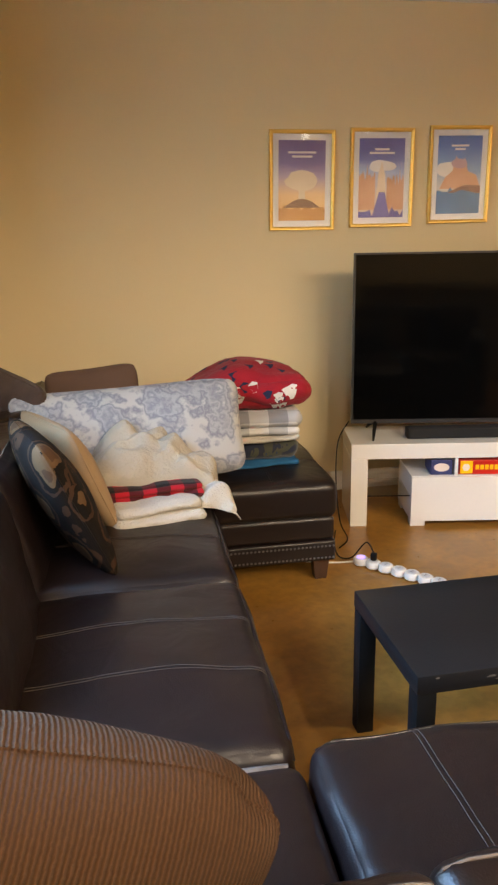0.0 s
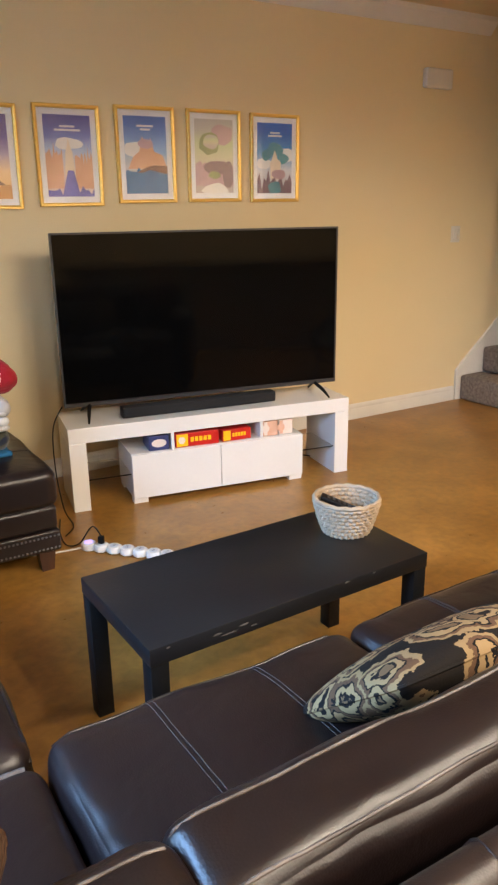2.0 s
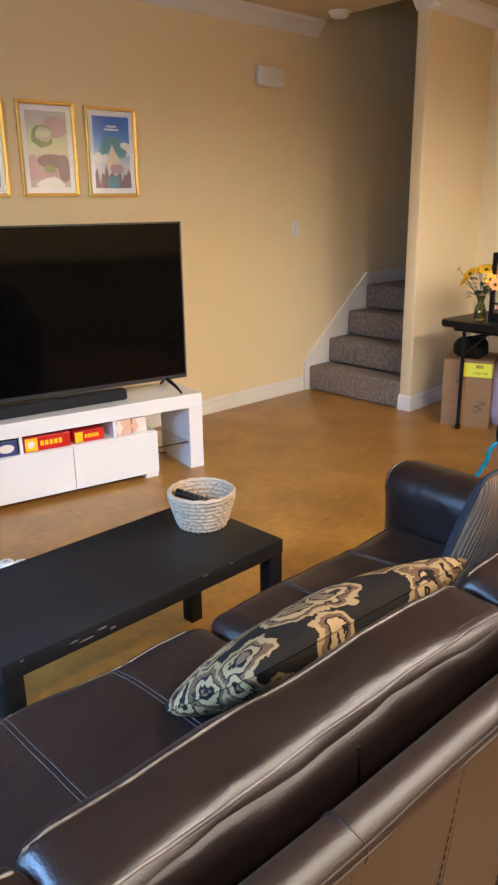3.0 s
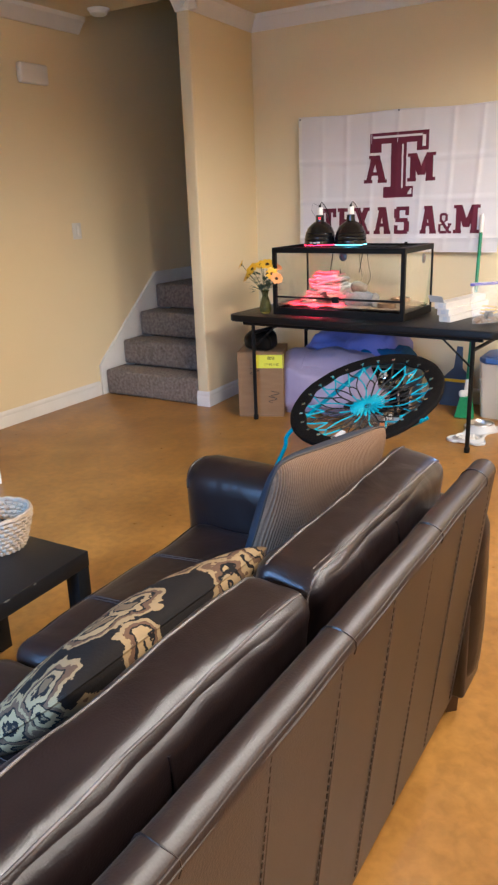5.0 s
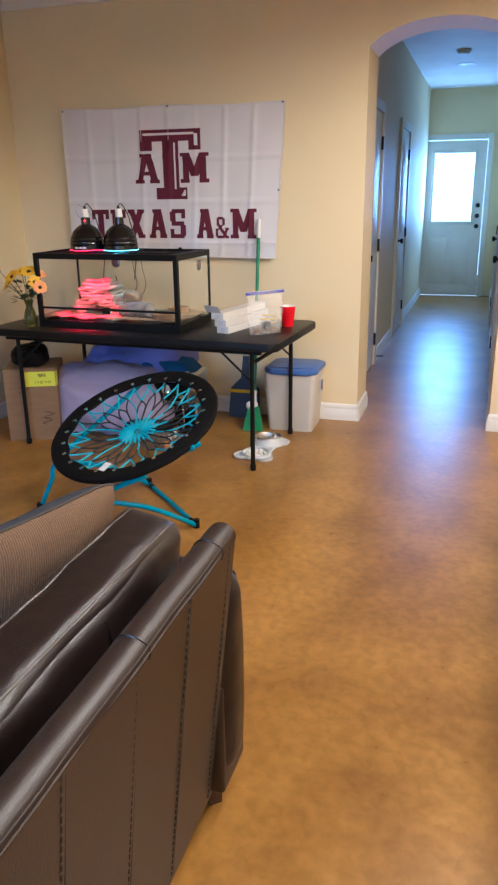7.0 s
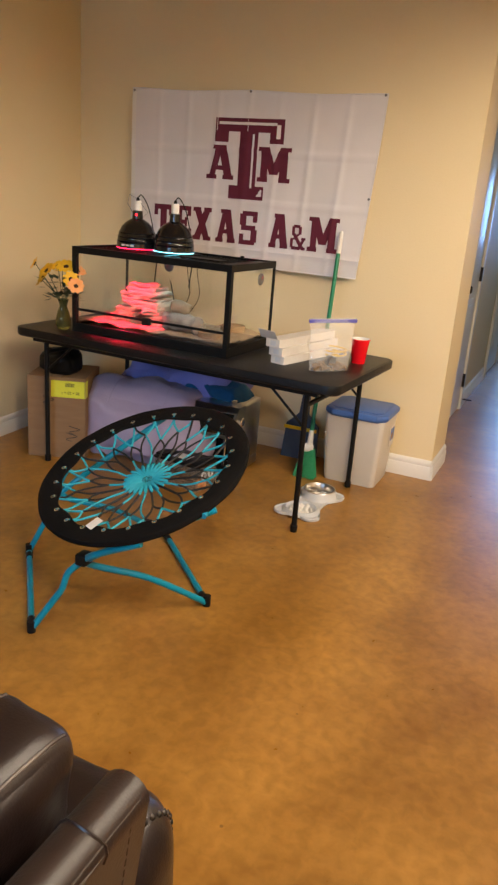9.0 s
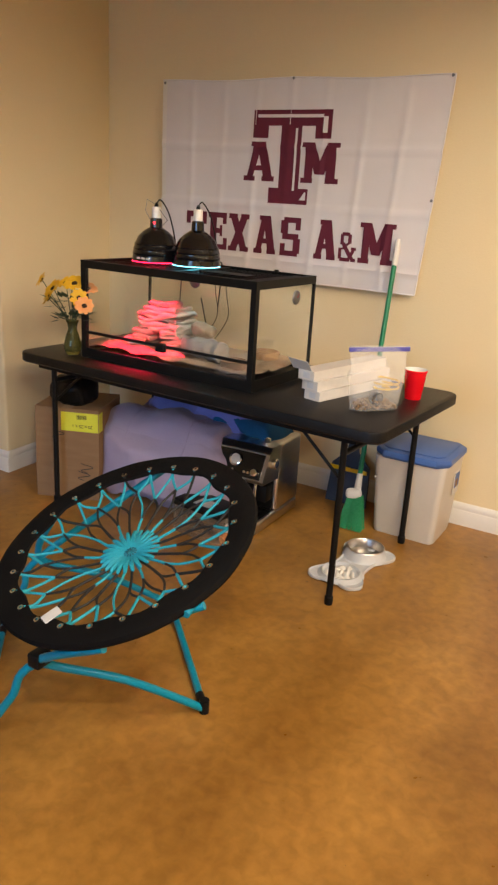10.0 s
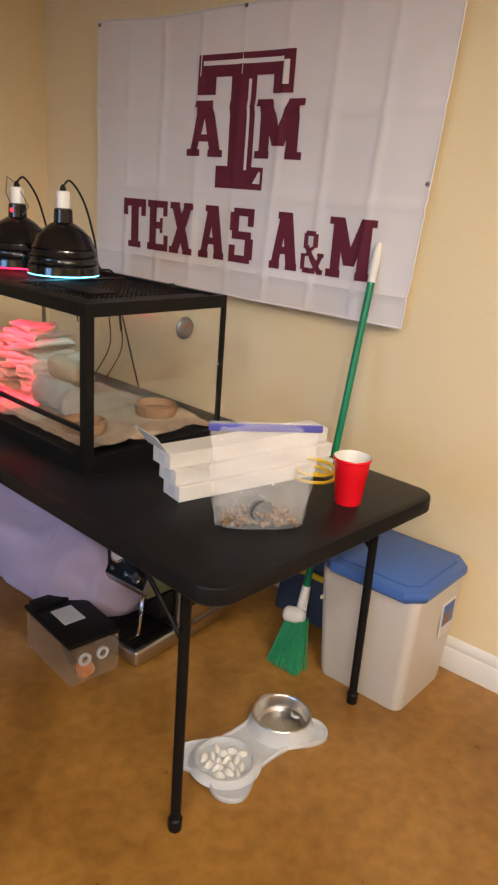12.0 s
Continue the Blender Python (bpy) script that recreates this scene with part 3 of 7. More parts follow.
structure("floor", boxed(WEST - 0.2, 13.4, SOUTH - 0.2, NORTH + 0.2, -0.12, 0.0), FLOOR, "amber acid-stained sealed concrete floor")
structure("wall_north", boxed(WEST - 0.15, 7.4, NORTH, NORTH + 0.15, 0, 5.2), WALL, "beige painted wall with a light orange-peel texture")
structure("wall_south", boxed(WEST - 0.15, 5.43, SOUTH - 0.15, SOUTH, 0, CEIL), WALL, "beige painted wall")
west = bmesh.new()
for x0, x1, y0, y1, z0, z1 in ((WEST - 0.15, WEST, SOUTH, 0.4, 0, CEIL), (WEST - 0.15, WEST, 2.2, NORTH, 0, CEIL), (WEST - 0.15, WEST, 0.4, 2.2, 0, 0.85), (WEST - 0.15, WEST, 0.4, 2.2, 2.15, CEIL)):
    box(west, x0, x1, y0, y1, z0, z1)
structure("wall_west", west, WALL, "beige painted wall with a window opening")


def arch_z(y):
    """The underside of the arch over the hall's mouth."""
    u = (y - 0.153) / 0.433
    return 2.15 + 0.22 * math.sqrt(max(0.0, 1 - 0.88 * u * u))


east = bmesh.new()
box(east, EAST, EAST + WALL_T, JAMB_L, PART_N, 0, CEIL)
box(east, EAST, EAST + WALL_T, SOUTH, JAMB_R, 0, CEIL)
steps = 24
for i in range(steps):
    y0, y1 = JAMB_R + (JAMB_L - JAMB_R) * i / steps, JAMB_R + (JAMB_L - JAMB_R) * (i + 1) / steps
    vs = [east.verts.new((x, y, z)) for x in (EAST, EAST + WALL_T) for y, z in ((y0, arch_z(y0)), (y1, arch_z(y1)), (y1, CEIL), (y0, CEIL))]
    for q in ((0, 3, 2, 1), (4, 5, 6, 7), (0, 1, 5, 4), (2, 3, 7, 6)):
        east.faces.new([vs[k] for k in q])
bmesh.ops.remove_doubles(east, verts=east.verts, dist=1e-4)
structure("wall_east", east, WALL, "beige painted wall with an arched opening to the hall", True)
pw = boxed(PART_X, EAST + 0.06, PART_S, PART_N, 0, CEIL, bevel=0.012, seg=3)
for v in pw.verts:
    if v.co.x > 5.0 and v.co.y < PART_S + 0.03:
        v.co.y += PART_C - PART_S
structure("wall_partition", pw, WALL, "beige wall end with bullnose corners beside the stairs", True)
structure("wall_stairwell", boxed(EAST + WALL_T, 7.4, PART_S + 0.02, PART_N, 0, 5.2), WALL, "beige stairwell wall")
structure("wall_stair_upper", boxed(STAIR_X, EAST + WALL_T, PART_S + 0.02, PART_N, CEIL + 0.1, 5.2), WALL)
structure("wall_stair_header", boxed(STAIR_X - 0.12, STAIR_X, PART_S + 0.02, NORTH, CEIL + 0.06, 5.2), WALL)
structure("wall_landing", boxed(6.2, 6.35, PART_N, NORTH, 0, 5.2), WALL, "beige wall behind the stair landing")
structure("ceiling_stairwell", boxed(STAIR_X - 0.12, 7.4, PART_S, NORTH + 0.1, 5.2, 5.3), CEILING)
cl = bmesh.new()
box(cl, WEST - 0.15, STAIR_X, SOUTH - 0.15, NORTH, CEIL, CEIL + 0.1)
box(cl, STAIR_X, EAST + WALL_T, SOUTH - 0.15, PART_S + 0.02, CEIL, CEIL + 0.1)
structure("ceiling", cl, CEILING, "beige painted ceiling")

structure("wall_counter", boxed(0.9, 3.9, -0.82, -0.68, 0, 0.89), WALL, "plain beige half wall")
structure("counter_top", boxed(0.86, 3.94, -0.95, -0.56, 0.89, 0.93, bevel=0.006), BLACKTABLE, "dark bar top on the half wall")

# hall behind the arch
structure("wall_hall_north", boxed(EAST + WALL_T, HALL_END, HALL_L, HALL_L + 0.12, 0, CEIL + 0.06), WALL, "beige hall wall")
structure("wall_hall_south", boxed(EAST + WALL_T, HALL_END, HALL_R - 0.12, HALL_R, 0, CEIL + 0.06), WALL, "beige hall wall")
structure("ceiling_hall", boxed(EAST + WALL_T, HALL_END + 0.15, HALL_R - 0.12, HALL_L + 0.12, CEIL + 0.06, CEIL + 0.16), HALLPAINT, "pale hall ceiling")
we = bmesh.new()
D0, D1, DH = 0.765, -0.075, 2.11
for y0, y1, z0, z1 in ((HALL_R - 0.12, D1 - 0.01, 0, CEIL + 0.06), (D0 + 0.01, HALL_L + 0.2, 0, CEIL + 0.06), (D1 - 0.01, D0 + 0.01, DH + 0.02, CEIL + 0.06)):
    box(we, HALL_END, HALL_END + 0.14, y0, y1, z0, z1)
structure("wall_hall_end", we, WALL, "beige wall round the back door")

BASE = [(0, 0), (0.016, 0), (0.016, 0.07), (0.011, 0.078), (0.013, 0.092), (0.006, 0.108), (0, 0.112)]
base = bmesh.new()
extrude_profile(base, BASE, (4.40, NORTH, 0), (WEST, NORTH, 0))
extrude_profile(base, BASE, (EAST, JAMB_L, 0), (EAST, PART_C, 0))
extrude_profile(base, BASE, (EAST, PART_C, 0), (PART_X, PART_S, 0))
extrude_profile(base, BASE, (PART_X, PART_S - 0.016, 0), (PART_X, PART_N, 0))
extrude_profile(base, BASE, (EAST, SOUTH, 0), (EAST, JAMB_R, 0))
extrude_profile(base, BASE, (EAST + WALL_T, JAMB_L, 0), (EAST - 0.016, JAMB_L, 0))
extrude_profile(base, BASE, (EAST - 0.016, JAMB_R, 0), (EAST + WALL_T, JAMB_R, 0))
for x0, x1 in ((EAST + WALL_T, 6.17), (7.11, 8.33), (9.27, HALL_END)):
    extrude_profile(base, BASE, (x1, HALL_L, 0), (x0, HALL_L, 0))
for x0, x1 in ((EAST + WALL_T, 6.2), (7.2, 8.7), (9.7, HALL_END)):
    extrude_profile(base, BASE, (x0, HALL_R, 0), (x1, HALL_R, 0))
structure("baseboard", base, TRIM, "white moulded baseboard", True)
CROWN = [(0, 0), (0.012, 0), (0.02, 0.012), (0.035, 0.03), (0.06, 0.06), (0.078, 0.072), (0.084, 0.0995), (0, 0.0995)]
crown = bmesh.new()
for a, b in (((STAIR_X + 0.01, NORTH, CEIL - 0.10), (WEST, NORTH, CEIL - 0.10)), ((EAST, SOUTH, CEIL - 0.10), (EAST, PART_C, CEIL - 0.10)), ((EAST, PART_C, CEIL - 0.10), (PART_X - 0.08, PART_S, CEIL - 0.10)), ((PART_X, PART_S - 0.08, CEIL - 0.10), (PART_X, PART_N, CEIL - 0.10))):
    extrude_profile(crown, CROWN, a, b)
structure("crown_moulding", crown, TRIM, "white crown moulding along the ceiling", True)

# stairs
RISE, RUN, S0 = 0.198, 0.235, 4.455


def staircase():
    st = thing("staircase", S0, PART_N, 0, 0, "carpeted staircase with grey-brown pile, rising beside the wall", "staircase", "", "structure")
    for k in range(4):
        x0, x1 = k * RUN, (k + 1) * RUN if k < 3 else 6.2 - S0
        bm = boxed(x0, x1 + 0.001, 0.002, NORTH - PART_N - 0.022, k * RISE, (k + 1) * RISE, bevel=0.022, seg=4)
        for v in bm.verts:
            v.co += 0.003 * noise.noise_vector(v.co * 14)
        if k < 3:
            box(bm, x1 - 0.01, 6.2 - S0, 0.004, NORTH - PART_N - 0.024, k * RISE, (k + 1) * RISE - 0.03)
        part("step", bm, CARPET, st)
    sk = bmesh.new()
    w = NORTH - PART_N
    pts = [(-0.045, 0), (-0.045, 0.235), (0.02, 0.30), (3 * RUN + 0.02, 4 * RISE + 0.10), (6.2 - S0, 4 * RISE + 0.10), (6.2 - S0, 0)]
    poly(sk, pts, 0.02, (0, -1, 0), Matrix.Translation((0, w - 0.001, 0)))
    box(sk, 6.2 - S0 - 0.018, 6.2 - S0, 0.0, w - 0.022, 4 * RISE, 4 * RISE + 0.11)
    part("skirt_board", sk, TRIM, st, "white painted skirt board")


staircase()


def panel_door(name, x, y, rz, w, h, hinge_left, label, glass=False, knobs=1):
    d = tagged(new(name), label, "door", "", "structure")
    d.matrix_world = pose(x, y, 0.012, 0, 0, rz)
    bm = bmesh.new()
    if glass:
        gz0, gz1, gx0, gx1 = 1.015, 1.94, 0.14, w - 0.14
        for b in ((0, gx0, 0, h), (gx1, w, 0, h), (gx0, gx1, 0, gz0), (gx0, gx1, gz1, h)):
            box(bm, b[0], b[1], 0, 0.042, b[2], b[3])
        fr = bmesh.new()
        for b in ((gx0 - 0.03, gx0 + 0.012, gz0 - 0.03, gz1 + 0.03), (gx1 - 0.012, gx1 + 0.03, gz0 - 0.03, gz1 + 0.03), (gx0, gx1, gz0 - 0.03, gz0 + 0.012), (gx0, gx1, gz1 - 0.012, gz1 + 0.03)):
            box(fr, b[0], b[1], -0.013, 0.0, b[2], b[3], bevel=0.005)
        part("glazing_frame", fr, TRIM, d)
        pn = boxed(gx0, gx1, 0.018, 0.024, gz0, gz1)
        pane = part("pane", pn, GLASS, d, "clear door glass")
        pane.visible_shadow = False
        panels = ((0.13, w / 2 - 0.04, 0.16, 0.80), (w / 2 + 0.04, w - 0.13, 0.16, 0.80))
    else:
        box(bm, 0, w, 0, 0.036, 0, h)
        panels = ((0.11, w - 0.11, 1.02, h - 0.13), (0.11, w - 0.11, 0.2, 0.86))
    part("leaf", bm, TRIM, d)
    for x0, x1, z0, z1 in panels:
        rb = boxed(x0, x1, -0.006, 0.002, z0, z1, bevel=0.005)
        box(rb, x0 + 0.035, x1 - 0.035, -0.011, 0.0, z0 + 0.035, z1 - 0.035, bevel=0.005)
        part("raised_panel", rb, TRIM, d)
    cs = bmesh.new()
    for x0, x1, z0, z1 in ((-0.075, -0.004, -0.012, h + 0.08), (w + 0.004, w + 0.075, -0.012, h + 0.08), (-0.004, w + 0.004, h + 0.006, h + 0.08)):
        box(cs, x0, x1, -0.016, 0.012, z0, z1, bevel=0.004)
    part("casing", cs, TRIM, d)
    kx = w - 0.07 if hinge_left else 0.07
    for z in (0.96, 1.10, 1.24)[:knobs] if knobs > 1 else (0.96,):
        kb = lathe(bmesh.new(), [(0, -0.062), (0.02, -0.06), (0.027, -0.05), (0.024, -0.036), (0.011, -0.03), (0.011, -0.01), (0.03, -0.009), (0.031, 0.0)], 20, m=Matrix.Translation((kx, 0, z)) @ Matrix.Rotation(radians(-90), 4, "X"))
        part("knob", kb, BRONZE, d, "dark bronze knob")
    for z in (0.22, h / 2, h - 0.22):
        part("hinge", boxed((0 if hinge_left else w) - 0.012, (0 if hinge_left else w) + 0.012, -0.018, 0.004, z - 0.05, z + 0.05), BRONZE, d)
    return d


panel_door("door_1", HALL_END - 0.004, D0, -90, D0 - D1, 2.09, True, "white half-glazed back door with dark knobs, daylight behind", True, 3)
panel_door("door_2", 6.26, HALL_L - 0.008, 0, 0.76, 2.03, False, "white panelled closet door with dark bronze hinges and knob")
panel_door("door_3", 8.42, HALL_L - 0.008, 0, 0.76, 2.03, False, "white panelled door along the hall")
panel_door("door_4", 7.1, HALL_R + 0.008, 180, 0.76, 2.03, True, "white panelled door along the hall")
panel_door("door_5", 9.6, HALL_R + 0.008, 180, 0.76, 2.03, True, "white panelled door along the hall")
door_stop = bmesh.new()
tube(door_stop, [(7.15, HALL_L - 0.012, 0.055), (7.15, HALL_L - 0.085, 0.055)], 0.006)
structure("door_stop", door_stop, BRONZE, "dark door stop on the baseboard")
structure("backdrop", boxed(12.85, 12.9, -1.2, 1.8, 0.2, 3.0), DOORGLOW, "bright daylight outside the back door")
# west window, behind the camera
wn = tagged(new("window_1"), "white framed window with daylight behind", "window", "", "structure")
wn.matrix_world = pose(WEST, 1.3, 1.5)
wf = bmesh.new()
for y0, y1, z0, z1 in ((-0.9, -0.84, -0.65, 0.65), (0.84, 0.9, -0.65, 0.65), (-0.84, 0.84, -0.65, -0.59), (-0.84, 0.84, 0.59, 0.65), (-0.02, 0.02, -0.59, 0.59)):
    box(wf, -0.13, -0.06, y0, y1, z0, z1)
part("window_frame", wf, TRIM, wn, smooth=False)
structure("backdrop_west", boxed(-1.75, -1.7, -0.4, 3.0, 0.2, 3.0), DOORGLOW, "bright daylight outside the window")

# the three added fill lamps get the same fixture, out of view
for lx, ly, watts in DOWNLIGHTS_AND_FILL + [(9.8, 0.2, 0)]:
    dl = thing("downlight_or_fill", lx, ly, CEIL + (0.06 if lx > 6 else 0), 0, "small round recessed downlight with a white trim ring; three are added fill", "ceiling light", "recessed ceiling lights")
    part("trim_ring", lathe(bmesh.new(), [(0.07, -0.0005), (0.09, -0.002), (0.095, -0.006), (0.088, -0.008), (0.072, -0.004)], 32), TRIM, dl)
    part("lens", lathe(bmesh.new(), [(0, -0.003), (0.07, -0.003), (0.07, -0.001), (0, -0.001)], 32), BULBGLOW if lx < 6 else TRIM, dl)
for sx, sy, sz in ((4.42, 3.64, CEIL), (8.9, 0.2, CEIL + 0.06)):
    sd = thing("smoke_detector", sx, sy, sz, 0, "round white plastic smoke detector on the ceiling", "smoke detector")
    part("body", lathe(bmesh.new(), [(0.068, 0), (0.068, -0.012), (0.06, -0.022), (0.058, -0.03), (0.045, -0.04), (0, -0.042)], 36), TRIM, sd)
    part("base_ring", lathe(bmesh.new(), [(0.075, 0), (0.075, -0.008), (0.068, -0.009), (0.068, 0)], 36), TRIM, sd)

chime = thing("door_chime", 4.03, NORTH, 2.288, 0, "white plastic door chime box high on the wall", "door chime")
part("cover", boxed(-0.122, 0.122, -0.05, 0, -0.062, 0.062, bevel=0.014, seg=4), TRIM, chime)
sw = thing("light_switch", 4.315, NORTH, 1.268, 0, "white double light switch plate on the wall", "light switch")
part("plate", boxed(-0.045, 0.045, -0.006, 0, -0.058, 0.058, bevel=0.003), TRIM, sw)
for k in (-0.02, 0.02):
    part("rocker", boxed(k - 0.014, k + 0.014, -0.011, -0.004, -0.033, 0.033, bevel=0.002), TRIM, sw)


# ---- sectional sofa ----
def stitch_pair(bm, pts, way, parent, gap=0.011, along=None, r=0.0013):
    """Two rows of stitches laid on a pad; along: the direction across the seam."""
    s = bmesh.new()
    a = Vector(along)
    for k in (-0.5, 0.5):
        path = drape(bm, [Vector(p) + a * gap * k for p in pts], way, 0.0012)
        if len(path) > 2:
            tube(s, path, r, 5)
    return s


def leg(parent, x, y, h=0.10):
    bm = bmesh.new()
    lathe(bm, [(0.0, 0.0), (0.024, 0.0), (0.03, h), (0.0, h)], 4, (x, y, 0), None)
    part("leg", bm, DARKWOOD, parent, "tapered dark wood leg", False)


def moved(bm, x, y, z, rx=0, ry=0, rz=0):
    bmesh.ops.transform(bm, matrix=pose(x, y, z, rx, ry, rz), verts=bm.verts)
    return bm


def seat_cushion(parent, x0, x1, y0, y1, z0, z1, front, lines, seed, name="seat_cushion"):
    """A leather seat cushion; front: the way it faces; lines: where its stitched seams run across."""
    bm = pad((x1 - x0, y1 - y0, z1 - z0), 0.05, (0.006, 0.008, 0.026), 0.0085, 6, 24, seed, fine=0.0015)
    moved(bm, (x0 + x1) / 2, (y0 + y1) / 2, (z0 + z1) / 2)
    seams = []
    for k in lines:
        if front == "y":
            seams.append((stitch_pair(bm, line((k, y0 + 0.03, z1 + 0.1), (k, y1 - 0.012, z1 + 0.1), 30), (0, 0, -1), parent, along=(1, 0, 0))))
        else:
            seams.append((stitch_pair(bm, line((x0 + 0.03, k, z1 + 0.1), (x1 - 0.012, k, z1 + 0.1), 30), (0, 0, -1), parent, along=(0, 1, 0))))
    pp = bmesh.new()
    if front == "y":
        edge = drape(bm, line((x0 + 0.02, y1 - 0.012, z1), (x1 - 0.02, y1 - 0.012, z1), 20), (0, 0, -1), 0.001)
    else:
        edge = drape(bm, line((x1 - 0.012, y0 + 0.02, z1), (x1 - 0.012, y1 - 0.02, z1), 20), (0, 0, -1), 0.001)
    tube(pp, edge, 0.0045, 6)
    ob = part(name, bm, LEATHER, parent)
    for s in seams:
        part("stitching", s, STITCH, ob)
    part("piping", pp, LEATHER, ob)
    return ob


def back_cushion(parent, w, h, t, m, seed, pip=True, n=22):
    """A stuffed back cushion in its own frame: x along, y thick (front +y), z up."""
    bm = pad((w, t, h), 0.045, (0.006, 0.02, 0.010), 0.009, 6, n, seed, fine=0.0028)
    rims = []
    for yy in (t / 2 - 0.03, -t / 2 + 0.025):
        path = drape(bm, line((-w / 2 + 0.02, yy, 0), (w / 2 - 0.02, yy, 0), 30), (0, 0, -1), 0.001, h)
        down = [Vector((p.x, p.y, p.z)) for p in drape(bm, line((0, yy, h / 2 - 0.05), (0, yy, -h / 2 + 0.05), 10), (-1, 0, 0), 0.001, w)]
        left = drape(bm, line((0, yy, -h / 2 + 0.06), (0, yy, h / 2 - 0.04), 8), (1, 0, 0), 0.001, w)
        rims.append(left + path + down)
    seam = drape(bm, line((0.0, -t / 2, h / 2 - 0.03), (0.0, -t / 2, -h / 2 + 0.03), 12), (0, 1, 0), 0.001, t)
    bmesh.ops.transform(bm, matrix=m, verts=bm.verts)
    ob = part("back_cushion", bm, LEATHER, parent)
    for k, rim in enumerate(rims):
        s = bmesh.new()
        tube(s, [m @ p for p in rim], 0.0026, 6)
        part("piping", s, PIPING, ob, "worn pale piping")
        if k == 1:
            s = bmesh.new()
            tube(s, [m @ (p + Vector((0, 0.012, 0.0))) for p in rim[9:-11]], 0.0022, 6)
            part("piping", s, PIPING, ob)
    s = bmesh.new()
    tube(s, [m @ p for p in seam], 0.003, 6)
    part("seam", s, LEATHER, ob)
    return ob


def sofa_front():
    sf = thing("leather_sofa", 0, 0, 0, 0, "dark brown leather sofa with piped cushions and rolled arm", "sofa", "sectional sofa")
    X0, X1 = 0.325, 1.87
    part("base", boxed(X0, X1 + 0.155, 0.37, 1.13, 0.10, 0.31, bevel=0.02, seg=3), LEATHER, sf)
    seat_cushion(sf, X0, 1.085, 0.54, 1.185, 0.29, 0.475, "y", (0.548, 0.804), 1.0)
    seat_cushion(sf, 1.095, X1 + 0.02, 0.54, 1.195, 0.29, 0.475, "y", (1.34, 1.61), 2.0)
    # back frame: outer skin leans out towards the top
    bf = bmesh.new()
    prof = [(0.357, 0.1), (0.3255, 0.407), (0.285, 0.775), (0.283, 0.785), (0.2845, 0.795), (0.2895, 0.803), (0.298, 0.81), (0.309, 0.814), (0.321, 0.813), (0.332, 0.808), (0.341, 0.799), (0.347, 0.787), (0.352, 0.768), (0.407, 0.313), (0.447, 0.1)]
    n = 40
    rings = []
    for i in range(n + 1):
        x = X0 - 0.25 + (X1 + 0.015 - X0 + 0.25) * i / n
        rings.append([bf.verts.new((x, y + 0.003 * noise.noise(Vector((x * 4, z * 5, 1))), z + 0.004 * noise.noise(Vector((x * 3, y, 2))))) for y, z in prof])
    for a, b in zip(rings, rings[1:]):
        for k in range(len(prof)):
            j = (k + 1) % len(prof)
            bf.faces.new((a[k], a[j], b[j], b[k]))
    bf.faces.new(rings[0])
    bf.faces.new(list(reversed(rings[-1])))
    bmesh.ops.recalc_face_normals(bf, faces=bf.faces)
    fr = part("back_frame", bf, LEATHER_BACK, sf)
    rail = bmesh.new()
    for dz in (0.0, 0.011):
        tube(rail, [(X0 - 0.22 + (X1 - X0 + 0.22) * i / 50, 0.2845 + dz * 0.1 + 0.0012 * math.sin(i * 0.8), 0.7875 + dz) for i in range(51)], 0.0026 if dz == 0 else 0.0016, 6)
    part("rail_seam", rail, STITCH, fr, "worn tan top-stitched rail seam")
    for x in (0.58, 1.03, 1.46, 1.80):
        arc = [Vector((x + 0.004 * math.sin(k), y, z + 0.0012)) for k, (y, z) in enumerate(prof[2:13])]
        part("cross_seam", tube(bmesh.new(), arc, 0.0022, 5), LEATHER, fr)
    for k in range(8):
        x = X0 + 0.02 + k * 0.215
        if x > X1:
            break
        s = bmesh.new()
        pts = line((x, 0.286, 0.781), (x, 0.3555, 0.115), 40)
        for i in range(0, 40):
            tube(s, [pts[i] + Vector((0, -0.0012, 0)), pts[i].lerp(pts[i + 1], 0.6) + Vector((0, -0.0012, 0))], 0.0016, 4)
        tube(s, [p + Vector((0.010, 0.0004, 0)) for p in pts], 0.0018, 5)
        part("panel_seam", s, STITCH, fr)
    for k, (a, b) in enumerate(((X0 - 0.025, 1.175), (1.185, 1.955))):
        m = pose((a + b) / 2, 0.518, 0.574, 7, 0, 0)
        back_cushion(sf, b - a, 0.44, 0.152, m, 3.0 + k, n=28)
    # rolled arm
    ar = pad((0.185, 0.95, 0.555), 0.08, (0.012, 0.004, 0.0), 0.004, 5, 22, 7.0)
    moved(ar, 1.965, 0.785, 0.385)
    part("arm_panel", boxed(1.885, 2.046, 0.325, 1.235, 0.10, 0.40, bevel=0.012, seg=3), LEATHER_BACK, sf)
    nail = bmesh.new()
    arm_ob_seams = stitch_pair(ar, line((1.88, 0.88, 0.9), (2.05, 0.88, 0.9), 16), (0, 0, -1), sf, along=(0, 1, 0))
    front = drape(ar, [(1.965 + 0.078 * math.cos(a), 1.6, 0.575 + 0.075 * math.sin(a)) for a in (math.pi * k / 24 for k in range(25))] , (0, -1, 0), 0.002, 0.6)
    spots = drape(ar, [(2.04, 0.3, 0.13 + i * 0.017) for i in range(26)] + [(1.965 + 0.075 * math.cos(a), 0.3, 0.575 + 0.072 * math.sin(a)) for a in (math.pi * k / 15 for k in range(16))], (0, 1, 0), 0.0, 0.6)
    arm = part("arm", ar, LEATHER, sf)
    part("stitching", arm_ob_seams, STITCH, arm)
    if len(front) > 2:
        part("piping", tube(nail, front, 0.004, 6), LEATHER, arm)
    else:
        nail.free()
    studs = bmesh.new()
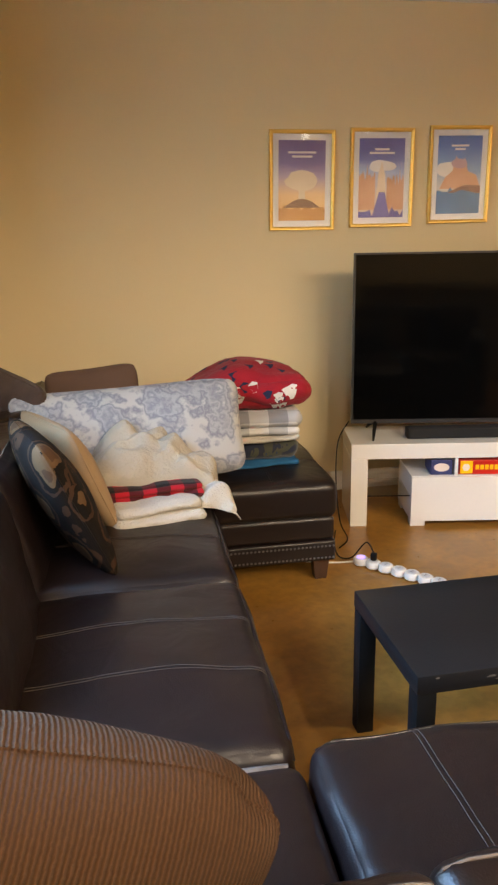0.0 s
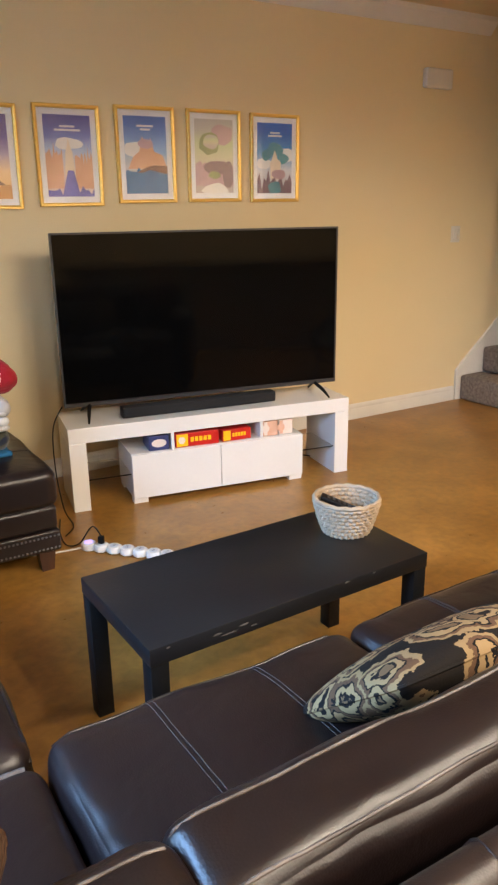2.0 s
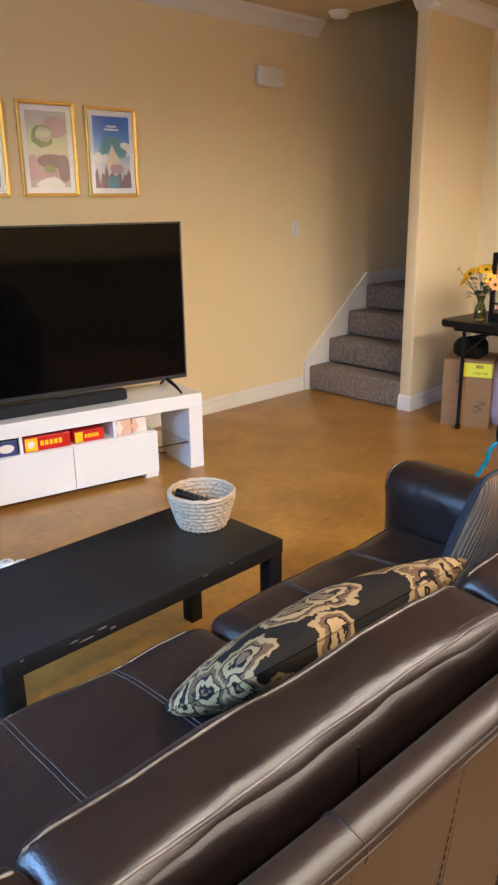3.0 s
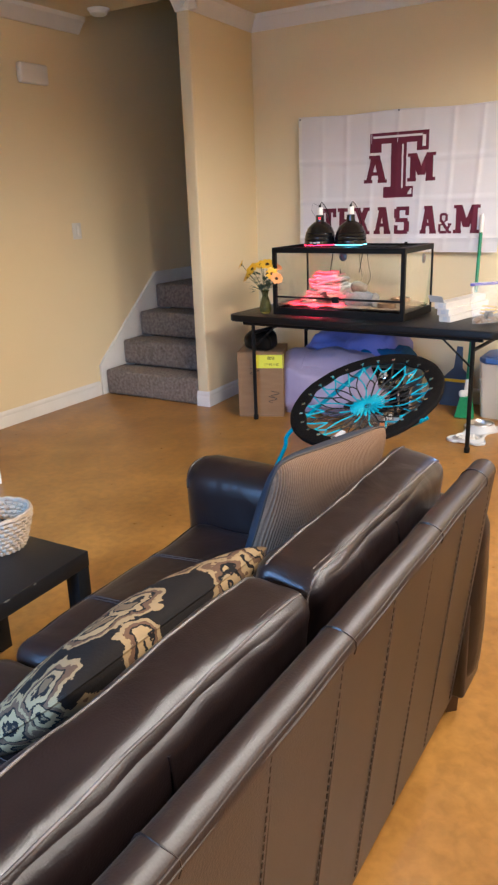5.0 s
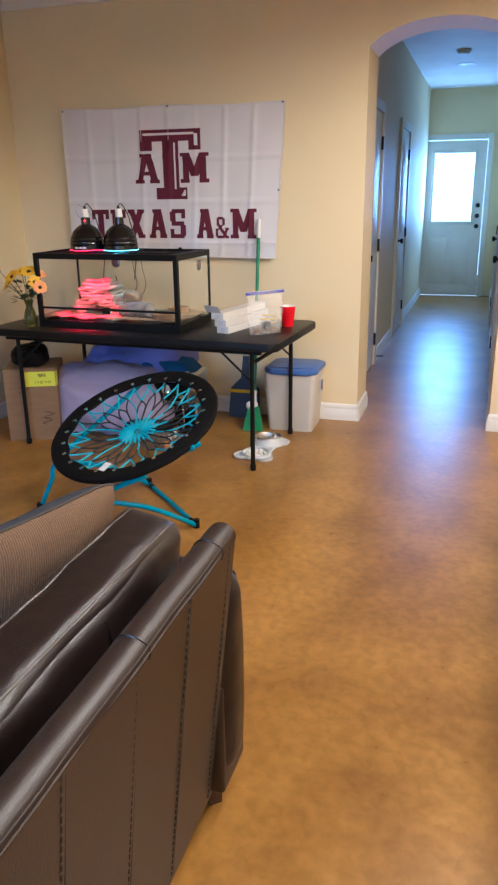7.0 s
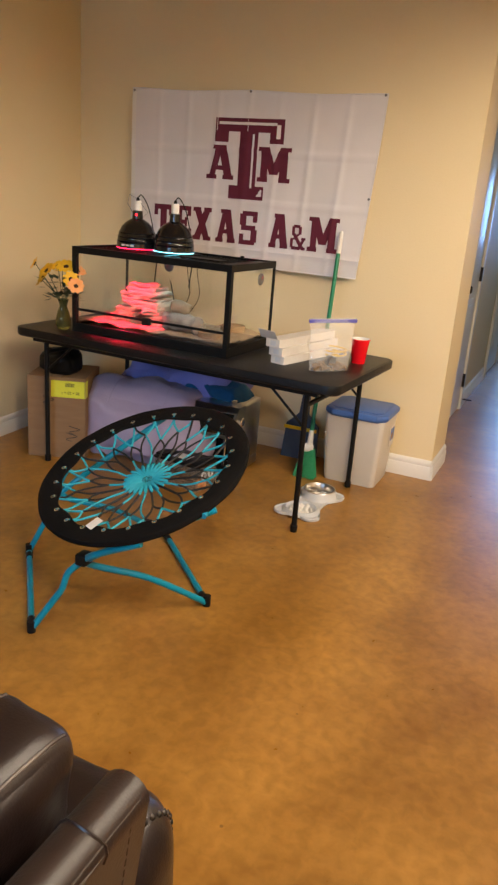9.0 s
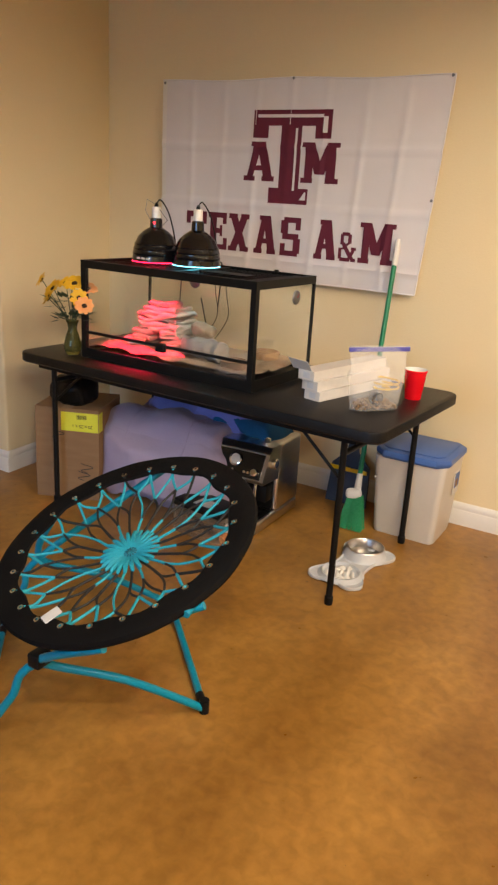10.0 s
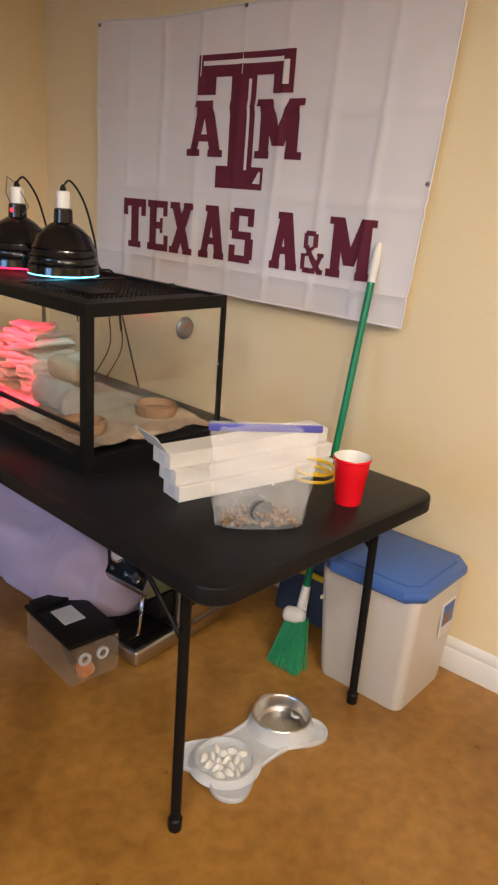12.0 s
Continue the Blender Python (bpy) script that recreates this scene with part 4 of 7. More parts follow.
    for p in spots:
        lathe(studs, [(0.0, 0.006), (0.004, 0.004), (0.006, 0.0)], 8, m=Matrix.Translation(p) @ Matrix.Rotation(radians(90), 4, "X"))
    tagged(part("nailhead_trim", studs, BRONZE, arm), kind="stuff")
    for x, y in ((1.965, 0.385), (1.97, 1.15), (0.45, 0.44), (0.45, 1.08)):
        leg(sf, x, y)


def sofa_left():
    sl = thing("leather_sofa", 0, 0, 0, 0, "dark brown leather sofa section with stitched seat cushions, piled with blankets", "sofa", "sectional sofa")
    part("base", boxed(-0.60, 0.27, 1.16, 3.5, 0.10, 0.31, bevel=0.02, seg=3), LEATHER, sl)
    for k, (a, b, ls) in enumerate(((1.165, 1.945, (1.45, 1.69)), (1.955, 2.70, (2.26,)), (2.71, 3.46, (3.0,)))):
        seat_cushion(sl, -0.32, 0.312, a, b, 0.29, 0.47, "x", ls, 11.0 + k)
        back_cushion(sl, b - a - 0.01, 0.44, 0.2, pose(-0.40, (a + b) / 2, 0.60, 12, 0, -90), 21.0 + k)
    part("back_frame", boxed(-0.68, -0.56, 1.16, 3.5, 0.10, 0.77, bevel=0.03, seg=4), LEATHER_BACK, sl)
    for x, y in ((0.2, 3.4), (-0.55, 3.4), (-0.55, 1.25)):
        leg(sl, x, y)


def sofa_corner():
    sc = thing("corner_sofa_seat", 0, 0, 0, 0, "dark brown leather corner seat with worn white piping", "sofa", "sectional sofa")
    part("base", boxed(-0.66, 0.305, 0.34, 1.15, 0.10, 0.31, bevel=0.02, seg=3), LEATHER, sc)
    bm = pad((0.68, 0.66, 0.165), 0.04, (0.004, 0.004, 0.012), 0.004, 5, 18, 31.0)
    moved(bm, -0.03, 0.825, 0.37)
    pp = tube(bmesh.new(), smooth_path(drape(bm, line((-0.31, 1.142, 1), (0.28, 1.142, 1), 14), (0, 0, -1), 0.003, 0.2), 2), 0.0065, 6)
    ob = part("seat_cushion", bm, LEATHER, sc)
    part("piping", pp, PIPING, ob, "worn whitish piping")
    back_cushion(sc, 0.72, 0.44, 0.19, pose(-0.045, 0.495, 0.575, 12, 0, 0), 33.0)
    back_cushion(sc, 0.62, 0.44, 0.19, pose(-0.42, 0.84, 0.59, 12, 0, -90), 34.0)
    part("back_frame", boxed(-0.68, -0.56, 0.28, 1.15, 0.10, 0.77, bevel=0.03, seg=4), LEATHER_BACK, sc)
    leg(sc, -0.6, 0.38)


def ottoman():
    ot = thing("ottoman", 0.318, 2.775, 0, 0, "square dark brown leather ottoman with nailhead trim and wooden feet", "ottoman")
    w, d = 0.545, 0.74
    bm = pad((w, d, 0.17), 0.04, (0.004, 0.004, 0.016), 0.005, 5, 20, 41.0)
    moved(bm, w / 2, d / 2, 0.375)
    s = stitch_pair(bm, line((0.27, 0.01, 1), (0.27, d - 0.02, 1), 24), (0, 0, -1), ot, along=(1, 0, 0))
    s2 = stitch_pair(bm, line((0.02, 0.30, 1), (w - 0.02, 0.30, 1), 24), (0, 0, -1), ot, along=(0, 1, 0))
    top = part("cushion", bm, LEATHER, ot)
    part("stitching", s, STITCH, top)
    part("stitching", s2, STITCH, top)
    part("upper_band", boxed(0.01, w - 0.01, 0.01, d - 0.01, 0.19, 0.30, bevel=0.022, seg=4), LEATHER, ot)
    band = part("lower_band", boxed(0.006, w - 0.006, 0.006, d - 0.006, 0.095, 0.19, bevel=0.012, seg=3), LEATHER, ot)
    st = bmesh.new()
    for z in (0.112, 0.165):
        for i in range(30):
            lathe(st, [(0.0, 0.004), (0.004, 0.003), (0.0055, 0.0)], 7, m=Matrix.Translation((0.03 + i * 0.0172, 0.006, z)) @ Matrix.Rotation(radians(90), 4, "X"))
    tagged(part("nailhead_trim", st, GREYMETAL, band), kind="stuff")
    for x, y in ((0.055, 0.06), (w - 0.065, 0.06), (0.055, d - 0.06), (w - 0.065, d - 0.06)):
        b = bmesh.new()
        lathe(b, [(0, 0), (0.036, 0), (0.05, 0.095), (0, 0.095)], 4, (x, y, 0), None)
        bmesh.ops.rotate(b, cent=(x, y, 0), matrix=Matrix.Rotation(radians(45), 3, "Z"), verts=b.verts)
        part("foot", b, DARKWOOD, ot, "tapered dark wood foot", False)


sofa_front()
sofa_left()
sofa_corner()
ottoman()


def cushion(name, label, w, h, t, m, material, seed, cat="pillow", welt=None, sag=0.0, wrinkle=0.008, front=None, slump=0.0, corner=0.09):
    c = thing(name, 0, 0, 0, 0, label, cat, "loose cushions")
    c.matrix_world = m
    bm = pillow(w, h, t, wrinkle, 26, seed, sag=sag, corner=corner)
    rim = [Vector(p) for p in pillow_rim(w, h, sag=sag, corner=corner)]
    for p in [v.co for v in bm.verts] + rim:
        p.x += slump * max(0.0, 0.5 - p.x / w) ** 1.5 * max(0.0, 0.5 - p.z / h)
    ob = part("cover", bm, material, c)
    if front:
        ob.data.materials.append(front)
        for p in ob.data.polygons:
            p.material_index = 1 if p.center.y > 0 else 0
    part("welt", tube(bmesh.new(), rim, 0.0035, 5, True), welt or material, c)
    return c


cushion("throw_pillow", "large brown ribbed throw pillow leaning in the sofa corner", 0.78, 0.59, 0.28, pose(-0.262, 0.632, 0.752, 16, 19, 4), RIB, 1.0, wrinkle=0.02, corner=0.2)
cushion("throw_pillow", "gold, brown and black patterned chenille pillow lying against the sofa back", 0.64, 0.42, 0.16, pose(1.09, 0.80, 0.597, 50, 0, -2), BAROQUE, 2.0, sag=0.02)
cushion("throw_pillow", "tan ribbed square pillow with a dark back propped by the arm", 0.45, 0.46, 0.17, pose(1.80, 0.74, 0.636, 22, 0, -16), RIBTAN, 3.0, welt=STITCH, front=SLATE)
cushion("throw_pillow", "brown snakeskin pattern pillow leaning on the back cushion", 0.49, 0.50, 0.15, pose(-0.215, 2.20, 0.685, 24, 0, -72), SNAKE, 4.0)
cushion("throw_pillow", "plain tan pillow tucked behind the patterned one", 0.45, 0.44, 0.14, pose(-0.212, 2.52, 0.665, 22, 0, -62), TAN, 5.0)
cushion("bed_pillow", "long grey and white tie-dye bed pillow", 0.945, 0.395, 0.18, pose(0.002, 2.795, 0.71, -20, -2, 2), TIEDYE, 6.0, wrinkle=0.02, slump=0.12)
cushion("throw_pillow", "small mocha brown pillow behind the bed pillow", 0.41, 0.38, 0.13, pose(-0.131, 3.16, 0.735, -14, -5, 0), MOCHA, 7.0)
cushion("throw_pillow", "dark brown plush pillow on the sofa back", 0.43, 0.40, 0.19, pose(-0.435, 2.99, 0.755, 10, 10, -50), PLUSH, 8.0)


def folded(name, label, layers, w, d, m, seed, cat="blanket"):
    """A folded blanket: a pile of soft slabs with rolled front edges; layers: material and thickness."""
    f = thing(name, 0, 0, 0, 0, label, cat, "folded blankets")
    f.matrix_world = m
    z = 0.0
    for k, (material, t, grow) in enumerate(layers):
        bm = pad((w + grow, d + grow, t), min(t * 0.49, 0.05), (0.006, 0.012, 0.006), 0.012, 6, 20, seed + k * 0.7, fine=0.003)
        moved(bm, 0.012 * noise.noise(Vector((seed, k, 1))), 0.01 * noise.noise(Vector((k, seed, 2))), z + t / 2)
        part("fold", bm, material, f)
        z += t * 0.94
    return f


folded("folded_blanket", "navy printed fleece folded on the ottoman", [(BLUECLOTH, 0.03, 0.0), (NAVY, 0.09, -0.01)], 0.34, 0.38, pose(0.575, 3.19, 0.468, 0, 0, 3), 1.0)
folded("folded_blanket", "grey and white checked blanket folded in the pile", [(IVORY, 0.03, 0.0), (GREYPLAID, 0.045, 0.01), (GREYPLAID, 0.075, 0.03)], 0.36, 0.40, pose(0.568, 3.18, 0.585, 0, 0, -2), 2.0)


def red_blanket():
    rb = thing("fleece_blanket", 0.47, 3.14, 0.735, 0, "red fleece blanket with navy and white motifs, folded on the pile", "blanket", "folded blankets")
    bm = pad((0.63, 0.43, 0.12), 0.055, (0.02, 0.02, 0.045), 0.022, 5, 28, 9.0, fine=0.004)
    for v in bm.verts:
        t = max(0.0, -v.co.x - 0.02)
        v.co.z -= 0.36 * t + 0.2 * t * t
        v.co.z += 0.09
    patches = []
    for k in range(26):
        x, y = random.uniform(-0.28, 0.28), random.uniform(-0.22, 0.2)
        pts = drape(bm, [(x + 0.022 * math.cos(a) * (1.2 if i % 2 else 0.55), y + 0.022 * math.sin(a) * (1.2 if i % 2 else 0.6), 0.3) for i, a in enumerate(2 * math.pi * j / 7 for j in range(7))], (0, 0, -1), 0.002, 0.3)
        front = drape(bm, [(x + 0.024 * math.cos(a) * (1.2 if i % 2 else 0.55), -0.4, 0.02 + 0.10 * ((k * 7) % 10) / 10 + 0.02 * math.sin(a)) for i, a in enumerate(2 * math.pi * j / 7 for j in range(7))], (0, 1, 0), 0.002, 0.3)
        patches += [p for p in (pts, front) if len(p) == 7]
    bmesh.ops.transform(bm, matrix=Matrix.Identity(4), verts=bm.verts)
    ob = part("cover", bm, REDFLEECE, rb)
    for which, material in ((0, NAVYINK), (1, PAPERWHITE)):
        for i, p in enumerate(patches):
            if i % 2 == which:
                s = bmesh.new()
                s.faces.new([s.verts.new(q) for q in p])
                part("printed_motif", s, material, ob)


NAVYINK = mat("navy_motif", (0.01, 0.014, 0.045), 0.9, bump=0.1)
red_blanket()


def crumpled(name, label, w, d, h, m, material, seed, amp=0.045, fringe=False):
    """A loosely gathered throw: folds over a heaped shape with a hanging rim."""
    c = thing(name, 0, 0, 0, 0, label, "blanket", "loose throws")
    c.matrix_world = m
    bm = bmesh.new()
    n = 46
    vs = []
    for i in range(n + 1):
        row = []
        for j in range(n + 1):
            u, v = 2 * i / n - 1, 2 * j / n - 1
            e = (1 - u ** 4) * (1 - v ** 4)
            p = Vector((u * w / 2 * (1 + 0.06 * math.sin(5 * v + seed)), v * d / 2 * (1 + 0.07 * math.sin(4 * u + seed)), h * e ** 0.45 * (0.62 + 0.38 * math.cos(1.7 * u + 0.5) * math.cos(1.4 * (v - 0.3)))))
            q = Vector((p.x * 6 + seed, p.y * 9, seed))
            p.z += amp * e ** 0.4 * (abs(noise.noise(q)) * 1.4 - 0.3 + 0.5 * noise.noise(q * 2.3))
            p.z = max(p.z, 0.004 + 0.004 * (1 + noise.noise(q * 3)))
            row.append(bm.verts.new(p))
        vs.append(row)
    for i in range(n):
        for j in range(n):
            bm.faces.new((vs[i][j], vs[i + 1][j], vs[i + 1][j + 1], vs[i][j + 1]))
    r = bmesh.ops.extrude_face_region(bm, geom=list(bm.faces))
    bmesh.ops.translate(bm, verts=[g for g in r["geom"] if isinstance(g, bmesh.types.BMVert)], vec=(0, 0, 0.012))
    bmesh.ops.recalc_face_normals(bm, faces=bm.faces)
    ob = part("cloth", bm, material, c)
    if fringe:
        s = bmesh.new()
        for k in range(26):
            x = w / 2 - 0.01
            y = -d / 2 + d * k / 25
            tube(s, [(x - 0.02, y, 0.012), (x + 0.015, y + random.uniform(-0.006, 0.006), 0.005), (x + 0.035, y + random.uniform(-0.01, 0.01), -0.012)], 0.0028, 4)
        part("fringe", s, material, ob)
    return c


folded("folded_blanket", "ivory knitted blanket folded on the seat", [(IVORY, 0.045, 0.0), (IVORY, 0.04, -0.03)], 0.34, 0.25, pose(0.075, 2.495, 0.472, 0, 0, 14), 4.0)
folded("folded_blanket", "red and black checked flannel blanket in the pile", [(REDPLAID, 0.035, 0.0), (REDPLAID, 0.03, -0.01)], 0.40, 0.28, pose(0.045, 2.60, 0.53, 0, 0, 10), 5.0)
crumpled("throw_blanket", "cream fleece throw heaped on the folded blankets", 0.47, 0.28, 0.19, pose(0.083, 2.66, 0.565, 6, 5, 8), CREAM, 3.0, 0.085)
crumpled("throw_blanket", "ivory fringed throw hanging off the pile", 0.14, 0.21, 0.09, pose(0.295, 2.575, 0.48, 0, 18, 10), IVORY, 5.0, 0.03, True)


# ---- television, its stand and what stands on it ----
def tv_stand():
    ts = thing("tv_stand", 1.102, 3.36, 0, -10.0, "white glossy low television stand with open shelves and two doors", "tv stand")
    W, D, H = 1.57, 0.37, 0.44
    part("top", boxed(0, W, 0, D, 0.362, H, bevel=0.002), WHITE, ts, smooth=False)
    part("side_panel", boxed(0, 0.085, 0, D, 0, 0.362, bevel=0.002), WHITE, ts, smooth=False)
    part("side_panel", boxed(W - 0.085, W, 0, D, 0, 0.362, bevel=0.002), WHITE, ts, smooth=False)
    cab = part("cabinet_body", boxed(0.308, 1.275, 0.004, 0.33, 0.03, 0.268, bevel=0.001), WHITE, ts, smooth=False)
    for x0, x1 in ((0.308, 0.79), (0.7935, 1.275)):
        part("door", boxed(x0, x1, -0.014, 0.003, 0.03, 0.266, bevel=0.0015), WHITE, ts, smooth=False)
    for x0 in (0.31, 1.20):
        part("foot", boxed(x0, x0 + 0.075, 0.0, 0.06, 0, 0.03), WHITE, ts, smooth=False)
        part("foot", boxed(x0, x0 + 0.075, 0.26, 0.32, 0, 0.03), WHITE, ts, smooth=False)
    for x in (0.527, 1.03):
        part("divider", boxed(x, x + 0.016, 0.01, 0.33, 0.2685, 0.3615), WHITE, ts, smooth=False)
    for x0, x1 in ((0.086, 0.307), (1.276, W - 0.086)):
        part("glass_shelf", boxed(x0, x1, 0.02, 0.30, 0.155, 0.161), GLASS, ts, "clear glass shelf", False)
    return ts


tv_stand()
SM = pose(1.102, 3.36, 0, 0, 0, -10.0)


def on_stand(name, x, y, z, rz, label, category, group=""):
    t = thing(name, 0, 0, 0, 0, label, category, group)
    t.matrix_world = SM @ pose(x, y, z, 0, 0, rz)
    return t


def game_box(x, w, h, d, cols, label, seed):
    g = on_stand("board_game_box", x, 0.02, 0.2695, random.uniform(-3, 3), label, "board game", "board games")
    part("box", boxed(0, w, 0, d, 0, h, bevel=0.002), cols[0], g, smooth=False)
    part("printed_patch", boxed(0.004, w * 0.28, -0.0012, 0.0, 0.004, h - 0.004), cols[1], g, smooth=False)
    s = lathe(bmesh.new(), [(0, 0), (h * 0.28, 0), (h * 0.28, 0.001), (0, 0.001)], 6 if seed == 2 else 20, m=Matrix.Translation((w * (0.14 if seed > 1 else 0.5), -0.0012, h * 0.5)) @ Matrix.Rotation(radians(90), 4, "X") @ Matrix.Diagonal((1 if seed > 1 else 1.8, 1, 1, 1)))
    part("emblem", s, cols[2], g)
    for k in range(5 if seed in (2, 3) else 0):
        x0 = w * (0.34 + 0.1 * k)
        part("printed_bar", boxed(x0, x0 + w * 0.075, -0.0012, 0.0, h * 0.34, h * 0.68), cols[1], g, smooth=False)


NAVYBOX = mat("navy_box_print", (0.03, 0.04, 0.12), 0.35, color2=(0.05, 0.06, 0.18), scale=15, bump=0)
REDBOX = mat("red_box_print", (0.50, 0.012, 0.012), 0.3, color2=(0.58, 0.02, 0.015), scale=12, bump=0)
YELLOWBOX = mat("yellow_box_print", (0.85, 0.50, 0.01), 0.3, bump=0)
PALEBOX = mat("pale_emblem", (0.72, 0.62, 0.55), 0.4, bump=0)
PEACHBOX = mat("peach_box_print", (0.68, 0.35, 0.22), 0.35, color2=(0.75, 0.5, 0.38), scale=12, bump=0)
game_box(0.408, 0.108, 0.078, 0.16, (NAVYBOX, NAVYBOX, PALEBOX), "small navy card game box on the stand's shelf", 1)
game_box(0.553, 0.238, 0.074, 0.26, (REDBOX, YELLOWBOX, PALEBOX), "red and yellow board game box lying in the stand", 2)
game_box(0.815, 0.165, 0.062, 0.22, (REDBOX, YELLOWBOX, YELLOWBOX), "smaller red and yellow game box in the stand", 3)
game_box(1.052, 0.085, 0.084, 0.12, (PEACHBOX, PALEBOX, PALEBOX), "peach coloured small game box", 4)
game_box(1.145, 0.085, 0.082, 0.12, (PALEBOX, PEACHBOX, PEACHBOX), "pale peach small game box", 5)


def television():
    tv = on_stand("television", 0.02, 0.19, 0.44, -1.0, "large flat-screen television, switched off, on two splayed feet", "television")
    W, H = 1.545, 0.866
    z0 = 0.062
    part("back_shell", boxed(0.0, W, 0.004, 0.035, z0, z0 + H, bevel=0.004), BEZEL, tv)
    part("electronics_hump", boxed(0.25, W - 0.25, 0.035, 0.075, z0 + 0.03, z0 + 0.5, bevel=0.012), BLACK, tv)
    part("screen", boxed(0.009, W - 0.009, -0.0015, 0.004, z0 + 0.022, z0 + H - 0.009), SCREEN, tv, "black glossy screen", False)
    fr = bmesh.new()
    for b in ((0, 0.009, z0, z0 + H), (W - 0.009, W, z0, z0 + H), (0.009, W - 0.009, z0 + H - 0.009, z0 + H), (0.009, W - 0.009, z0, z0 + 0.021)):
        box(fr, b[0], b[1], -0.004, 0.004, b[2], b[3])
    part("bezel", fr, BEZEL, tv, "thin dark grey bezel", False)
    for x in (0.13, W - 0.13):
        bm = bmesh.new()
        for y in (-0.13, 0.15):
            tube(bm, [(x, 0.018, z0 + 0.01), (x + (0.02 if x > 0.5 else -0.02), y * 0.6, 0.035), (x + (0.03 if x > 0.5 else -0.03), y, 0.004)], [0.012, 0.009, 0.005], 8)
        part("foot", bm, BLACK, tv, "splayed black foot")


television()
sb = on_stand("soundbar", 0.30, 0.075, 0.44, 1.0, "long black cloth-covered soundbar in front of the television", "soundbar")
part("body", boxed(0, 0.86, 0, 0.075, 0.002, 0.06, bevel=0.012, seg=3), CLOTHBLACK, sb)
part("end_cap", boxed(-0.004, 0.006, 0.004, 0.071, 0.004, 0.058, bevel=0.003), BLACK, sb)


# ---- coffee table ----
def coffee_table():
    ct = thing("coffee_table", 0.642, 1.366, 0, 1.5, "black rectangular coffee table with square legs and scuffed edges", "coffee table")
    W, D, H = 0.94, 0.455, 0.452
    part("tabletop", boxed(0, W, 0, D, H - 0.05, H, bevel=0.003), BLACKTABLE, ct)
    for x in (0.002, W - 0.052):
        for y in (0.002, D - 0.052):
            part("leg", boxed(x, x + 0.05, y, y + 0.05, 0, H - 0.05, bevel=0.002), BLACK, ct)
    sc = bmesh.new()
    for x, z, w in ((0.19, H - 0.022, 0.03), (0.225, H - 0.03, 0.05), (0.27, H - 0.02, 0.03), (0.30, H - 0.032, 0.02), (0.05, H - 0.008, 0.012), (0.62, H - 0.004, 0.02), (0.72, H - 0.004, 0.012)):
        vs = [sc.verts.new((x + w * math.cos(a) * random.uniform(0.3, 0.7), -0.0008, z + 0.004 * math.sin(a) * random.uniform(0.5, 1))) for a in (2 * math.pi * k / 9 for k in range(9))]
        sc.faces.new(vs)
    part("edge_scuff", sc, CHIP, ct, "chipped foil", False)


coffee_table()


def basket():
    bk = thing("wicker_basket", 1.475, 1.655, 0.452, 20, "small round cream woven basket on the coffee table", "basket")
    n, rows = 26, 8
    for k in range(rows):
        r = 0.072 + 0.030 * (k / (rows - 1)) ** 0.8
        z = 0.008 + k * 0.0138
        bm = bmesh.new()
        tube(bm, [((r + (0.0035 if (i + k) % 2 else -0.0035)) * math.cos(math.pi * i / n), (r + (0.0035 if (i + k) % 2 else -0.0035)) * math.sin(math.pi * i / n), z) for i in range(2 * n)], 0.0072, 6, True)
        part("woven_strand", bm, WICKER, bk)
    st = bmesh.new()
    for i in range(n):
        a = 2 * math.pi * i / n
        tube(st, [(r * math.cos(a), r * math.sin(a), z) for r, z in ((0.070, 0.004), (0.083, 0.04), (0.097, 0.08), (0.103, 0.112))], 0.004, 5)
    part("stakes", st, WICKER, bk)
    part("rim", tube(bmesh.new(), [(0.104 * math.cos(2 * math.pi * i / 48), 0.104 * math.sin(2 * math.pi * i / 48), 0.117 + 0.002 * math.sin(i * 2.1)) for i in range(48)], 0.0075, 7, True), WICKER, bk)
    part("bottom", lathe(bmesh.new(), [(0, 0.002), (0.074, 0.002), (0.074, 0.008), (0, 0.008)], 32), WICKER, bk)
    rm = thing("remote_control", 1.475, 1.66, 0.545, 0, "slim black remote control resting in the basket", "remote")
    rm.matrix_world = pose(1.475, 1.662, 0.535, 0, 22, -40)
    part("body", boxed(-0.085, 0.085, -0.019, 0.019, -0.008, 0.008, bevel=0.005, seg=3), BLACK, rm)
    bt = bmesh.new()
    for i in range(6):
        for j in (-0.009, 0, 0.009):
            box(bt, -0.06 + i * 0.018 - 0.004, -0.06 + i * 0.018 + 0.004, j - 0.003, j + 0.003, 0.008, 0.0095)
    part("buttons", bt, BEZEL, rm)


basket()


# ---- framed prints over the television ----
def flat(pts, d, y):
    return poly(bmesh.new(), pts, d, (0, -1, 0), Matrix.Translation((0, y, 0)))


def hill(x0, x1, z0, z1, seed, n=16, rough=0.02):
    """Corners of a ridge between two sides of the print."""
    top = [(x0 + (x1 - x0) * i / n, z1 + rough * noise.noise(Vector((i * 0.7, seed, 0))) * 2) for i in range(n + 1)]
    return [(x1, z0), (x0, z0)] + top


def paint(name, c, c2, scale=9):
    return mat(name, c, 0.55, color2=c2, scale=scale, fine=60, bump=0, contrast=0.5)


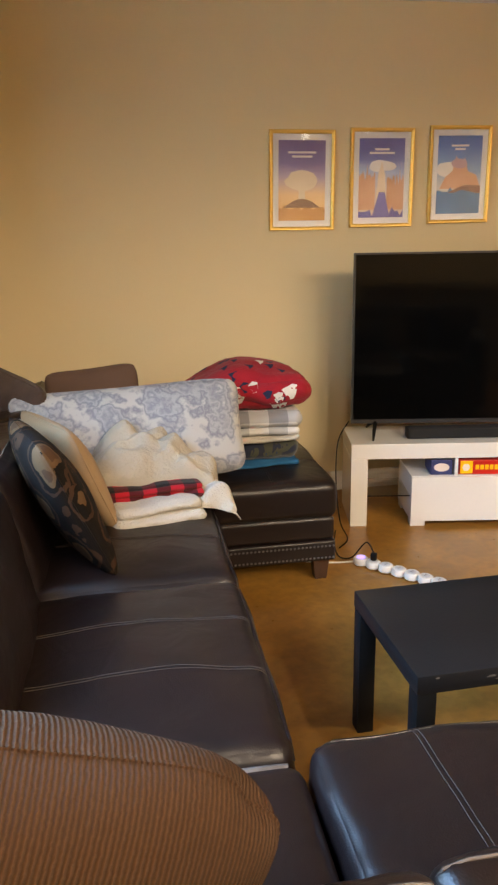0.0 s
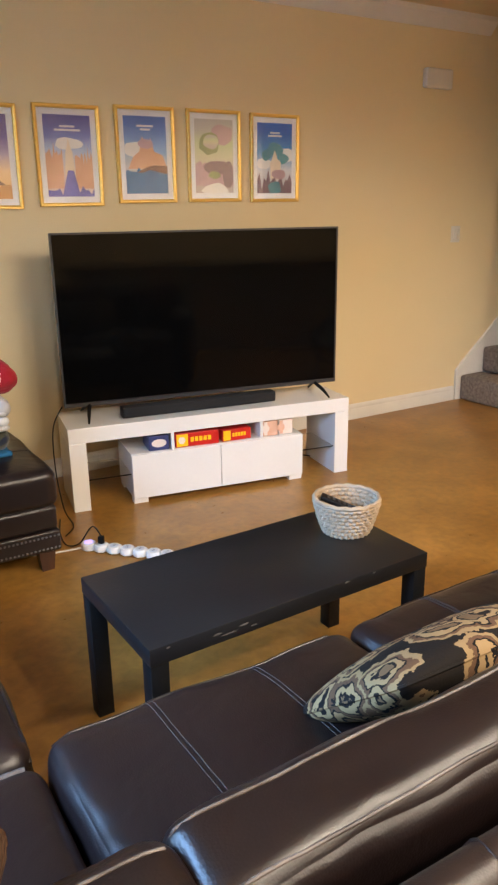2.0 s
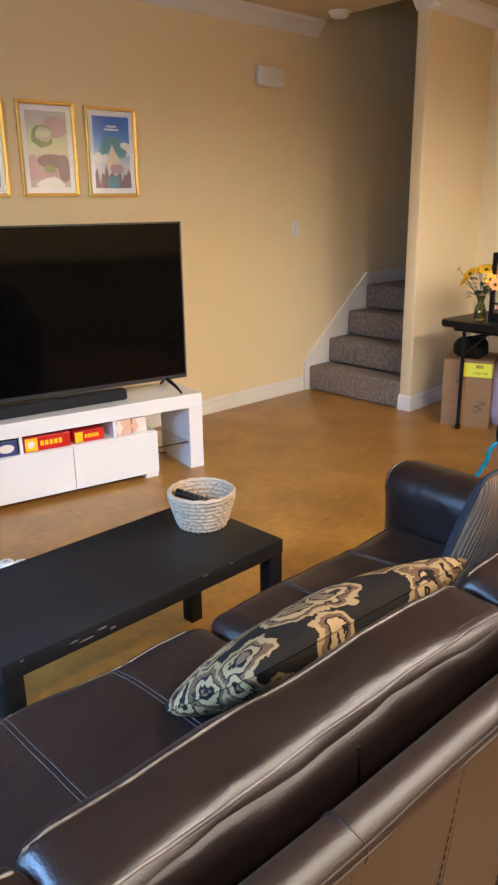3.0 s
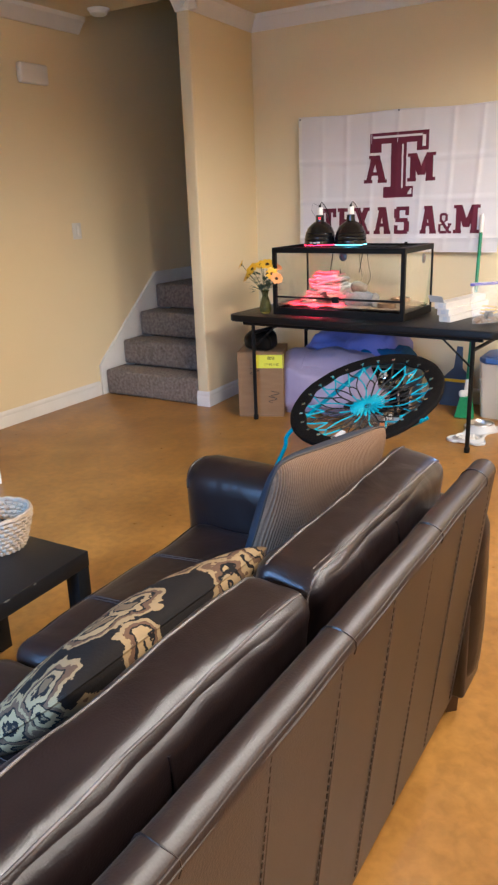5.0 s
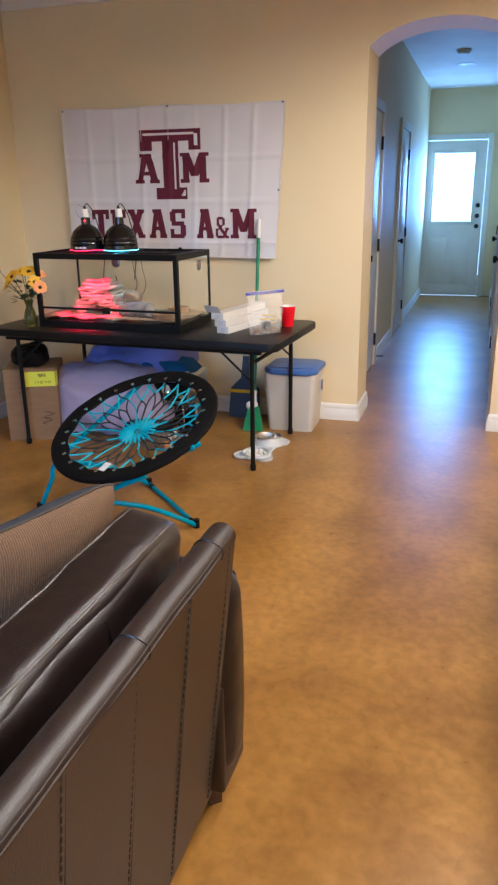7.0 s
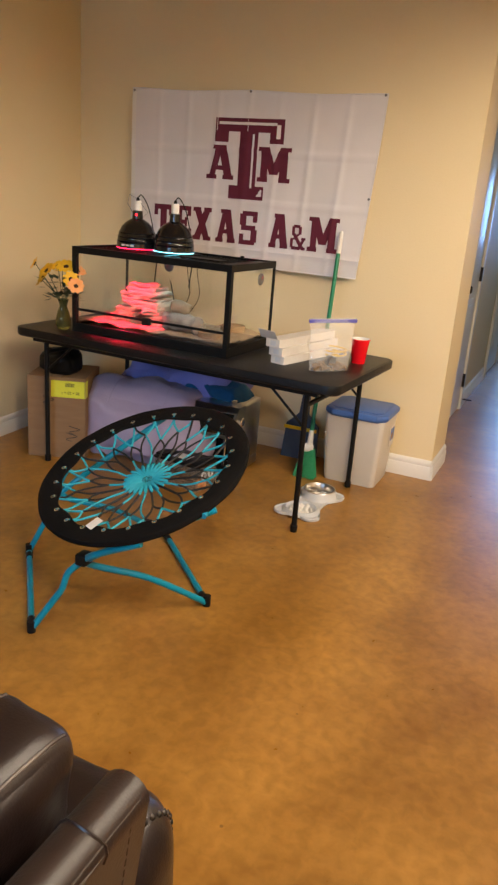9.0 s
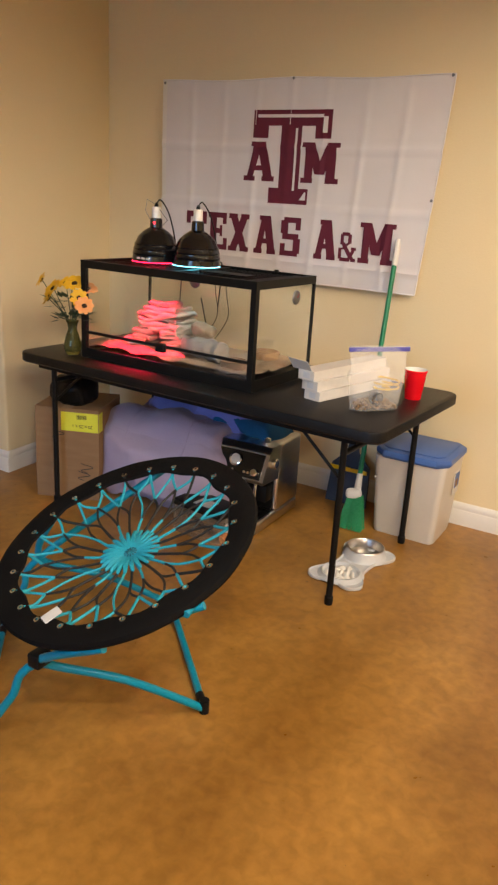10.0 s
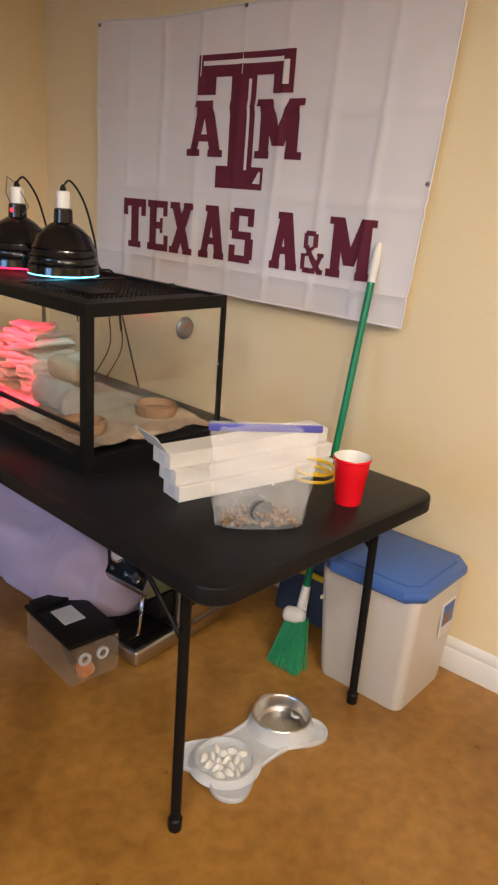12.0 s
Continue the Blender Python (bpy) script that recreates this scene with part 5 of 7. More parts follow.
SKIES = [
    ramp("violet_sunset_print", [(0.0, (0.62, 0.33, 0.12)), (0.42, (0.72, 0.48, 0.26)), (0.62, (0.42, 0.33, 0.46)), (0.8, (0.17, 0.13, 0.33)), (1.0, (0.12, 0.085, 0.26))], "height", 9, 0.5, 0.16, interp="LINEAR", bump=0),
    ramp("blue_cloud_print", [(0.0, (0.60, 0.42, 0.34)), (0.45, (0.58, 0.50, 0.50)), (0.68, (0.36, 0.42, 0.62)), (0.85, (0.14, 0.16, 0.42)), (1.0, (0.09, 0.09, 0.32))], "height", 10, 0.5, 0.22, interp="LINEAR", bump=0),
    ramp("clear_blue_print", [(0.0, (0.50, 0.40, 0.34)), (0.45, (0.55, 0.52, 0.52)), (0.65, (0.22, 0.34, 0.55)), (1.0, (0.05, 0.13, 0.42))], "height", 8, 0.5, 0.2, interp="LINEAR", bump=0),
    ramp("pale_green_print", [(0.0, (0.40, 0.32, 0.32)), (0.4, (0.46, 0.38, 0.36)), (0.62, (0.55, 0.52, 0.36)), (0.8, (0.46, 0.50, 0.30)), (1.0, (0.42, 0.38, 0.38))], "height", 8, 0.5, 0.25, interp="LINEAR", bump=0),
    ramp("bright_blue_print", [(0.0, (0.30, 0.26, 0.30)), (0.45, (0.55, 0.55, 0.6)), (0.66, (0.10, 0.27, 0.55)), (1.0, (0.03, 0.12, 0.45))], "height", 9, 0.5, 0.22, interp="LINEAR", bump=0),
]
DUNE = paint("orange_dune_print", (0.42, 0.19, 0.06), (0.52, 0.27, 0.10))
ROOF = paint("brown_ridge_print", (0.16, 0.08, 0.06), (0.24, 0.13, 0.09))
CLIFF = paint("salmon_cliff_print", (0.50, 0.25, 0.15), (0.60, 0.36, 0.24))
PALE = paint("cream_tower_print", (0.62, 0.50, 0.38), (0.70, 0.58, 0.46))
WATER = paint("blue_water_print", (0.04, 0.11, 0.26), (0.08, 0.20, 0.38))
INDIGO = paint("indigo_water_print", (0.08, 0.07, 0.27), (0.14, 0.13, 0.38))
PLUM = paint("plum_rock_print", (0.14, 0.08, 0.11), (0.22, 0.14, 0.17))
MOSS = paint("moss_print", (0.14, 0.17, 0.08), (0.30, 0.33, 0.15))
TURQ = paint("turquoise_tree_print", (0.05, 0.17, 0.22), (0.14, 0.30, 0.34))
CLOUD = paint("white_cloud_print", (0.62, 0.58, 0.58), (0.72, 0.68, 0.66))
MAUVE = paint("mauve_castle_print", (0.36, 0.22, 0.26), (0.48, 0.32, 0.34))


def blob(cx, cz, rx, rz, seed, n=14):
    return [(cx + rx * math.cos(a) * (1 + 0.3 * noise.noise(Vector((math.cos(a) * 1.5, math.sin(a) * 1.5, seed)))), cz + rz * math.sin(a) * (1 + 0.3 * noise.noise(Vector((math.cos(a) * 1.5, math.sin(a) * 1.5, seed + 4))))) for a in (2 * math.pi * k / n for k in range(n))]


def clipped(pts, w, h):
    return [(max(-w / 2, min(w / 2, x)), max(-h / 2, min(h / 2, z))) for x, z in pts]


def poster(k, x, z, label, shapes, bars):
    p = thing("framed_print", x, NORTH - 0.001, z, 0, label, "picture", "framed prints over the television")
    p.matrix_world = pose(x, NORTH - 0.001, z, 0.9, random.uniform(-0.5, 0.5), 0)
    W, H, f = 0.352, 0.50, 0.019
    pw, ph = 0.252, 0.40
    fr = bmesh.new()
    prof = [(0, 0), (0, 0.018), (0.004, 0.022), (0.012, 0.021), (0.019, 0.015), (0.019, 0)]
    for (ax, az), (bx, bz), nx, nz in (((-W / 2, -H / 2), (W / 2, -H / 2), 0, 1), ((W / 2, -H / 2), (W / 2, H / 2), -1, 0), ((W / 2, H / 2), (-W / 2, H / 2), 0, -1), ((-W / 2, H / 2), (-W / 2, -H / 2), 1, 0)):
        ends = []
        for (cx, cz), sgn in (((ax, az), 1), ((bx, bz), -1)):
            d = Vector((bx - ax, bz - az)).normalized() * sgn
            ends.append([fr.verts.new((cx + nx * o + d.x * o, -z, cz + nz * o + d.y * o)) for o, z in prof])
        for i in range(len(prof)):
            j = (i + 1) % len(prof)
            fr.faces.new((ends[0][i], ends[1][i], ends[1][j], ends[0][j]))
    bmesh.ops.recalc_face_normals(fr, faces=fr.faces)
    part("frame", fr, GOLD, p, "thin brushed gold frame")
    part("mat_board", boxed(-W / 2 + f, W / 2 - f, -0.006, -0.002, -H / 2 + f, H / 2 - f), MATBOARD, p, smooth=False)
    art = part("print", boxed(-pw / 2, pw / 2, -0.0068, -0.0062, -ph / 2, ph / 2), SKIES[k], p, smooth=False)
    y = -0.0069
    for pts, material in shapes:
        part("printed_shape", flat(clipped(pts, pw, ph), 0.00008, y), material, art, smooth=False)
        y -= 0.0002
    for z, w in bars:
        part("printed_bar", boxed(-w / 2, w / 2, y - 0.0001, y, z - 0.005, z + 0.005), CLOUD, art, smooth=False)
    g = part("glazing", boxed(-W / 2 + f - 0.002, W / 2 - f + 0.002, -0.0118, -0.0102, -H / 2 + f - 0.002, H / 2 - f + 0.002), GLASS, p, "clear glazing", False)
    g.visible_shadow = False


px = [(0.985, 1.733), (1.422, 1.743), (1.862, 1.757), (2.293, 1.76), (2.714, 1.757)]
poster(0, *px[0], "gold framed print of a violet sunset over orange dunes", [
    (blob(0, 0.0, 0.09, 0.05, 1), PALE), ([(-0.02, -0.12), (0.02, -0.12), (0.012, 0.03), (0, 0.06), (-0.012, 0.03)], PALE), (hill(-0.126, 0.126, -0.2, -0.135, 2), DUNE),
    ([(-0.1 + 0.2 * i / 16, -0.135 + 0.045 * math.sin(math.pi * i / 16)) for i in range(17)], ROOF), (hill(-0.126, 0.126, -0.2, -0.155, 3), DUNE)], [(0.14, 0.15), (0.12, 0.11)])
poster(1, *px[1], "gold framed print of salmon canyon cliffs under blue sky", [
    (blob(0.0, 0.06, 0.08, 0.03, 5), CLOUD), (hill(-0.126, -0.035, -0.16, 0.02, 6, rough=0.04), CLIFF), (hill(0.03, 0.126, -0.16, 0.0, 7, rough=0.04), CLIFF),
    ([(-0.03, -0.14), (0.03, -0.14), (0.02, 0.02), (0.008, 0.05), (0, 0.09), (-0.008, 0.05), (-0.02, 0.02)], PALE), ([(-0.05, -0.2), (0.05, -0.2), (0.02, -0.07), (-0.012, -0.07)], INDIGO), (hill(-0.126, 0.126, -0.2, -0.168, 8), INDIGO)], [(0.145, 0.08), (0.127, 0.14)])
poster(2, *px[2], "gold framed print of a salmon city above blue water", [
    (blob(-0.06, 0.03, 0.08, 0.04, 9), CLOUD), ([(-0.11, -0.07), (0.126, -0.07), (0.1, 0.0), (0.05, 0.02), (0.03, 0.09), (0.01, 0.03), (-0.02, 0.1), (-0.04, 0.02), (-0.08, -0.01)], CLIFF), (blob(0.0, 0.06, 0.05, 0.025, 10), MAUVE),
    (hill(-0.126, 0.126, -0.2, -0.08, 11), WATER), ([(-0.06, -0.09), (0.126, -0.095), (0.126, -0.055), (0.04, -0.05), (-0.02, -0.07)], ROOF), ([(-0.126, -0.2), (0.126, -0.2), (0.126, -0.1), (0.02, -0.075), (-0.05, -0.1), (-0.126, -0.16)], WATER)], [(0.15, 0.1), (0.132, 0.06)])
poster(3, *px[3], "gold framed print of a misty green and plum valley", [
    (blob(0.05, 0.12, 0.07, 0.06, 12), MAUVE), (blob(-0.03, 0.07, 0.07, 0.06, 13), MOSS), (blob(-0.02, 0.08, 0.05, 0.04, 14), SKIES[3]), (hill(-0.126, 0.126, -0.16, -0.04, 15, rough=0.04), MAUVE),
    (blob(0.02, -0.06, 0.09, 0.04, 16), PLUM), (blob(0.0, -0.1, 0.04, 0.02, 17), MOSS), (blob(0.09, -0.1, 0.04, 0.07, 18), PLUM), (blob(0.0, -0.19, 0.09, 0.04, 19), CLOUD)], [])
poster(4, *px[4], "gold framed print of a floating castle in a bright blue sky", [
    (blob(0.09, 0.02, 0.06, 0.04, 20), CLOUD), (blob(-0.08, -0.03, 0.06, 0.03, 21), CLOUD), (blob(0.0, 0.05, 0.06, 0.04, 22), TURQ), (blob(-0.06, 0.02, 0.035, 0.03, 23), TURQ), (blob(0.06, 0.0, 0.04, 0.03, 24), TURQ),
    ([(-0.03, -0.12), (0.04, -0.12), (0.045, -0.02), (0.02, 0.0), (0.0, 0.05), (-0.02, 0.0), (-0.035, -0.03)], PALE), (hill(-0.126, 0.126, -0.2, -0.12, 25, rough=0.05), PLUM), (blob(0.03, -0.09, 0.05, 0.03, 26), MAUVE), (blob(0.0, -0.17, 0.05, 0.04, 27), TURQ)], [(0.145, 0.07), (0.128, 0.1)])


# ---- power strip and cables by the stand ----
def power_strip():
    ps = thing("power_strip", 1.015, 2.912, 0, -48.6, "white segmented power strip with a violet lit switch on the floor", "power strip")
    for k in range(7):
        x = 0.064 * k
        bm = lathe(bmesh.new(), [(0, 0.002), (0.027, 0.002), (0.034, 0.008), (0.034, 0.03), (0.029, 0.036), (0, 0.036)], 8 if k else 24, (x, 0, 0))
        seg = part("segment", bm, TRIM, ps)
        face = part("socket_face", lathe(bmesh.new(), [(0, 0.0365), (0.019, 0.0365), (0.019, 0.038), (0, 0.038)], 24, (x, 0, 0)), BOWLGREY if k else PURPLELED, seg)
        if k:
            for dy in (-0.006, 0.006):
                part("slot", boxed(x - 0.005, x + 0.005, dy - 0.0012, dy + 0.0012, 0.038, 0.0386), INK, face, smooth=False)
    part("plug", boxed(0.052, 0.078, -0.012, 0.012, 0.038, 0.075, bevel=0.006), BLACK, ps)
    part("cord", tube(bmesh.new(), smooth_path([(0, 0, 0.02), (-0.08, -0.05, 0.007), (-0.2, -0.13, 0.007), (-0.42, -0.2, 0.007)], 8), 0.0045, 8), TRIM, ps)


power_strip()


def cable(label, pts, r=0.0032, material=BLACK, name="power_cable"):
    c = thing(name, *pts[0], 0, label, "cable")
    part("cord", tube(bmesh.new(), [p - Vector(pts[0]) for p in smooth_path(pts, 8)], r, 7), material, c)


cable("thin black power cable running along the floor", [(1.057, 2.863, 0.078), (1.035, 2.905, 0.11), (0.98, 2.935, 0.03), (0.94, 3.0, 0.006), (0.955, 3.14, 0.006), (1.01, 3.31, 0.006)])
cable("thin black cable hanging from the television", [(1.16, 3.60, 0.5), (1.09, 3.56, 0.40), (1.065, 3.50, 0.2), (1.06, 3.40, 0.02), (1.04, 3.2, 0.006), (0.97, 3.1, 0.006)])
cable("black cable lying under the glass shelf", [(2.47, 3.37, 0.006), (2.54, 3.44, 0.02), (2.64, 3.40, 0.006), (2.72, 3.34, 0.012)])


# ---- flag on the east wall ----
FM = Matrix(((0, 1, 0, EAST - 0.03), (-1, 0, 0, 2.583), (0, 0, 1, 0), (0, 0, 0, 1)))  # local x runs along the wall, z up
FW, FH = 1.52, 0.92
FT = 1.99


def flag_shape(u, v):
    """Cloth place for u along the top from the left, v downwards, both 0 to 1: sagging top edge, creases, a hanging corner."""
    x = FW * u - 0.062 * u * v ** 1.2 * (u > 0) + 0.012 * (1 - u) * v * math.sin(3 * v)
    z = FT - FH * v - 0.010 * math.sin(math.pi * u * 2) ** 2 * (1 - v) - 0.012 * u - 0.02 * (1 - u) * v * 0.5
    crease = sum(0.0055 * max(0.0, 1 - abs(u - k) / 0.014) for k in (0.125, 0.25, 0.375, 0.5, 0.62, 0.75, 0.875)) + sum(0.0065 * max(0.0, 1 - abs(v - k) / 0.02) for k in (0.33, 0.62, 0.9))
    y = -(0.004 + crease + 0.007 * (0.5 + 0.5 * noise.noise(Vector((u * 5, v * 1.6, 3)))) + 0.012 * (0.5 + 0.5 * math.sin(u * 21 + 1.5 * v)) * v * 0.6)
    return Vector((x, y, z))


def flag_uv(x, z):
    """Which u, v of the cloth shows at x along the wall and height z."""
    u, v = x / FW, (FT - z) / FH
    for _ in range(6):
        p = flag_shape(u, v)
        u += (x - p.x) / FW
        v += (p.z - z) / FH
    return u, v


def flag():
    fl = thing("wall_flag", 0, 0, 0, 0, "creased white cloth flag with maroon block lettering pinned on the wall", "flag")
    fl.matrix_world = FM
    bm = bmesh.new()
    nu, nv = 120, 60
    vs = [[bm.verts.new(flag_shape(i / nu, j / nv)) for j in range(nv + 1)] for i in range(nu + 1)]
    for i in range(nu):
        for j in range(nv):
            bm.faces.new((vs[i][j], vs[i][j + 1], vs[i + 1][j + 1], vs[i + 1][j]))
    cloth = part("cloth", bm, FLAGWHITE, fl)
    hem = bmesh.new()
    for a, b in (((0, 0), (1, 0)), ((1, 0), (1, 1)), ((1, 1), (0, 1))):
        tube(hem, [flag_shape(a[0] + (b[0] - a[0]) * t / 60, a[1] + (b[1] - a[1]) * t / 60) + Vector((0, -0.001, 0)) for t in range(61)], 0.003, 5)
    part("hem", hem, FLAGWHITE, cloth)
    hd = bmesh.new()
    for j in range(40):
        q = [flag_shape(u, v) + Vector((0, -0.0025, 0)) for u, v in ((0, j / 40), (0, (j + 1) / 40), (0.018, (j + 1) / 40), (0.018, j / 40))]
        hd.faces.new([hd.verts.new(p) for p in q])
    part("heading_band", hd, TRIM, cloth, "white canvas heading")
    for u, v in ((0.009, 0.015), (0.5, 0.006), (0.992, 0.006), (0.995, 0.55)):
        p = flag_shape(u, v)
        part("pin", lathe(bmesh.new(), [(0, 0.006), (0.005, 0.005), (0.007, 0.0)], 10, m=Matrix.Translation(p + Vector((0, -0.003, 0))) @ Matrix.Rotation(radians(90), 4, "X")), GREYMETAL, fl)

    def print_on(name, strokes, dy=-0.0030, material=MAROON):
        """Lays strokes, quadrilaterals of (x, z) on the wall, onto the cloth."""
        s = bmesh.new()
        for q in strokes:
            n = 14
            a, b, c, d = (Vector((p[0], p[1])) for p in q)
            grid = []
            for i in range(n + 1):
                row = []
                for j in range(n + 1):
                    p = a.lerp(b, i / n).lerp(d.lerp(c, i / n), j / n)
                    u, v = flag_uv(p.x, p.y)
                    row.append(s.verts.new(flag_shape(u, v) + Vector((0, dy, 0))))
                grid.append(row)
            for i in range(n):
                for j in range(n):
                    s.faces.new((grid[i][j], grid[i + 1][j], grid[i + 1][j + 1], grid[i][j + 1]))
        bmesh.ops.recalc_face_normals(s, faces=s.faces)
        return part(name, s, material, cloth)

    def bar(x0, z0, x1, z1, w):
        """A slanted stroke with level ends, w wide."""
        return ((x0 - w / 2, z0), (x0 + w / 2, z0), (x1 + w / 2, z1), (x1 - w / 2, z1))

    def rect(x0, x1, z0, z1):
        return ((x0, z0), (x1, z0), (x1, z1), (x0, z1))

    def glyph(ch, x, z, w, h, t):
        """Slab-serif block capitals as strokes, standing on z."""
        sh = h * 0.13
        R = lambda a, b, c, d: rect(x + w * a, x + w * b, z + h * c, z + h * d)
        tw = t / w
        if ch == "T":
            return [R(0.5 - tw / 2, 0.5 + tw / 2, 0, 1), R(0, 1, 0.84, 1), R(0, tw * 0.62, 0.66, 0.84), R(1 - tw * 0.62, 1, 0.66, 0.84), R(0.22, 0.78, 0, 0.13)]
        if ch == "E":
            return [R(0.1, 0.1 + tw, 0, 1), R(0, 0.95, 0.86, 1), R(0, 1, 0, 0.14), R(0.95 - tw * 0.55, 0.95, 0.70, 0.86), R(1 - tw * 0.55, 1, 0.14, 0.32), R(0.3, 0.68, 0.44, 0.58), R(0.62, 0.74, 0.36, 0.66)]
        if ch == "X":
            return [bar(x + w * 0.2, z, x + w * 0.8, z + h, t), bar(x + w * 0.8, z, x + w * 0.2, z + h, t), R(0, 0.42, 0, 0.13), R(0.58, 1, 0, 0.13), R(0, 0.42, 0.87, 1), R(0.58, 1, 0.87, 1)]
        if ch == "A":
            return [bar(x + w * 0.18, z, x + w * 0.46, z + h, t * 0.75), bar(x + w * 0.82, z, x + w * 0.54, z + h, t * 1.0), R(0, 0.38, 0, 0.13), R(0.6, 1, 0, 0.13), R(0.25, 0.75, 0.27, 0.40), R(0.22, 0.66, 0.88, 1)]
        if ch == "S":
            return [R(0.12, 0.88, 0.86, 1), R(0.0, tw * 0.9, 0.58, 0.92), R(0.08, 0.9, 0.43, 0.58), R(1 - tw * 0.9, 1, 0.08, 0.46), R(0.12, 0.9, 0, 0.14), R(0, tw * 0.6, 0, 0.32), R(1 - tw * 0.7, 0.98, 0.68, 1)]
        if ch == "M":
            return [R(0.09, 0.09 + tw * 0.85, 0, 1), R(0.91 - tw * 0.95, 0.91, 0, 1), bar(x + w * 0.2, z + h, x + w * 0.5, z + h * 0.22, t), bar(x + w * 0.8, z + h, x + w * 0.5, z + h * 0.22, t), R(0, 0.32, 0, 0.13), R(0.66, 1, 0, 0.13), R(0, 0.26, 0.88, 1), R(0.74, 1, 0.88, 1)]
        if ch == "&":
            return [R(0.18, 0.62, 0.88, 1), R(0.1, 0.28, 0.58, 0.94), R(0.54, 0.72, 0.62, 0.94), bar(x + w * 0.22, z + h * 0.66, x + w * 0.85, z + h * 0.04, t * 0.8), R(0.02, 0.2, 0.08, 0.46), R(0.12, 0.68, 0, 0.13), bar(x + w * 0.2, z + h * 0.40, x + w * 0.58, z + h * 0.64, t * 0.6), bar(x + w * 0.62, z + h * 0.06, x + w * 0.86, z + h * 0.42, t * 0.6), R(0.72, 1, 0.40, 0.50), R(0.74, 1, 0, 0.12)]
        return []

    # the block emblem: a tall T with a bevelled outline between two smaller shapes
    c, tp = 0.766, 1.845
    tt = [rect(c - 0.208, c + 0.208, tp - 0.070, tp), rect(c - 0.208, c - 0.125, tp - 0.125, tp - 0.067), rect(c + 0.125, c + 0.208, tp - 0.125, tp - 0.067), rect(c - 0.055, c + 0.055, tp - 0.41, tp - 0.065), rect(c - 0.108, c + 0.108, tp - 0.422, tp - 0.350)]
    print_on("block_emblem", tt)
    hl = [rect(c - 0.185, c + 0.165, tp - 0.034, tp - 0.020), rect(c + 0.022, c + 0.034, tp - 0.36, tp - 0.08), rect(c + 0.165, c + 0.188, tp - 0.10, tp - 0.03), ((c + 0.066, tp - 0.402), (c + 0.098, tp - 0.402), (c + 0.098, tp - 0.365), (c + 0.09, tp - 0.365))]
    print_on("emblem_highlight", hl, -0.0046, FLAGWHITE)
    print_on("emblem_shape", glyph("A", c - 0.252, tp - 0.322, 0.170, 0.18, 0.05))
    print_on("emblem_shape", glyph("M", c + 0.064, tp - 0.322, 0.196, 0.18, 0.05))
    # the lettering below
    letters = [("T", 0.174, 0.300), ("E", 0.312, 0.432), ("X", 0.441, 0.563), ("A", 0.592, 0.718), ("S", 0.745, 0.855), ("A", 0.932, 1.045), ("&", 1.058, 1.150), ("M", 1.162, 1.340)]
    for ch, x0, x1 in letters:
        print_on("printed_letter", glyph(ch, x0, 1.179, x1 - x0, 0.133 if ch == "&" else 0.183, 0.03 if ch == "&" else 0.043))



flag()


# ---- folding table ----
TX0, TX1, TY0, TY1, TZ = -0.085, 0.705, -0.165, 1.63, 0.725   # from the foot of one leg


def slab(x0, x1, y0, y1, z0, z1, r, edge=0.008, seg=8):
    """A tabletop with rounded corners and softened edges."""
    bm = bmesh.new()
    out = []
    for cx, cy, a0 in ((x1 - r, y1 - r, 0), (x0 + r, y1 - r, 90), (x0 + r, y0 + r, 180), (x1 - r, y0 + r, 270)):
        out += [(cx, cy, radians(a0 + 90 * k / seg)) for k in range(seg + 1)]
    prof = [(-edge, z0), (0, z0 + edge), (0, z1 - edge), (-edge * 0.3, z1 - edge * 0.3), (-edge, z1)]
    rings = [[bm.verts.new((cx + (r + o) * math.cos(a), cy + (r + o) * math.sin(a), z)) for cx, cy, a in out] for o, z in prof]
    n = len(out)
    for a, b in zip(rings, rings[1:]):
        for k in range(n):
            bm.faces.new((a[k], a[(k + 1) % n], b[(k + 1) % n], b[k]))
    bm.faces.new(list(reversed(rings[0])))
    bm.faces.new(rings[-1])
    return bm


def folding_table():
    ft = thing("folding_table", 4.241, 0.971, 0, -3.2, "long black plastic folding table with thin steel legs", "table")
    part("tabletop", slab(TX0, TX1, TY0, TY1, TZ - 0.045, TZ, 0.06), PLASTICTABLE, ft)
    for y, s in ((0.0, 1), (1.48, -1)):
        for x in (0.0, 0.69):
            part("leg", tube(bmesh.new(), [(x, y, TZ - 0.05), (x, y, 0.02)], 0.0125, 12), BLACK, ft)
            part("foot_cap", lathe(bmesh.new(), [(0, 0), (0.016, 0), (0.017, 0.03), (0.0126, 0.034)], 14, (x, y, 0)), BLACK, ft)
            part("corner_brace", tube(bmesh.new(), [(x, y, 0.50), (x, y + s * 0.20, TZ - 0.05)], 0.006, 8), BLACK, ft)
        part("cross_bar", tube(bmesh.new(), [(0.0, y, 0.60), (0.69, y, 0.60)], 0.011, 10), BLACK, ft)
        part("leg_channel", boxed(TX0 + 0.05, TX1 - 0.03, y - 0.02, y + 0.02, TZ - 0.07, TZ - 0.045), BLACK, ft)
    for x in (TX0 + 0.04, TX1 - 0.05):
        part("side_rail", boxed(x, x + 0.02, TY0 + 0.1, TY1 - 0.1, TZ - 0.068, TZ - 0.045), BLACK, ft)


folding_table()


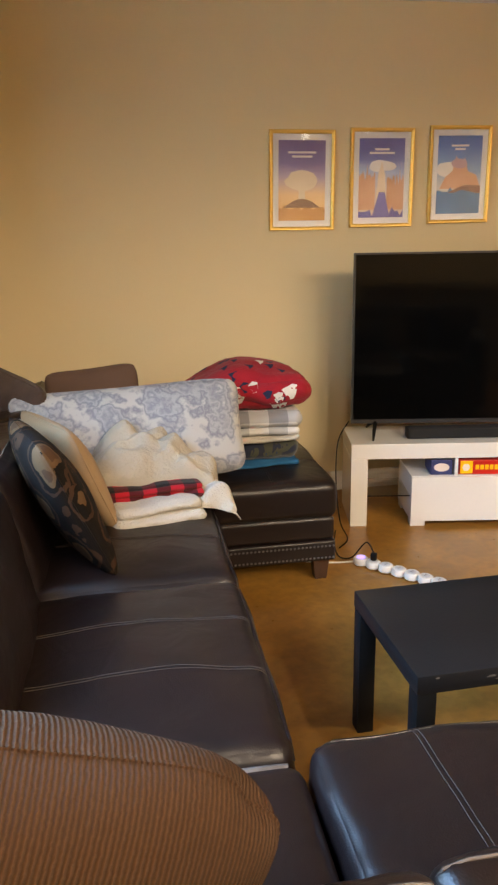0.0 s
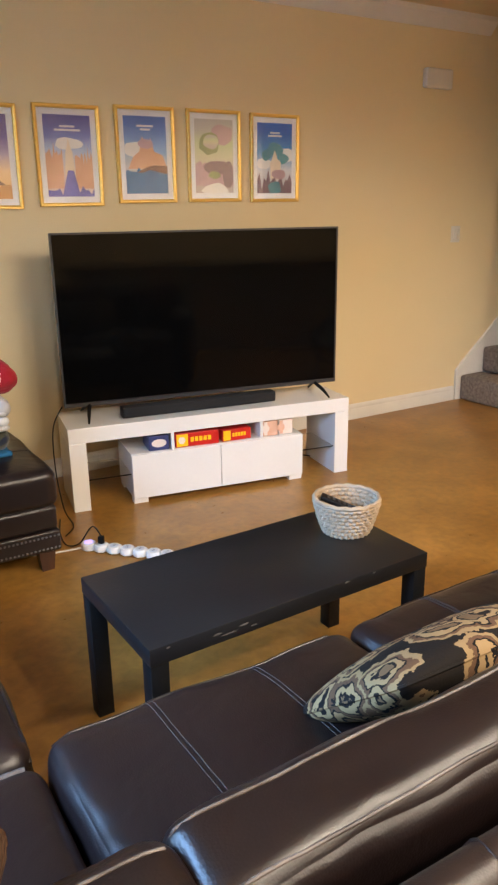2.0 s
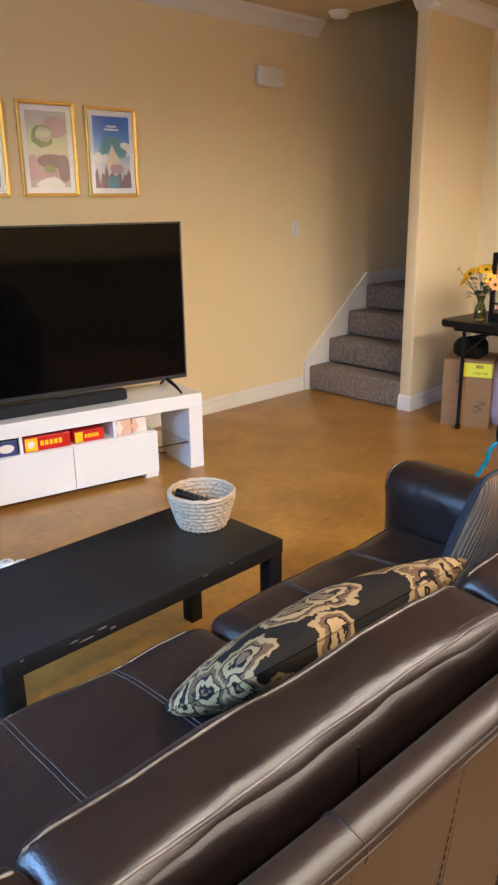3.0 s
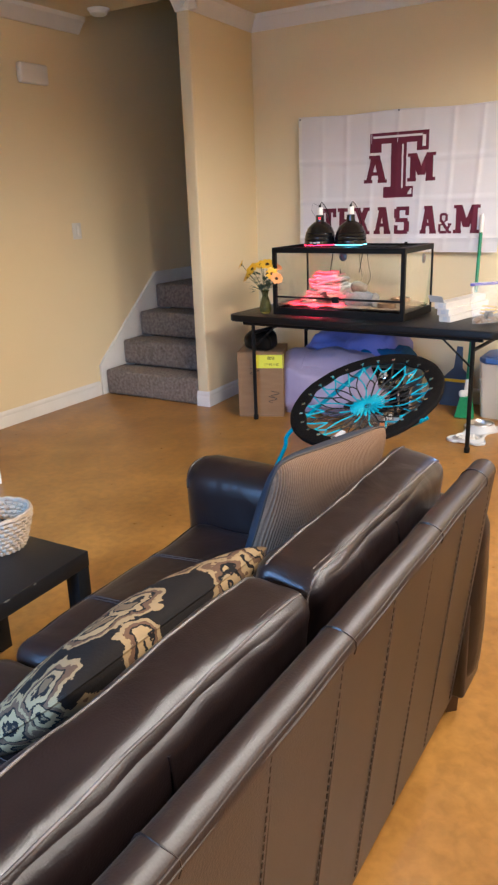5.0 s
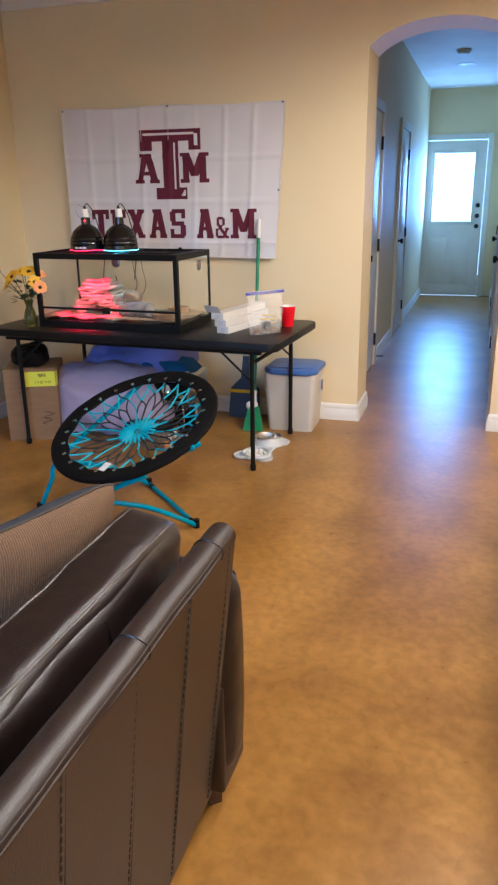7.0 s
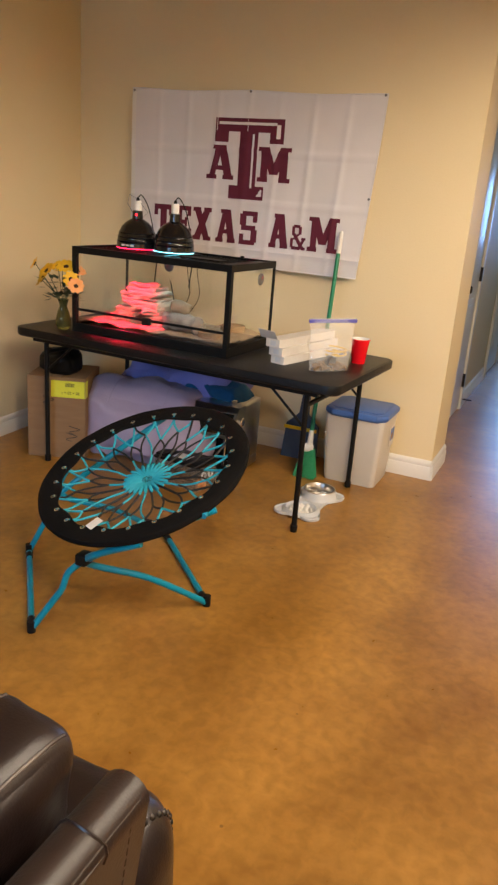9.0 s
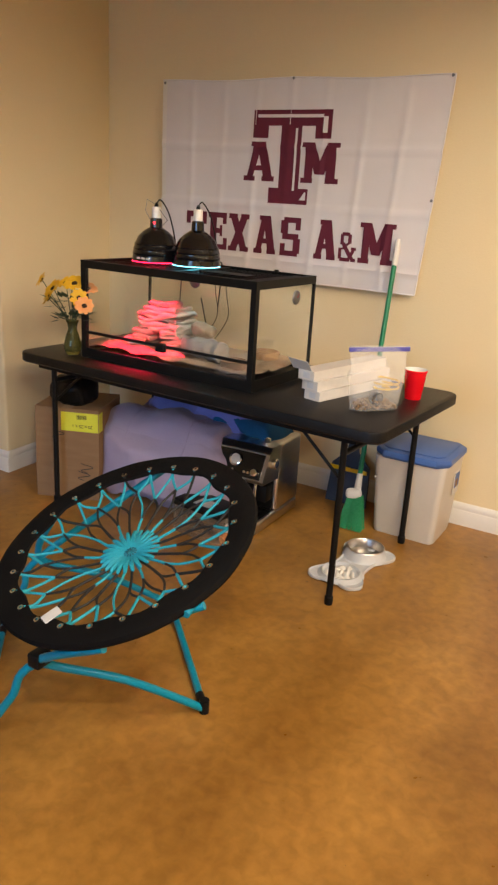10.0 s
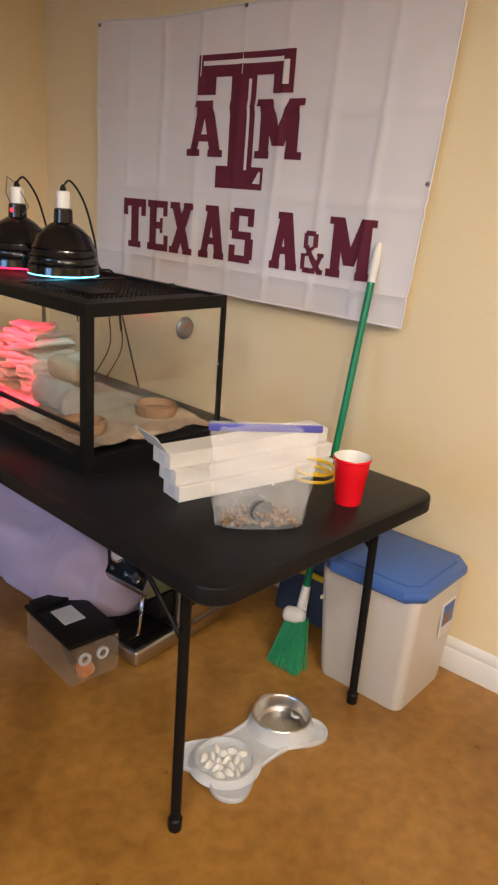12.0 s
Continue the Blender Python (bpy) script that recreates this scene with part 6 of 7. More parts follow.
# ---- terrarium ----
def terrarium():
    te = thing("terrarium", 4.318, 1.408, TZ, -2.6, "glass reptile terrarium with black frame, sand and a red-lit rock hide", "terrarium")
    W, D, H = 0.455, 0.905, 0.422   # x depth, y length
    b = 0.018
    fr = bmesh.new()
    for z0, z1 in ((0, 0.045), (H - 0.032, H)):
        box(fr, 0, b, 0, D, z0, z1)
        box(fr, W - b, W, 0, D, z0, z1)
        box(fr, b, W - b, 0, b, z0, z1)
        box(fr, b, W - b, D - b, D, z0, z1)
    part("frame", fr, BLACK, te, smooth=False)
    for x, y, w in ((0, 0, 0.024), (0, D - 0.024, 0.024), (W - 0.012, 0, 0.012), (W - 0.012, D - 0.012, 0.012)):
        part("corner_post", boxed(x, x + w, y, y + w, 0.045, H - 0.032), BLACK, te, smooth=False)
    part("front_bar", boxed(0.004, 0.014, 0.024, D - 0.024, 0.108, 0.120), BLACK, te, smooth=False)
    part("latch", boxed(-0.012, 0.008, D * 0.47, D * 0.47 + 0.045, 0.092, 0.128, bevel=0.004), BLACK, te)
    part("bottom_tray", boxed(b, W - b, b, D - b, 0.002, 0.03), BLACK, te, smooth=False)
    for nm, bx in (("front_glass", (0.007, 0.010, 0.024, D - 0.024)), ("back_glass", (W - 0.009, W - 0.006, 0.012, D - 0.012)), ("side_glass", (0.024, W - 0.012, 0.006, 0.009)), ("side_glass", (0.024, W - 0.012, D - 0.009, D - 0.006))):
        g = part(nm, boxed(*bx, 0.045, H - 0.032), GLASS, te, smooth=False)
        g.visible_shadow = False
    tops = bmesh.new()
    box(tops, b, W - b, D * 0.46, D * 0.50, H - 0.02, H - 0.006)
    box(tops, b, W - b, 0.0 + b, 0.09, H - 0.02, H - 0.006)
    box(tops, b, 0.07, 0.09, D - b, H - 0.02, H - 0.006)
    part("lid_frame", tops, BLACK, te, smooth=False)
    mesh = bmesh.new()
    for i in range(24):
        x = 0.075 + i * 0.0158
        box(mesh, x, x + 0.0035, 0.09, D - b, H - 0.014, H - 0.012)
    for i in range(44):
        y = 0.095 + i * 0.0185
        box(mesh, 0.07, W - b, y, y + 0.0035, H - 0.012, H - 0.010)
    tagged(part("screen_lid", mesh, BLACK, te, "black metal mesh", False), kind="stuff")
    part("lid_vent", boxed(0.10, 0.18, 0.12, 0.34, H - 0.002, H + 0.003, bevel=0.001), BLACK, te, smooth=False)
    for x, y in ((0.06, 0.30), (W - 0.06, 0.16)):
        part("lid_knob", lathe(bmesh.new(), [(0.008, 0), (0.011, 0.005), (0.009, 0.012), (0, 0.013)], 14, (x, y, H)), BLACK, te)
    sa = bmesh.new()
    nx, ny = 26, 48
    vs = [[sa.verts.new((b + (W - 2 * b) * i / nx, b + (D - 2 * b) * j / ny, 0.062 + 0.016 * noise.noise(Vector((i * 0.22, j * 0.2, 5))) + 0.006 * noise.noise(Vector((i * 0.7, j * 0.7, 1))))) for j in range(ny + 1)] for i in range(nx + 1)]
    for i in range(nx):
        for j in range(ny):
            sa.faces.new((vs[i][j], vs[i + 1][j], vs[i + 1][j + 1], vs[i][j + 1]))
    part("sand_bed", sa, SAND, te, "brownish rippled sand")
    rock = part("rock_hide", bmesh.new(), ROCK, te, "stacked layered rock cave")
    for k in range(12):
        z = 0.07 + k * 0.0158
        s = math.sqrt(1 - (k / 12.6) ** 2.2)
        for side in ((-1, 1) if k < 5 else (0,)):
            cy = 0.62 + side * (0.105 - 0.008 * k)
            wy = 0.10 if side else 0.22 * s + 0.03
            bm = pad((0.17 * s + 0.02, wy, 0.018), 0.007, (0, 0, 0), 0.016, 14, 12, 50 + k + side)
            moved(bm, 0.25 + 0.015 * noise.noise(Vector((k, 0, 0))), cy + 0.05 * noise.noise(Vector((k * 1.7, side, 7))), z, 0, 0, 20 * noise.noise(Vector((k, side, 3))))
            part("rock_slab", bm, ROCK, rock)
    dr = bmesh.new()
    tube(dr, smooth_path([(0.14, 0.24, 0.10), (0.15, 0.33, 0.105), (0.16, 0.44, 0.10)], 8), [0.042 + 0.004 * math.sin(i * 1.3) for i in range(17)], 12)
    for v in dr.verts:
        v.co += 0.007 * noise.noise_vector(v.co * 30)
    part("driftwood_log", dr, BARK, te, "grey hollow log")
    st = pad((0.075, 0.11, 0.06), 0.025, (0, 0, 0.01), 0.014, 14, 12, 77.0)
    part("pale_stone", moved(st, 0.20, 0.385, 0.165, 12, 0, 20), SAND, te)
    for x, y, r in ((0.10, 0.15, 0.055), (0.36, 0.17, 0.06)):
        part("resin_dish", moved(lathe(bmesh.new(), [(0, 0.012), (r * 0.8, 0.012), (r * 0.92, 0.032), (r * 1.05, 0.03), (r * 1.0, 0.0), (0, 0.0)], 14), x, y, 0.062), BROWNDISH, te)
    for x, y, z, ry in ((W - 0.015, 0.62, 0.335, -90), (W * 0.69, 0.012, 0.342, 0)):
        g = lathe(bmesh.new(), [(0, 0.008), (0.024, 0.008), (0.028, 0.005), (0.03, 0)], 24, m=Matrix.Translation((x, y, z)) @ (Matrix.Rotation(radians(-90), 4, "Y") if ry else Matrix.Rotation(radians(90), 4, "X")))
        gauge = part("dial_gauge", g, GREYMETAL, te, "round dial thermometer")
        nd = tube(bmesh.new(), [(x - 0.0095, y, z), (x - 0.0095, y + 0.012, z + 0.014)] if ry else [(x, y - 0.0095, z), (x + 0.012, y - 0.0095, z + 0.014)], 0.001, 4)
        part("needle", nd, RED, gauge)
    part("spray_bottle", moved(lathe(bmesh.new(), [(0, 0), (0.022, 0), (0.022, 0.07), (0.016, 0.09), (0.016, 0.11), (0, 0.11)], 16), W - 0.06, 0.80, 0.06), DARKBLUE, te)
    for y0 in (0.50, 0.44):
        part("probe_wire", tube(bmesh.new(), smooth_path([(W - 0.03, y0, H - 0.03), (W - 0.03, y0 - 0.01, 0.3), (W - 0.04, y0 - 0.03, 0.2), (W - 0.06, y0 + 0.02, 0.1)], 8), 0.0018, 5), BLACK, te)


terrarium()


def dome_lamp(x, y, label, glow, led):
    d = thing("heat_lamp", x, y, TZ + 0.428, 0, label, "heat lamp", "dome lamps on the terrarium")
    prof = [(0.0805, 0.0), (0.0825, 0.004), (0.081, 0.02), (0.080, 0.03), (0.0815, 0.034), (0.079, 0.04), (0.078, 0.05), (0.0795, 0.054), (0.076, 0.06), (0.074, 0.07), (0.0755, 0.074), (0.071, 0.08), (0.062, 0.105), (0.048, 0.126), (0.034, 0.138), (0.026, 0.143), (0.0255, 0.178), (0.02, 0.182), (0, 0.182)]
    prof = [(r * (1.24 if z < 0.11 else 1.24 - 0.24 * (z - 0.11) / 0.04 if z < 0.15 else 1.0), z) for r, z in prof]
    part("dome", lathe(bmesh.new(), prof + [(0.0, 0.178), (0.03, 0.13), (0.07, 0.1), (0.095, 0.02), (0.0975, 0.0)], 40), BLACKGLOSS, d, "glossy black ribbed dome")
    part("socket", lathe(bmesh.new(), [(0, 0.18), (0.0195, 0.181), (0.0195, 0.222), (0.016, 0.228), (0, 0.228)], 24), CERAMIC, d, "white ceramic socket")
    part("cord_grip", lathe(bmesh.new(), [(0.009, 0.227), (0.009, 0.235), (0.004, 0.245), (0, 0.245)], 14), BLACK, d)
    part("bulb", lathe(bmesh.new(), [(0, 0.006), (0.03, 0.008), (0.05, 0.018), (0.05, 0.04), (0.03, 0.07), (0.014, 0.09), (0, 0.09)], 24), glow, d, "lit bulb")
    # emissive ring in place of bulb light spilling under the dome's edge
    part("rim_glow", lathe(bmesh.new(), [(0.0975, -0.001), (0.101, -0.001), (0.101, 0.003), (0.0975, 0.003)], 40), glow, d)
    if led:
        part("indicator", lathe(bmesh.new(), [(0, 0.004), (0.005, 0.003), (0.007, 0)], 12, m=Matrix.Translation((-0.024, -0.008, 0.162)) @ Matrix.Rotation(radians(-90), 4, "Y")), REDLED, d)
        part("hanger_wire", tube(bmesh.new(), [(0.0, 0.026, 0.165), (0.0, 0.06, 0.21), (0.0, 0.05, 0.255), (0.0, 0.0, 0.235), (0, -0.06, 0.175), (0, -0.03, 0.15)], 0.0016, 5), GREYMETAL, d)
    part("cord", tube(bmesh.new(), smooth_path([(0, 0, 0.24), (0.02, -0.008, 0.255), (0.05, -0.03, 0.2), (0.075, -0.045, 0.1), (0.09, -0.05, 0.02), (0.17, -0.02, -0.01), (0.26, 0.05, -0.2)], 8), 0.003, 6), BLACK, d)
    for k in range(3 if led else 0):
        part("printed_bar", boxed(-0.1015, -0.0985, -0.045 + k * 0.025, -0.027 + k * 0.025, 0.012, 0.02), PAPERWHITE, d, smooth=False)


dome_lamp(4.575, 2.075, "black dome heat lamp with a red bulb on the terrarium lid", REDGLOW, True)
dome_lamp(4.59, 1.868, "black dome lamp with a cool white bulb on the terrarium lid", CYANGLOW, False)
lamp("red_heat_spot", "SPOT", pose(4.515, 2.03, TZ + 0.402), 480.0, (1.0, 0.010, 0.055), radius=0.04, cone=radians(68))
lamp("cool_spot", "SPOT", pose(4.585, 1.80, TZ + 0.402), 2.5, (0.45, 0.9, 1.0), radius=0.03, cone=radians(86))


# ---- on the table ----
def vase():
    v = thing("flower_vase", 4.372, 2.378, TZ, 0, "small olive glass vase of yellow and peach artificial flowers", "vase")
    part("glass_body", lathe(bmesh.new(), [(0, 0.004), (0.028, 0.0), (0.038, 0.02), (0.04, 0.045), (0.03, 0.085), (0.019, 0.115), (0.024, 0.14), (0.03, 0.152), (0.0275, 0.152), (0.021, 0.14), (0.016, 0.115), (0.027, 0.085), (0.036, 0.045), (0.034, 0.02), (0, 0.01)], 28), VASEGLASS, v)
    rnd = random.Random(5)
    heads = [(-0.02, 0.165, 0.30, 0.028, PETAL), (-0.03, 0.11, 0.225, 0.032, PETAL), (-0.05, 0.06, 0.275, 0.036, PETAL), (-0.02, 0.015, 0.30, 0.03, PETAL), (-0.01, -0.03, 0.30, 0.036, PETAL), (0.03, -0.07, 0.28, 0.034, PETAL_O), (-0.03, -0.075, 0.25, 0.03, PETAL), (0.03, 0.03, 0.28, 0.03, PETAL), (-0.05, 0.085, 0.245, 0.026, PETAL), (-0.04, -0.115, 0.22, 0.032, PETAL_O)]
    for x, y, z, r, material in ((a, b * 0.95, c * 1.04, d * 1.32, e) for a, b, c, d, e in heads):
        stem = tube(bmesh.new(), smooth_path([(0.0, 0.0, 0.03), (x * 0.2, y * 0.2, 0.15), (x, y, z)], 5), 0.0018, 5)
        part("stem", stem, LEAF, v)
        aim = Vector((x - 0.05, y * 0.8, 0.06 + rnd.uniform(-0.03, 0.05))).normalized().to_track_quat("Z", "Y").to_matrix().to_4x4()
        bm = bmesh.new()
        n = 9
        for k in range(n):
            a = 2 * math.pi * k / n
            ring = []
            for t, w in ((0.12, 0.1), (0.4, 0.26), (0.75, 0.30), (1.0, 0.12)):
                for sgn in (-1, 1):
                    ring.append(bm.verts.new((r * (t * math.cos(a) - sgn * w * math.sin(a)), r * (t * math.sin(a) + sgn * w * math.cos(a)), r * 0.28 * math.sin(t * 2.2) + 0.003 * (k % 2))))
            for i in range(3):
                bm.faces.new((ring[2 * i], ring[2 * i + 1], ring[2 * i + 3], ring[2 * i + 2]))
        bmesh.ops.transform(bm, matrix=Matrix.Translation((x, y, z)) @ aim, verts=bm.verts)
        fl = part("blossom", bm, material, v)
        hb = lathe(bmesh.new(), [(r * 0.3, 0.002), (r * 0.28, r * 0.2), (0, r * 0.28)], 12, m=Matrix.Translation((x, y, z)) @ aim)
        part("flower_heart", hb, FLOWERHEART, fl)
    lf = bmesh.new()
    for k in range(70):
        a, t = rnd.uniform(0, 6.28), rnd.uniform(0.02, 0.10)
        base = Vector((t * math.cos(a) * 0.6, t * math.sin(a), rnd.uniform(0.15, 0.25)))
        d = Vector((math.cos(a), math.sin(a), rnd.uniform(-0.3, 0.6))).normalized()
        s = d.cross(Vector((0, 0, 1))).normalized()
        L, w = rnd.uniform(0.04, 0.075), rnd.uniform(0.010, 0.018)
        q = [base, base + d * L * 0.4 + s * w, base + d * L, base + d * L * 0.4 - s * w]
        lf.faces.new([lf.verts.new(p) for p in q])
    tagged(part("foliage", lf, LEAF, v, smooth=False), kind="stuff")


vase()


def cartons():
    rnd = random.Random(2)
    for k, (x, y, z, rz, l, op) in enumerate(((4.384, 1.148, 0.0, -14, 0.47, 0), (4.38, 1.158, 0.038, -13, 0.48, 0), (4.374, 1.173, 0.076, -12, 0.49, 1))):
        c = thing("white_carton", x, y, TZ + z + 0.0005, rz, "long slim white bulb carton" + (", flap open" if op else ", closed") + ", stacked on the table", "carton", "stacked white cartons")
        part("carton_body", boxed(0, l, 0, 0.075, 0.0, 0.037, bevel=0.0012), PAPERWHITE, c, smooth=False)
        part("label_bars", boxed(-0.0006, 0, 0.02, 0.05, 0.008, 0.030), BOWLGREY, c, smooth=False)
        if op:
            fl = poly(bmesh.new(), [(0, 0), (0.09, 0.0), (0.09, 0.055), (0.0, 0.05)], 0.0015, (0, -1, 0))
            bmesh.ops.transform(fl, matrix=pose(0.0, 0.012, 0.037, -38, 0, 90), verts=fl.verts)
            part("flap", fl, PAPERWHITE, c, smooth=False)


cartons()


def zip_bag():
    z = thing("zip_bag", 4.437, 0.952, TZ + 0.001, -41, "clear zip bag half filled with brown pellets, violet seal", "plastic bag")
    bm = bmesh.new()
    nu, nv = 26, 22
    sheets = []
    for sgn in (-1, 1):
        vs = []
        for i in range(nu + 1):
            row = []
            for j in range(nv + 1):
                u, v = 2 * i / nu - 1, j / nv
                w = 0.098 + 0.022 * v
                th = 0.034 * (1 - u ** 4) * max(0.0, (1 - v)) ** 0.55 * (0.75 + 0.25 * math.sin(v * 7)) + 0.0015
                p = Vector((u * w, sgn * th, 0.235 * v))
                p += (0.015 * (1 - (1 - v) ** 4) * (1 - v ** 8)) * noise.noise_vector(Vector((u * 3, sgn, v * 5)))
                row.append(bm.verts.new(p))
            vs.append(row)
        for i in range(nu):
            for j in range(nv):
                q = (vs[i][j], vs[i + 1][j], vs[i + 1][j + 1], vs[i][j + 1])
                bm.faces.new(q if sgn < 0 else q[::-1])
    b = part("bag_film", bm, CLEARPLASTIC, z)
    b.visible_shadow = False
    part("zip_seal", boxed(-0.122, 0.122, -0.004, 0.004, 0.214, 0.230, bevel=0.002), ZIPBLUE, z, "violet zip strip")
    rnd = random.Random(9)
    kb = bmesh.new()
    for k in range(260):
        x, y = rnd.uniform(-0.082, 0.082), rnd.uniform(-0.024, 0.024)
        h = 0.030 * (1 - (x / 0.09) ** 4) * rnd.uniform(0.05, 1.0)
        bmesh.ops.create_icosphere(kb, subdivisions=1, radius=rnd.uniform(0.0045, 0.0065), matrix=Matrix.Translation((x, y, 0.006 + h)))
    tagged(part("pellets", kb, KIBBLE, z), kind="stuff")
    part("scoop", moved(lathe(bmesh.new(), [(0, 0), (0.022, 0.002), (0.026, 0.03), (0.024, 0.03), (0.02, 0.004), (0, 0.002)], 20), -0.01, 0.0, 0.05, 100, 0, 20), GREYMETAL, z)


zip_bag()


def red_cup():
    c = thing("party_cup", 4.70, 0.893, TZ + 0.0005, 0, "red plastic party cup with a white inside", "cup")
    prof = [(0, 0.0), (0.031, 0.0), (0.0325, 0.006), (0.0345, 0.03), (0.0355, 0.032), (0.0385, 0.07), (0.0397, 0.072), (0.043, 0.108), (0.0455, 0.110), (0.0462, 0.114), (0.0445, 0.117)]
    part("cup_wall", lathe(bmesh.new(), prof, 36), RED, c)
    part("inner_wall", lathe(bmesh.new(), [(0.0445, 0.117), (0.042, 0.112), (0.030, 0.004), (0, 0.003)], 36), TRIM, c, "white inside")


red_cup()
st = thing("cable_tie_strap", 4.74, 1.02, TZ, 0, "coiled yellow strap lying on the table", "strap")
part("coil", tube(bmesh.new(), [(0.045 * math.cos(i * 0.35) * (1 + 0.06 * math.sin(i)), 0.05 * math.sin(i * 0.35), 0.006 + 0.0011 * i) for i in range(40)], 0.0045, 6), YELLOW, st)


# ---- under and beside the table ----
def cardboard_box():
    c = thing("cardboard_box", 4.45, 2.297, 0, 23, "tall brown cardboard box with a yellow size label, under the table", "cardboard box")
    W, D, H = 0.33, 0.315, 0.455
    part("box_body", boxed(0, W, 0, D, 0, H, bevel=0.003), CARDBOARD, c)
    part("tape", boxed(-0.001, W * 0.8, D / 2 - 0.025, D / 2 + 0.025, H, H + 0.0008), TAN, c, smooth=False)
    lab = part("size_label", boxed(-0.0012, 0, 0.004, 0.185, 0.345, 0.437), LABELYELLOW, c, "yellow paper label", False)
    part("size_label", boxed(-0.0012, 0.05, -0.0012, 0.0, 0.345, 0.437), LABELYELLOW, c, "yellow paper label", False)
    cu = bpy.data.curves.new("size_text", "FONT")
    cu.body, cu.size, cu.extrude = "20 x 25 x 1", 0.022, 0.0002
    tx = new("printed_text", cu)
    tx.data.materials.append(INK)
    tx.parent = lab
    tx.matrix_local = Matrix(((0, 0, -1, -0.0018), (1, 0, 0, 0.03), (0, -1, 0, 0.378), (0, 0, 0, 1)))
    br = bmesh.new()
    for k in range(12):
        box(br, -0.0018, -0.0012, 0.06 + k * 0.004, 0.0615 + k * 0.004 + 0.001 * (k % 2), 0.405, 0.425)
    part("printed_bars", br, INK, lab, smooth=False)
    for z, y in ((0.14, 0.06), (0.10, 0.075), (0.3, 0.2)):
        s = tube(bmesh.new(), smooth_path([(-0.0008, y + 0.03 * math.sin(i * 1.1), z + 0.011 * i * 0.6) for i in range(8)], 3), 0.0018, 4)
        part("printed_squiggle", s, INK, c)
    bg = thing("black_bag", 4.50, 2.50, 0.456, 0, "crumpled black bag on the cardboard box", "bag")
    part("bag_body", moved(pad((0.16, 0.2, 0.12), 0.045, (0.01, 0.01, 0.02), 0.02, 8, 14, 88.0), 0, 0, 0.058), BLACK, bg)


cardboard_box()


def beanbag():
    b = thing("beanbag", 4.86, 2.0, 0, 0, "lavender beanbag slumped under the table", "beanbag")
    bm = pad((0.72, 0.80, 0.42), 0.18, (0.02, 0.03, 0.05), 0.05, 4.2, 34, 91.0, fine=0.006)
    for v in bm.verts:
        if v.co.z < -0.14:
            v.co.z = -0.14 - 0.25 * (v.co.z + 0.14) * -1 if v.co.z < -0.2 else v.co.z
    moved(bm, 0, 0.06, 0.20)
    for v in bm.verts:
        v.co.z = max(v.co.z, 0.002)
    seams = [drape(bm, line((-0.34, y, 0.3), (0.3, y + 0.03, 0.3), 24), (0, 0, -1), 0.001, 0.4) for y in (-0.12, 0.2)]
    bag = part("cover", bm, LAVENDER, b)
    for path in seams:
        part("seam", tube(bmesh.new(), path, 0.0035, 5), LAVENDER, bag)
    # upper part of the same beanbag; its bluer colour is painted lamp light
    th = thing("beanbag_back", 5.0, 2.02, 0.33, 0, "raised back of the beanbag, coloured periwinkle for the cool lamp's light", "blanket")
    f = pad((0.48, 0.70, 0.24), 0.10, (0.02, 0.04, 0.04), 0.06, 4.5, 28, 95.0, fine=0.006)
    moved(f, 0.02, 0.0, 0.06, -10, 6, 0)
    part("cloth", f, PERIWINKLE, th)


beanbag()


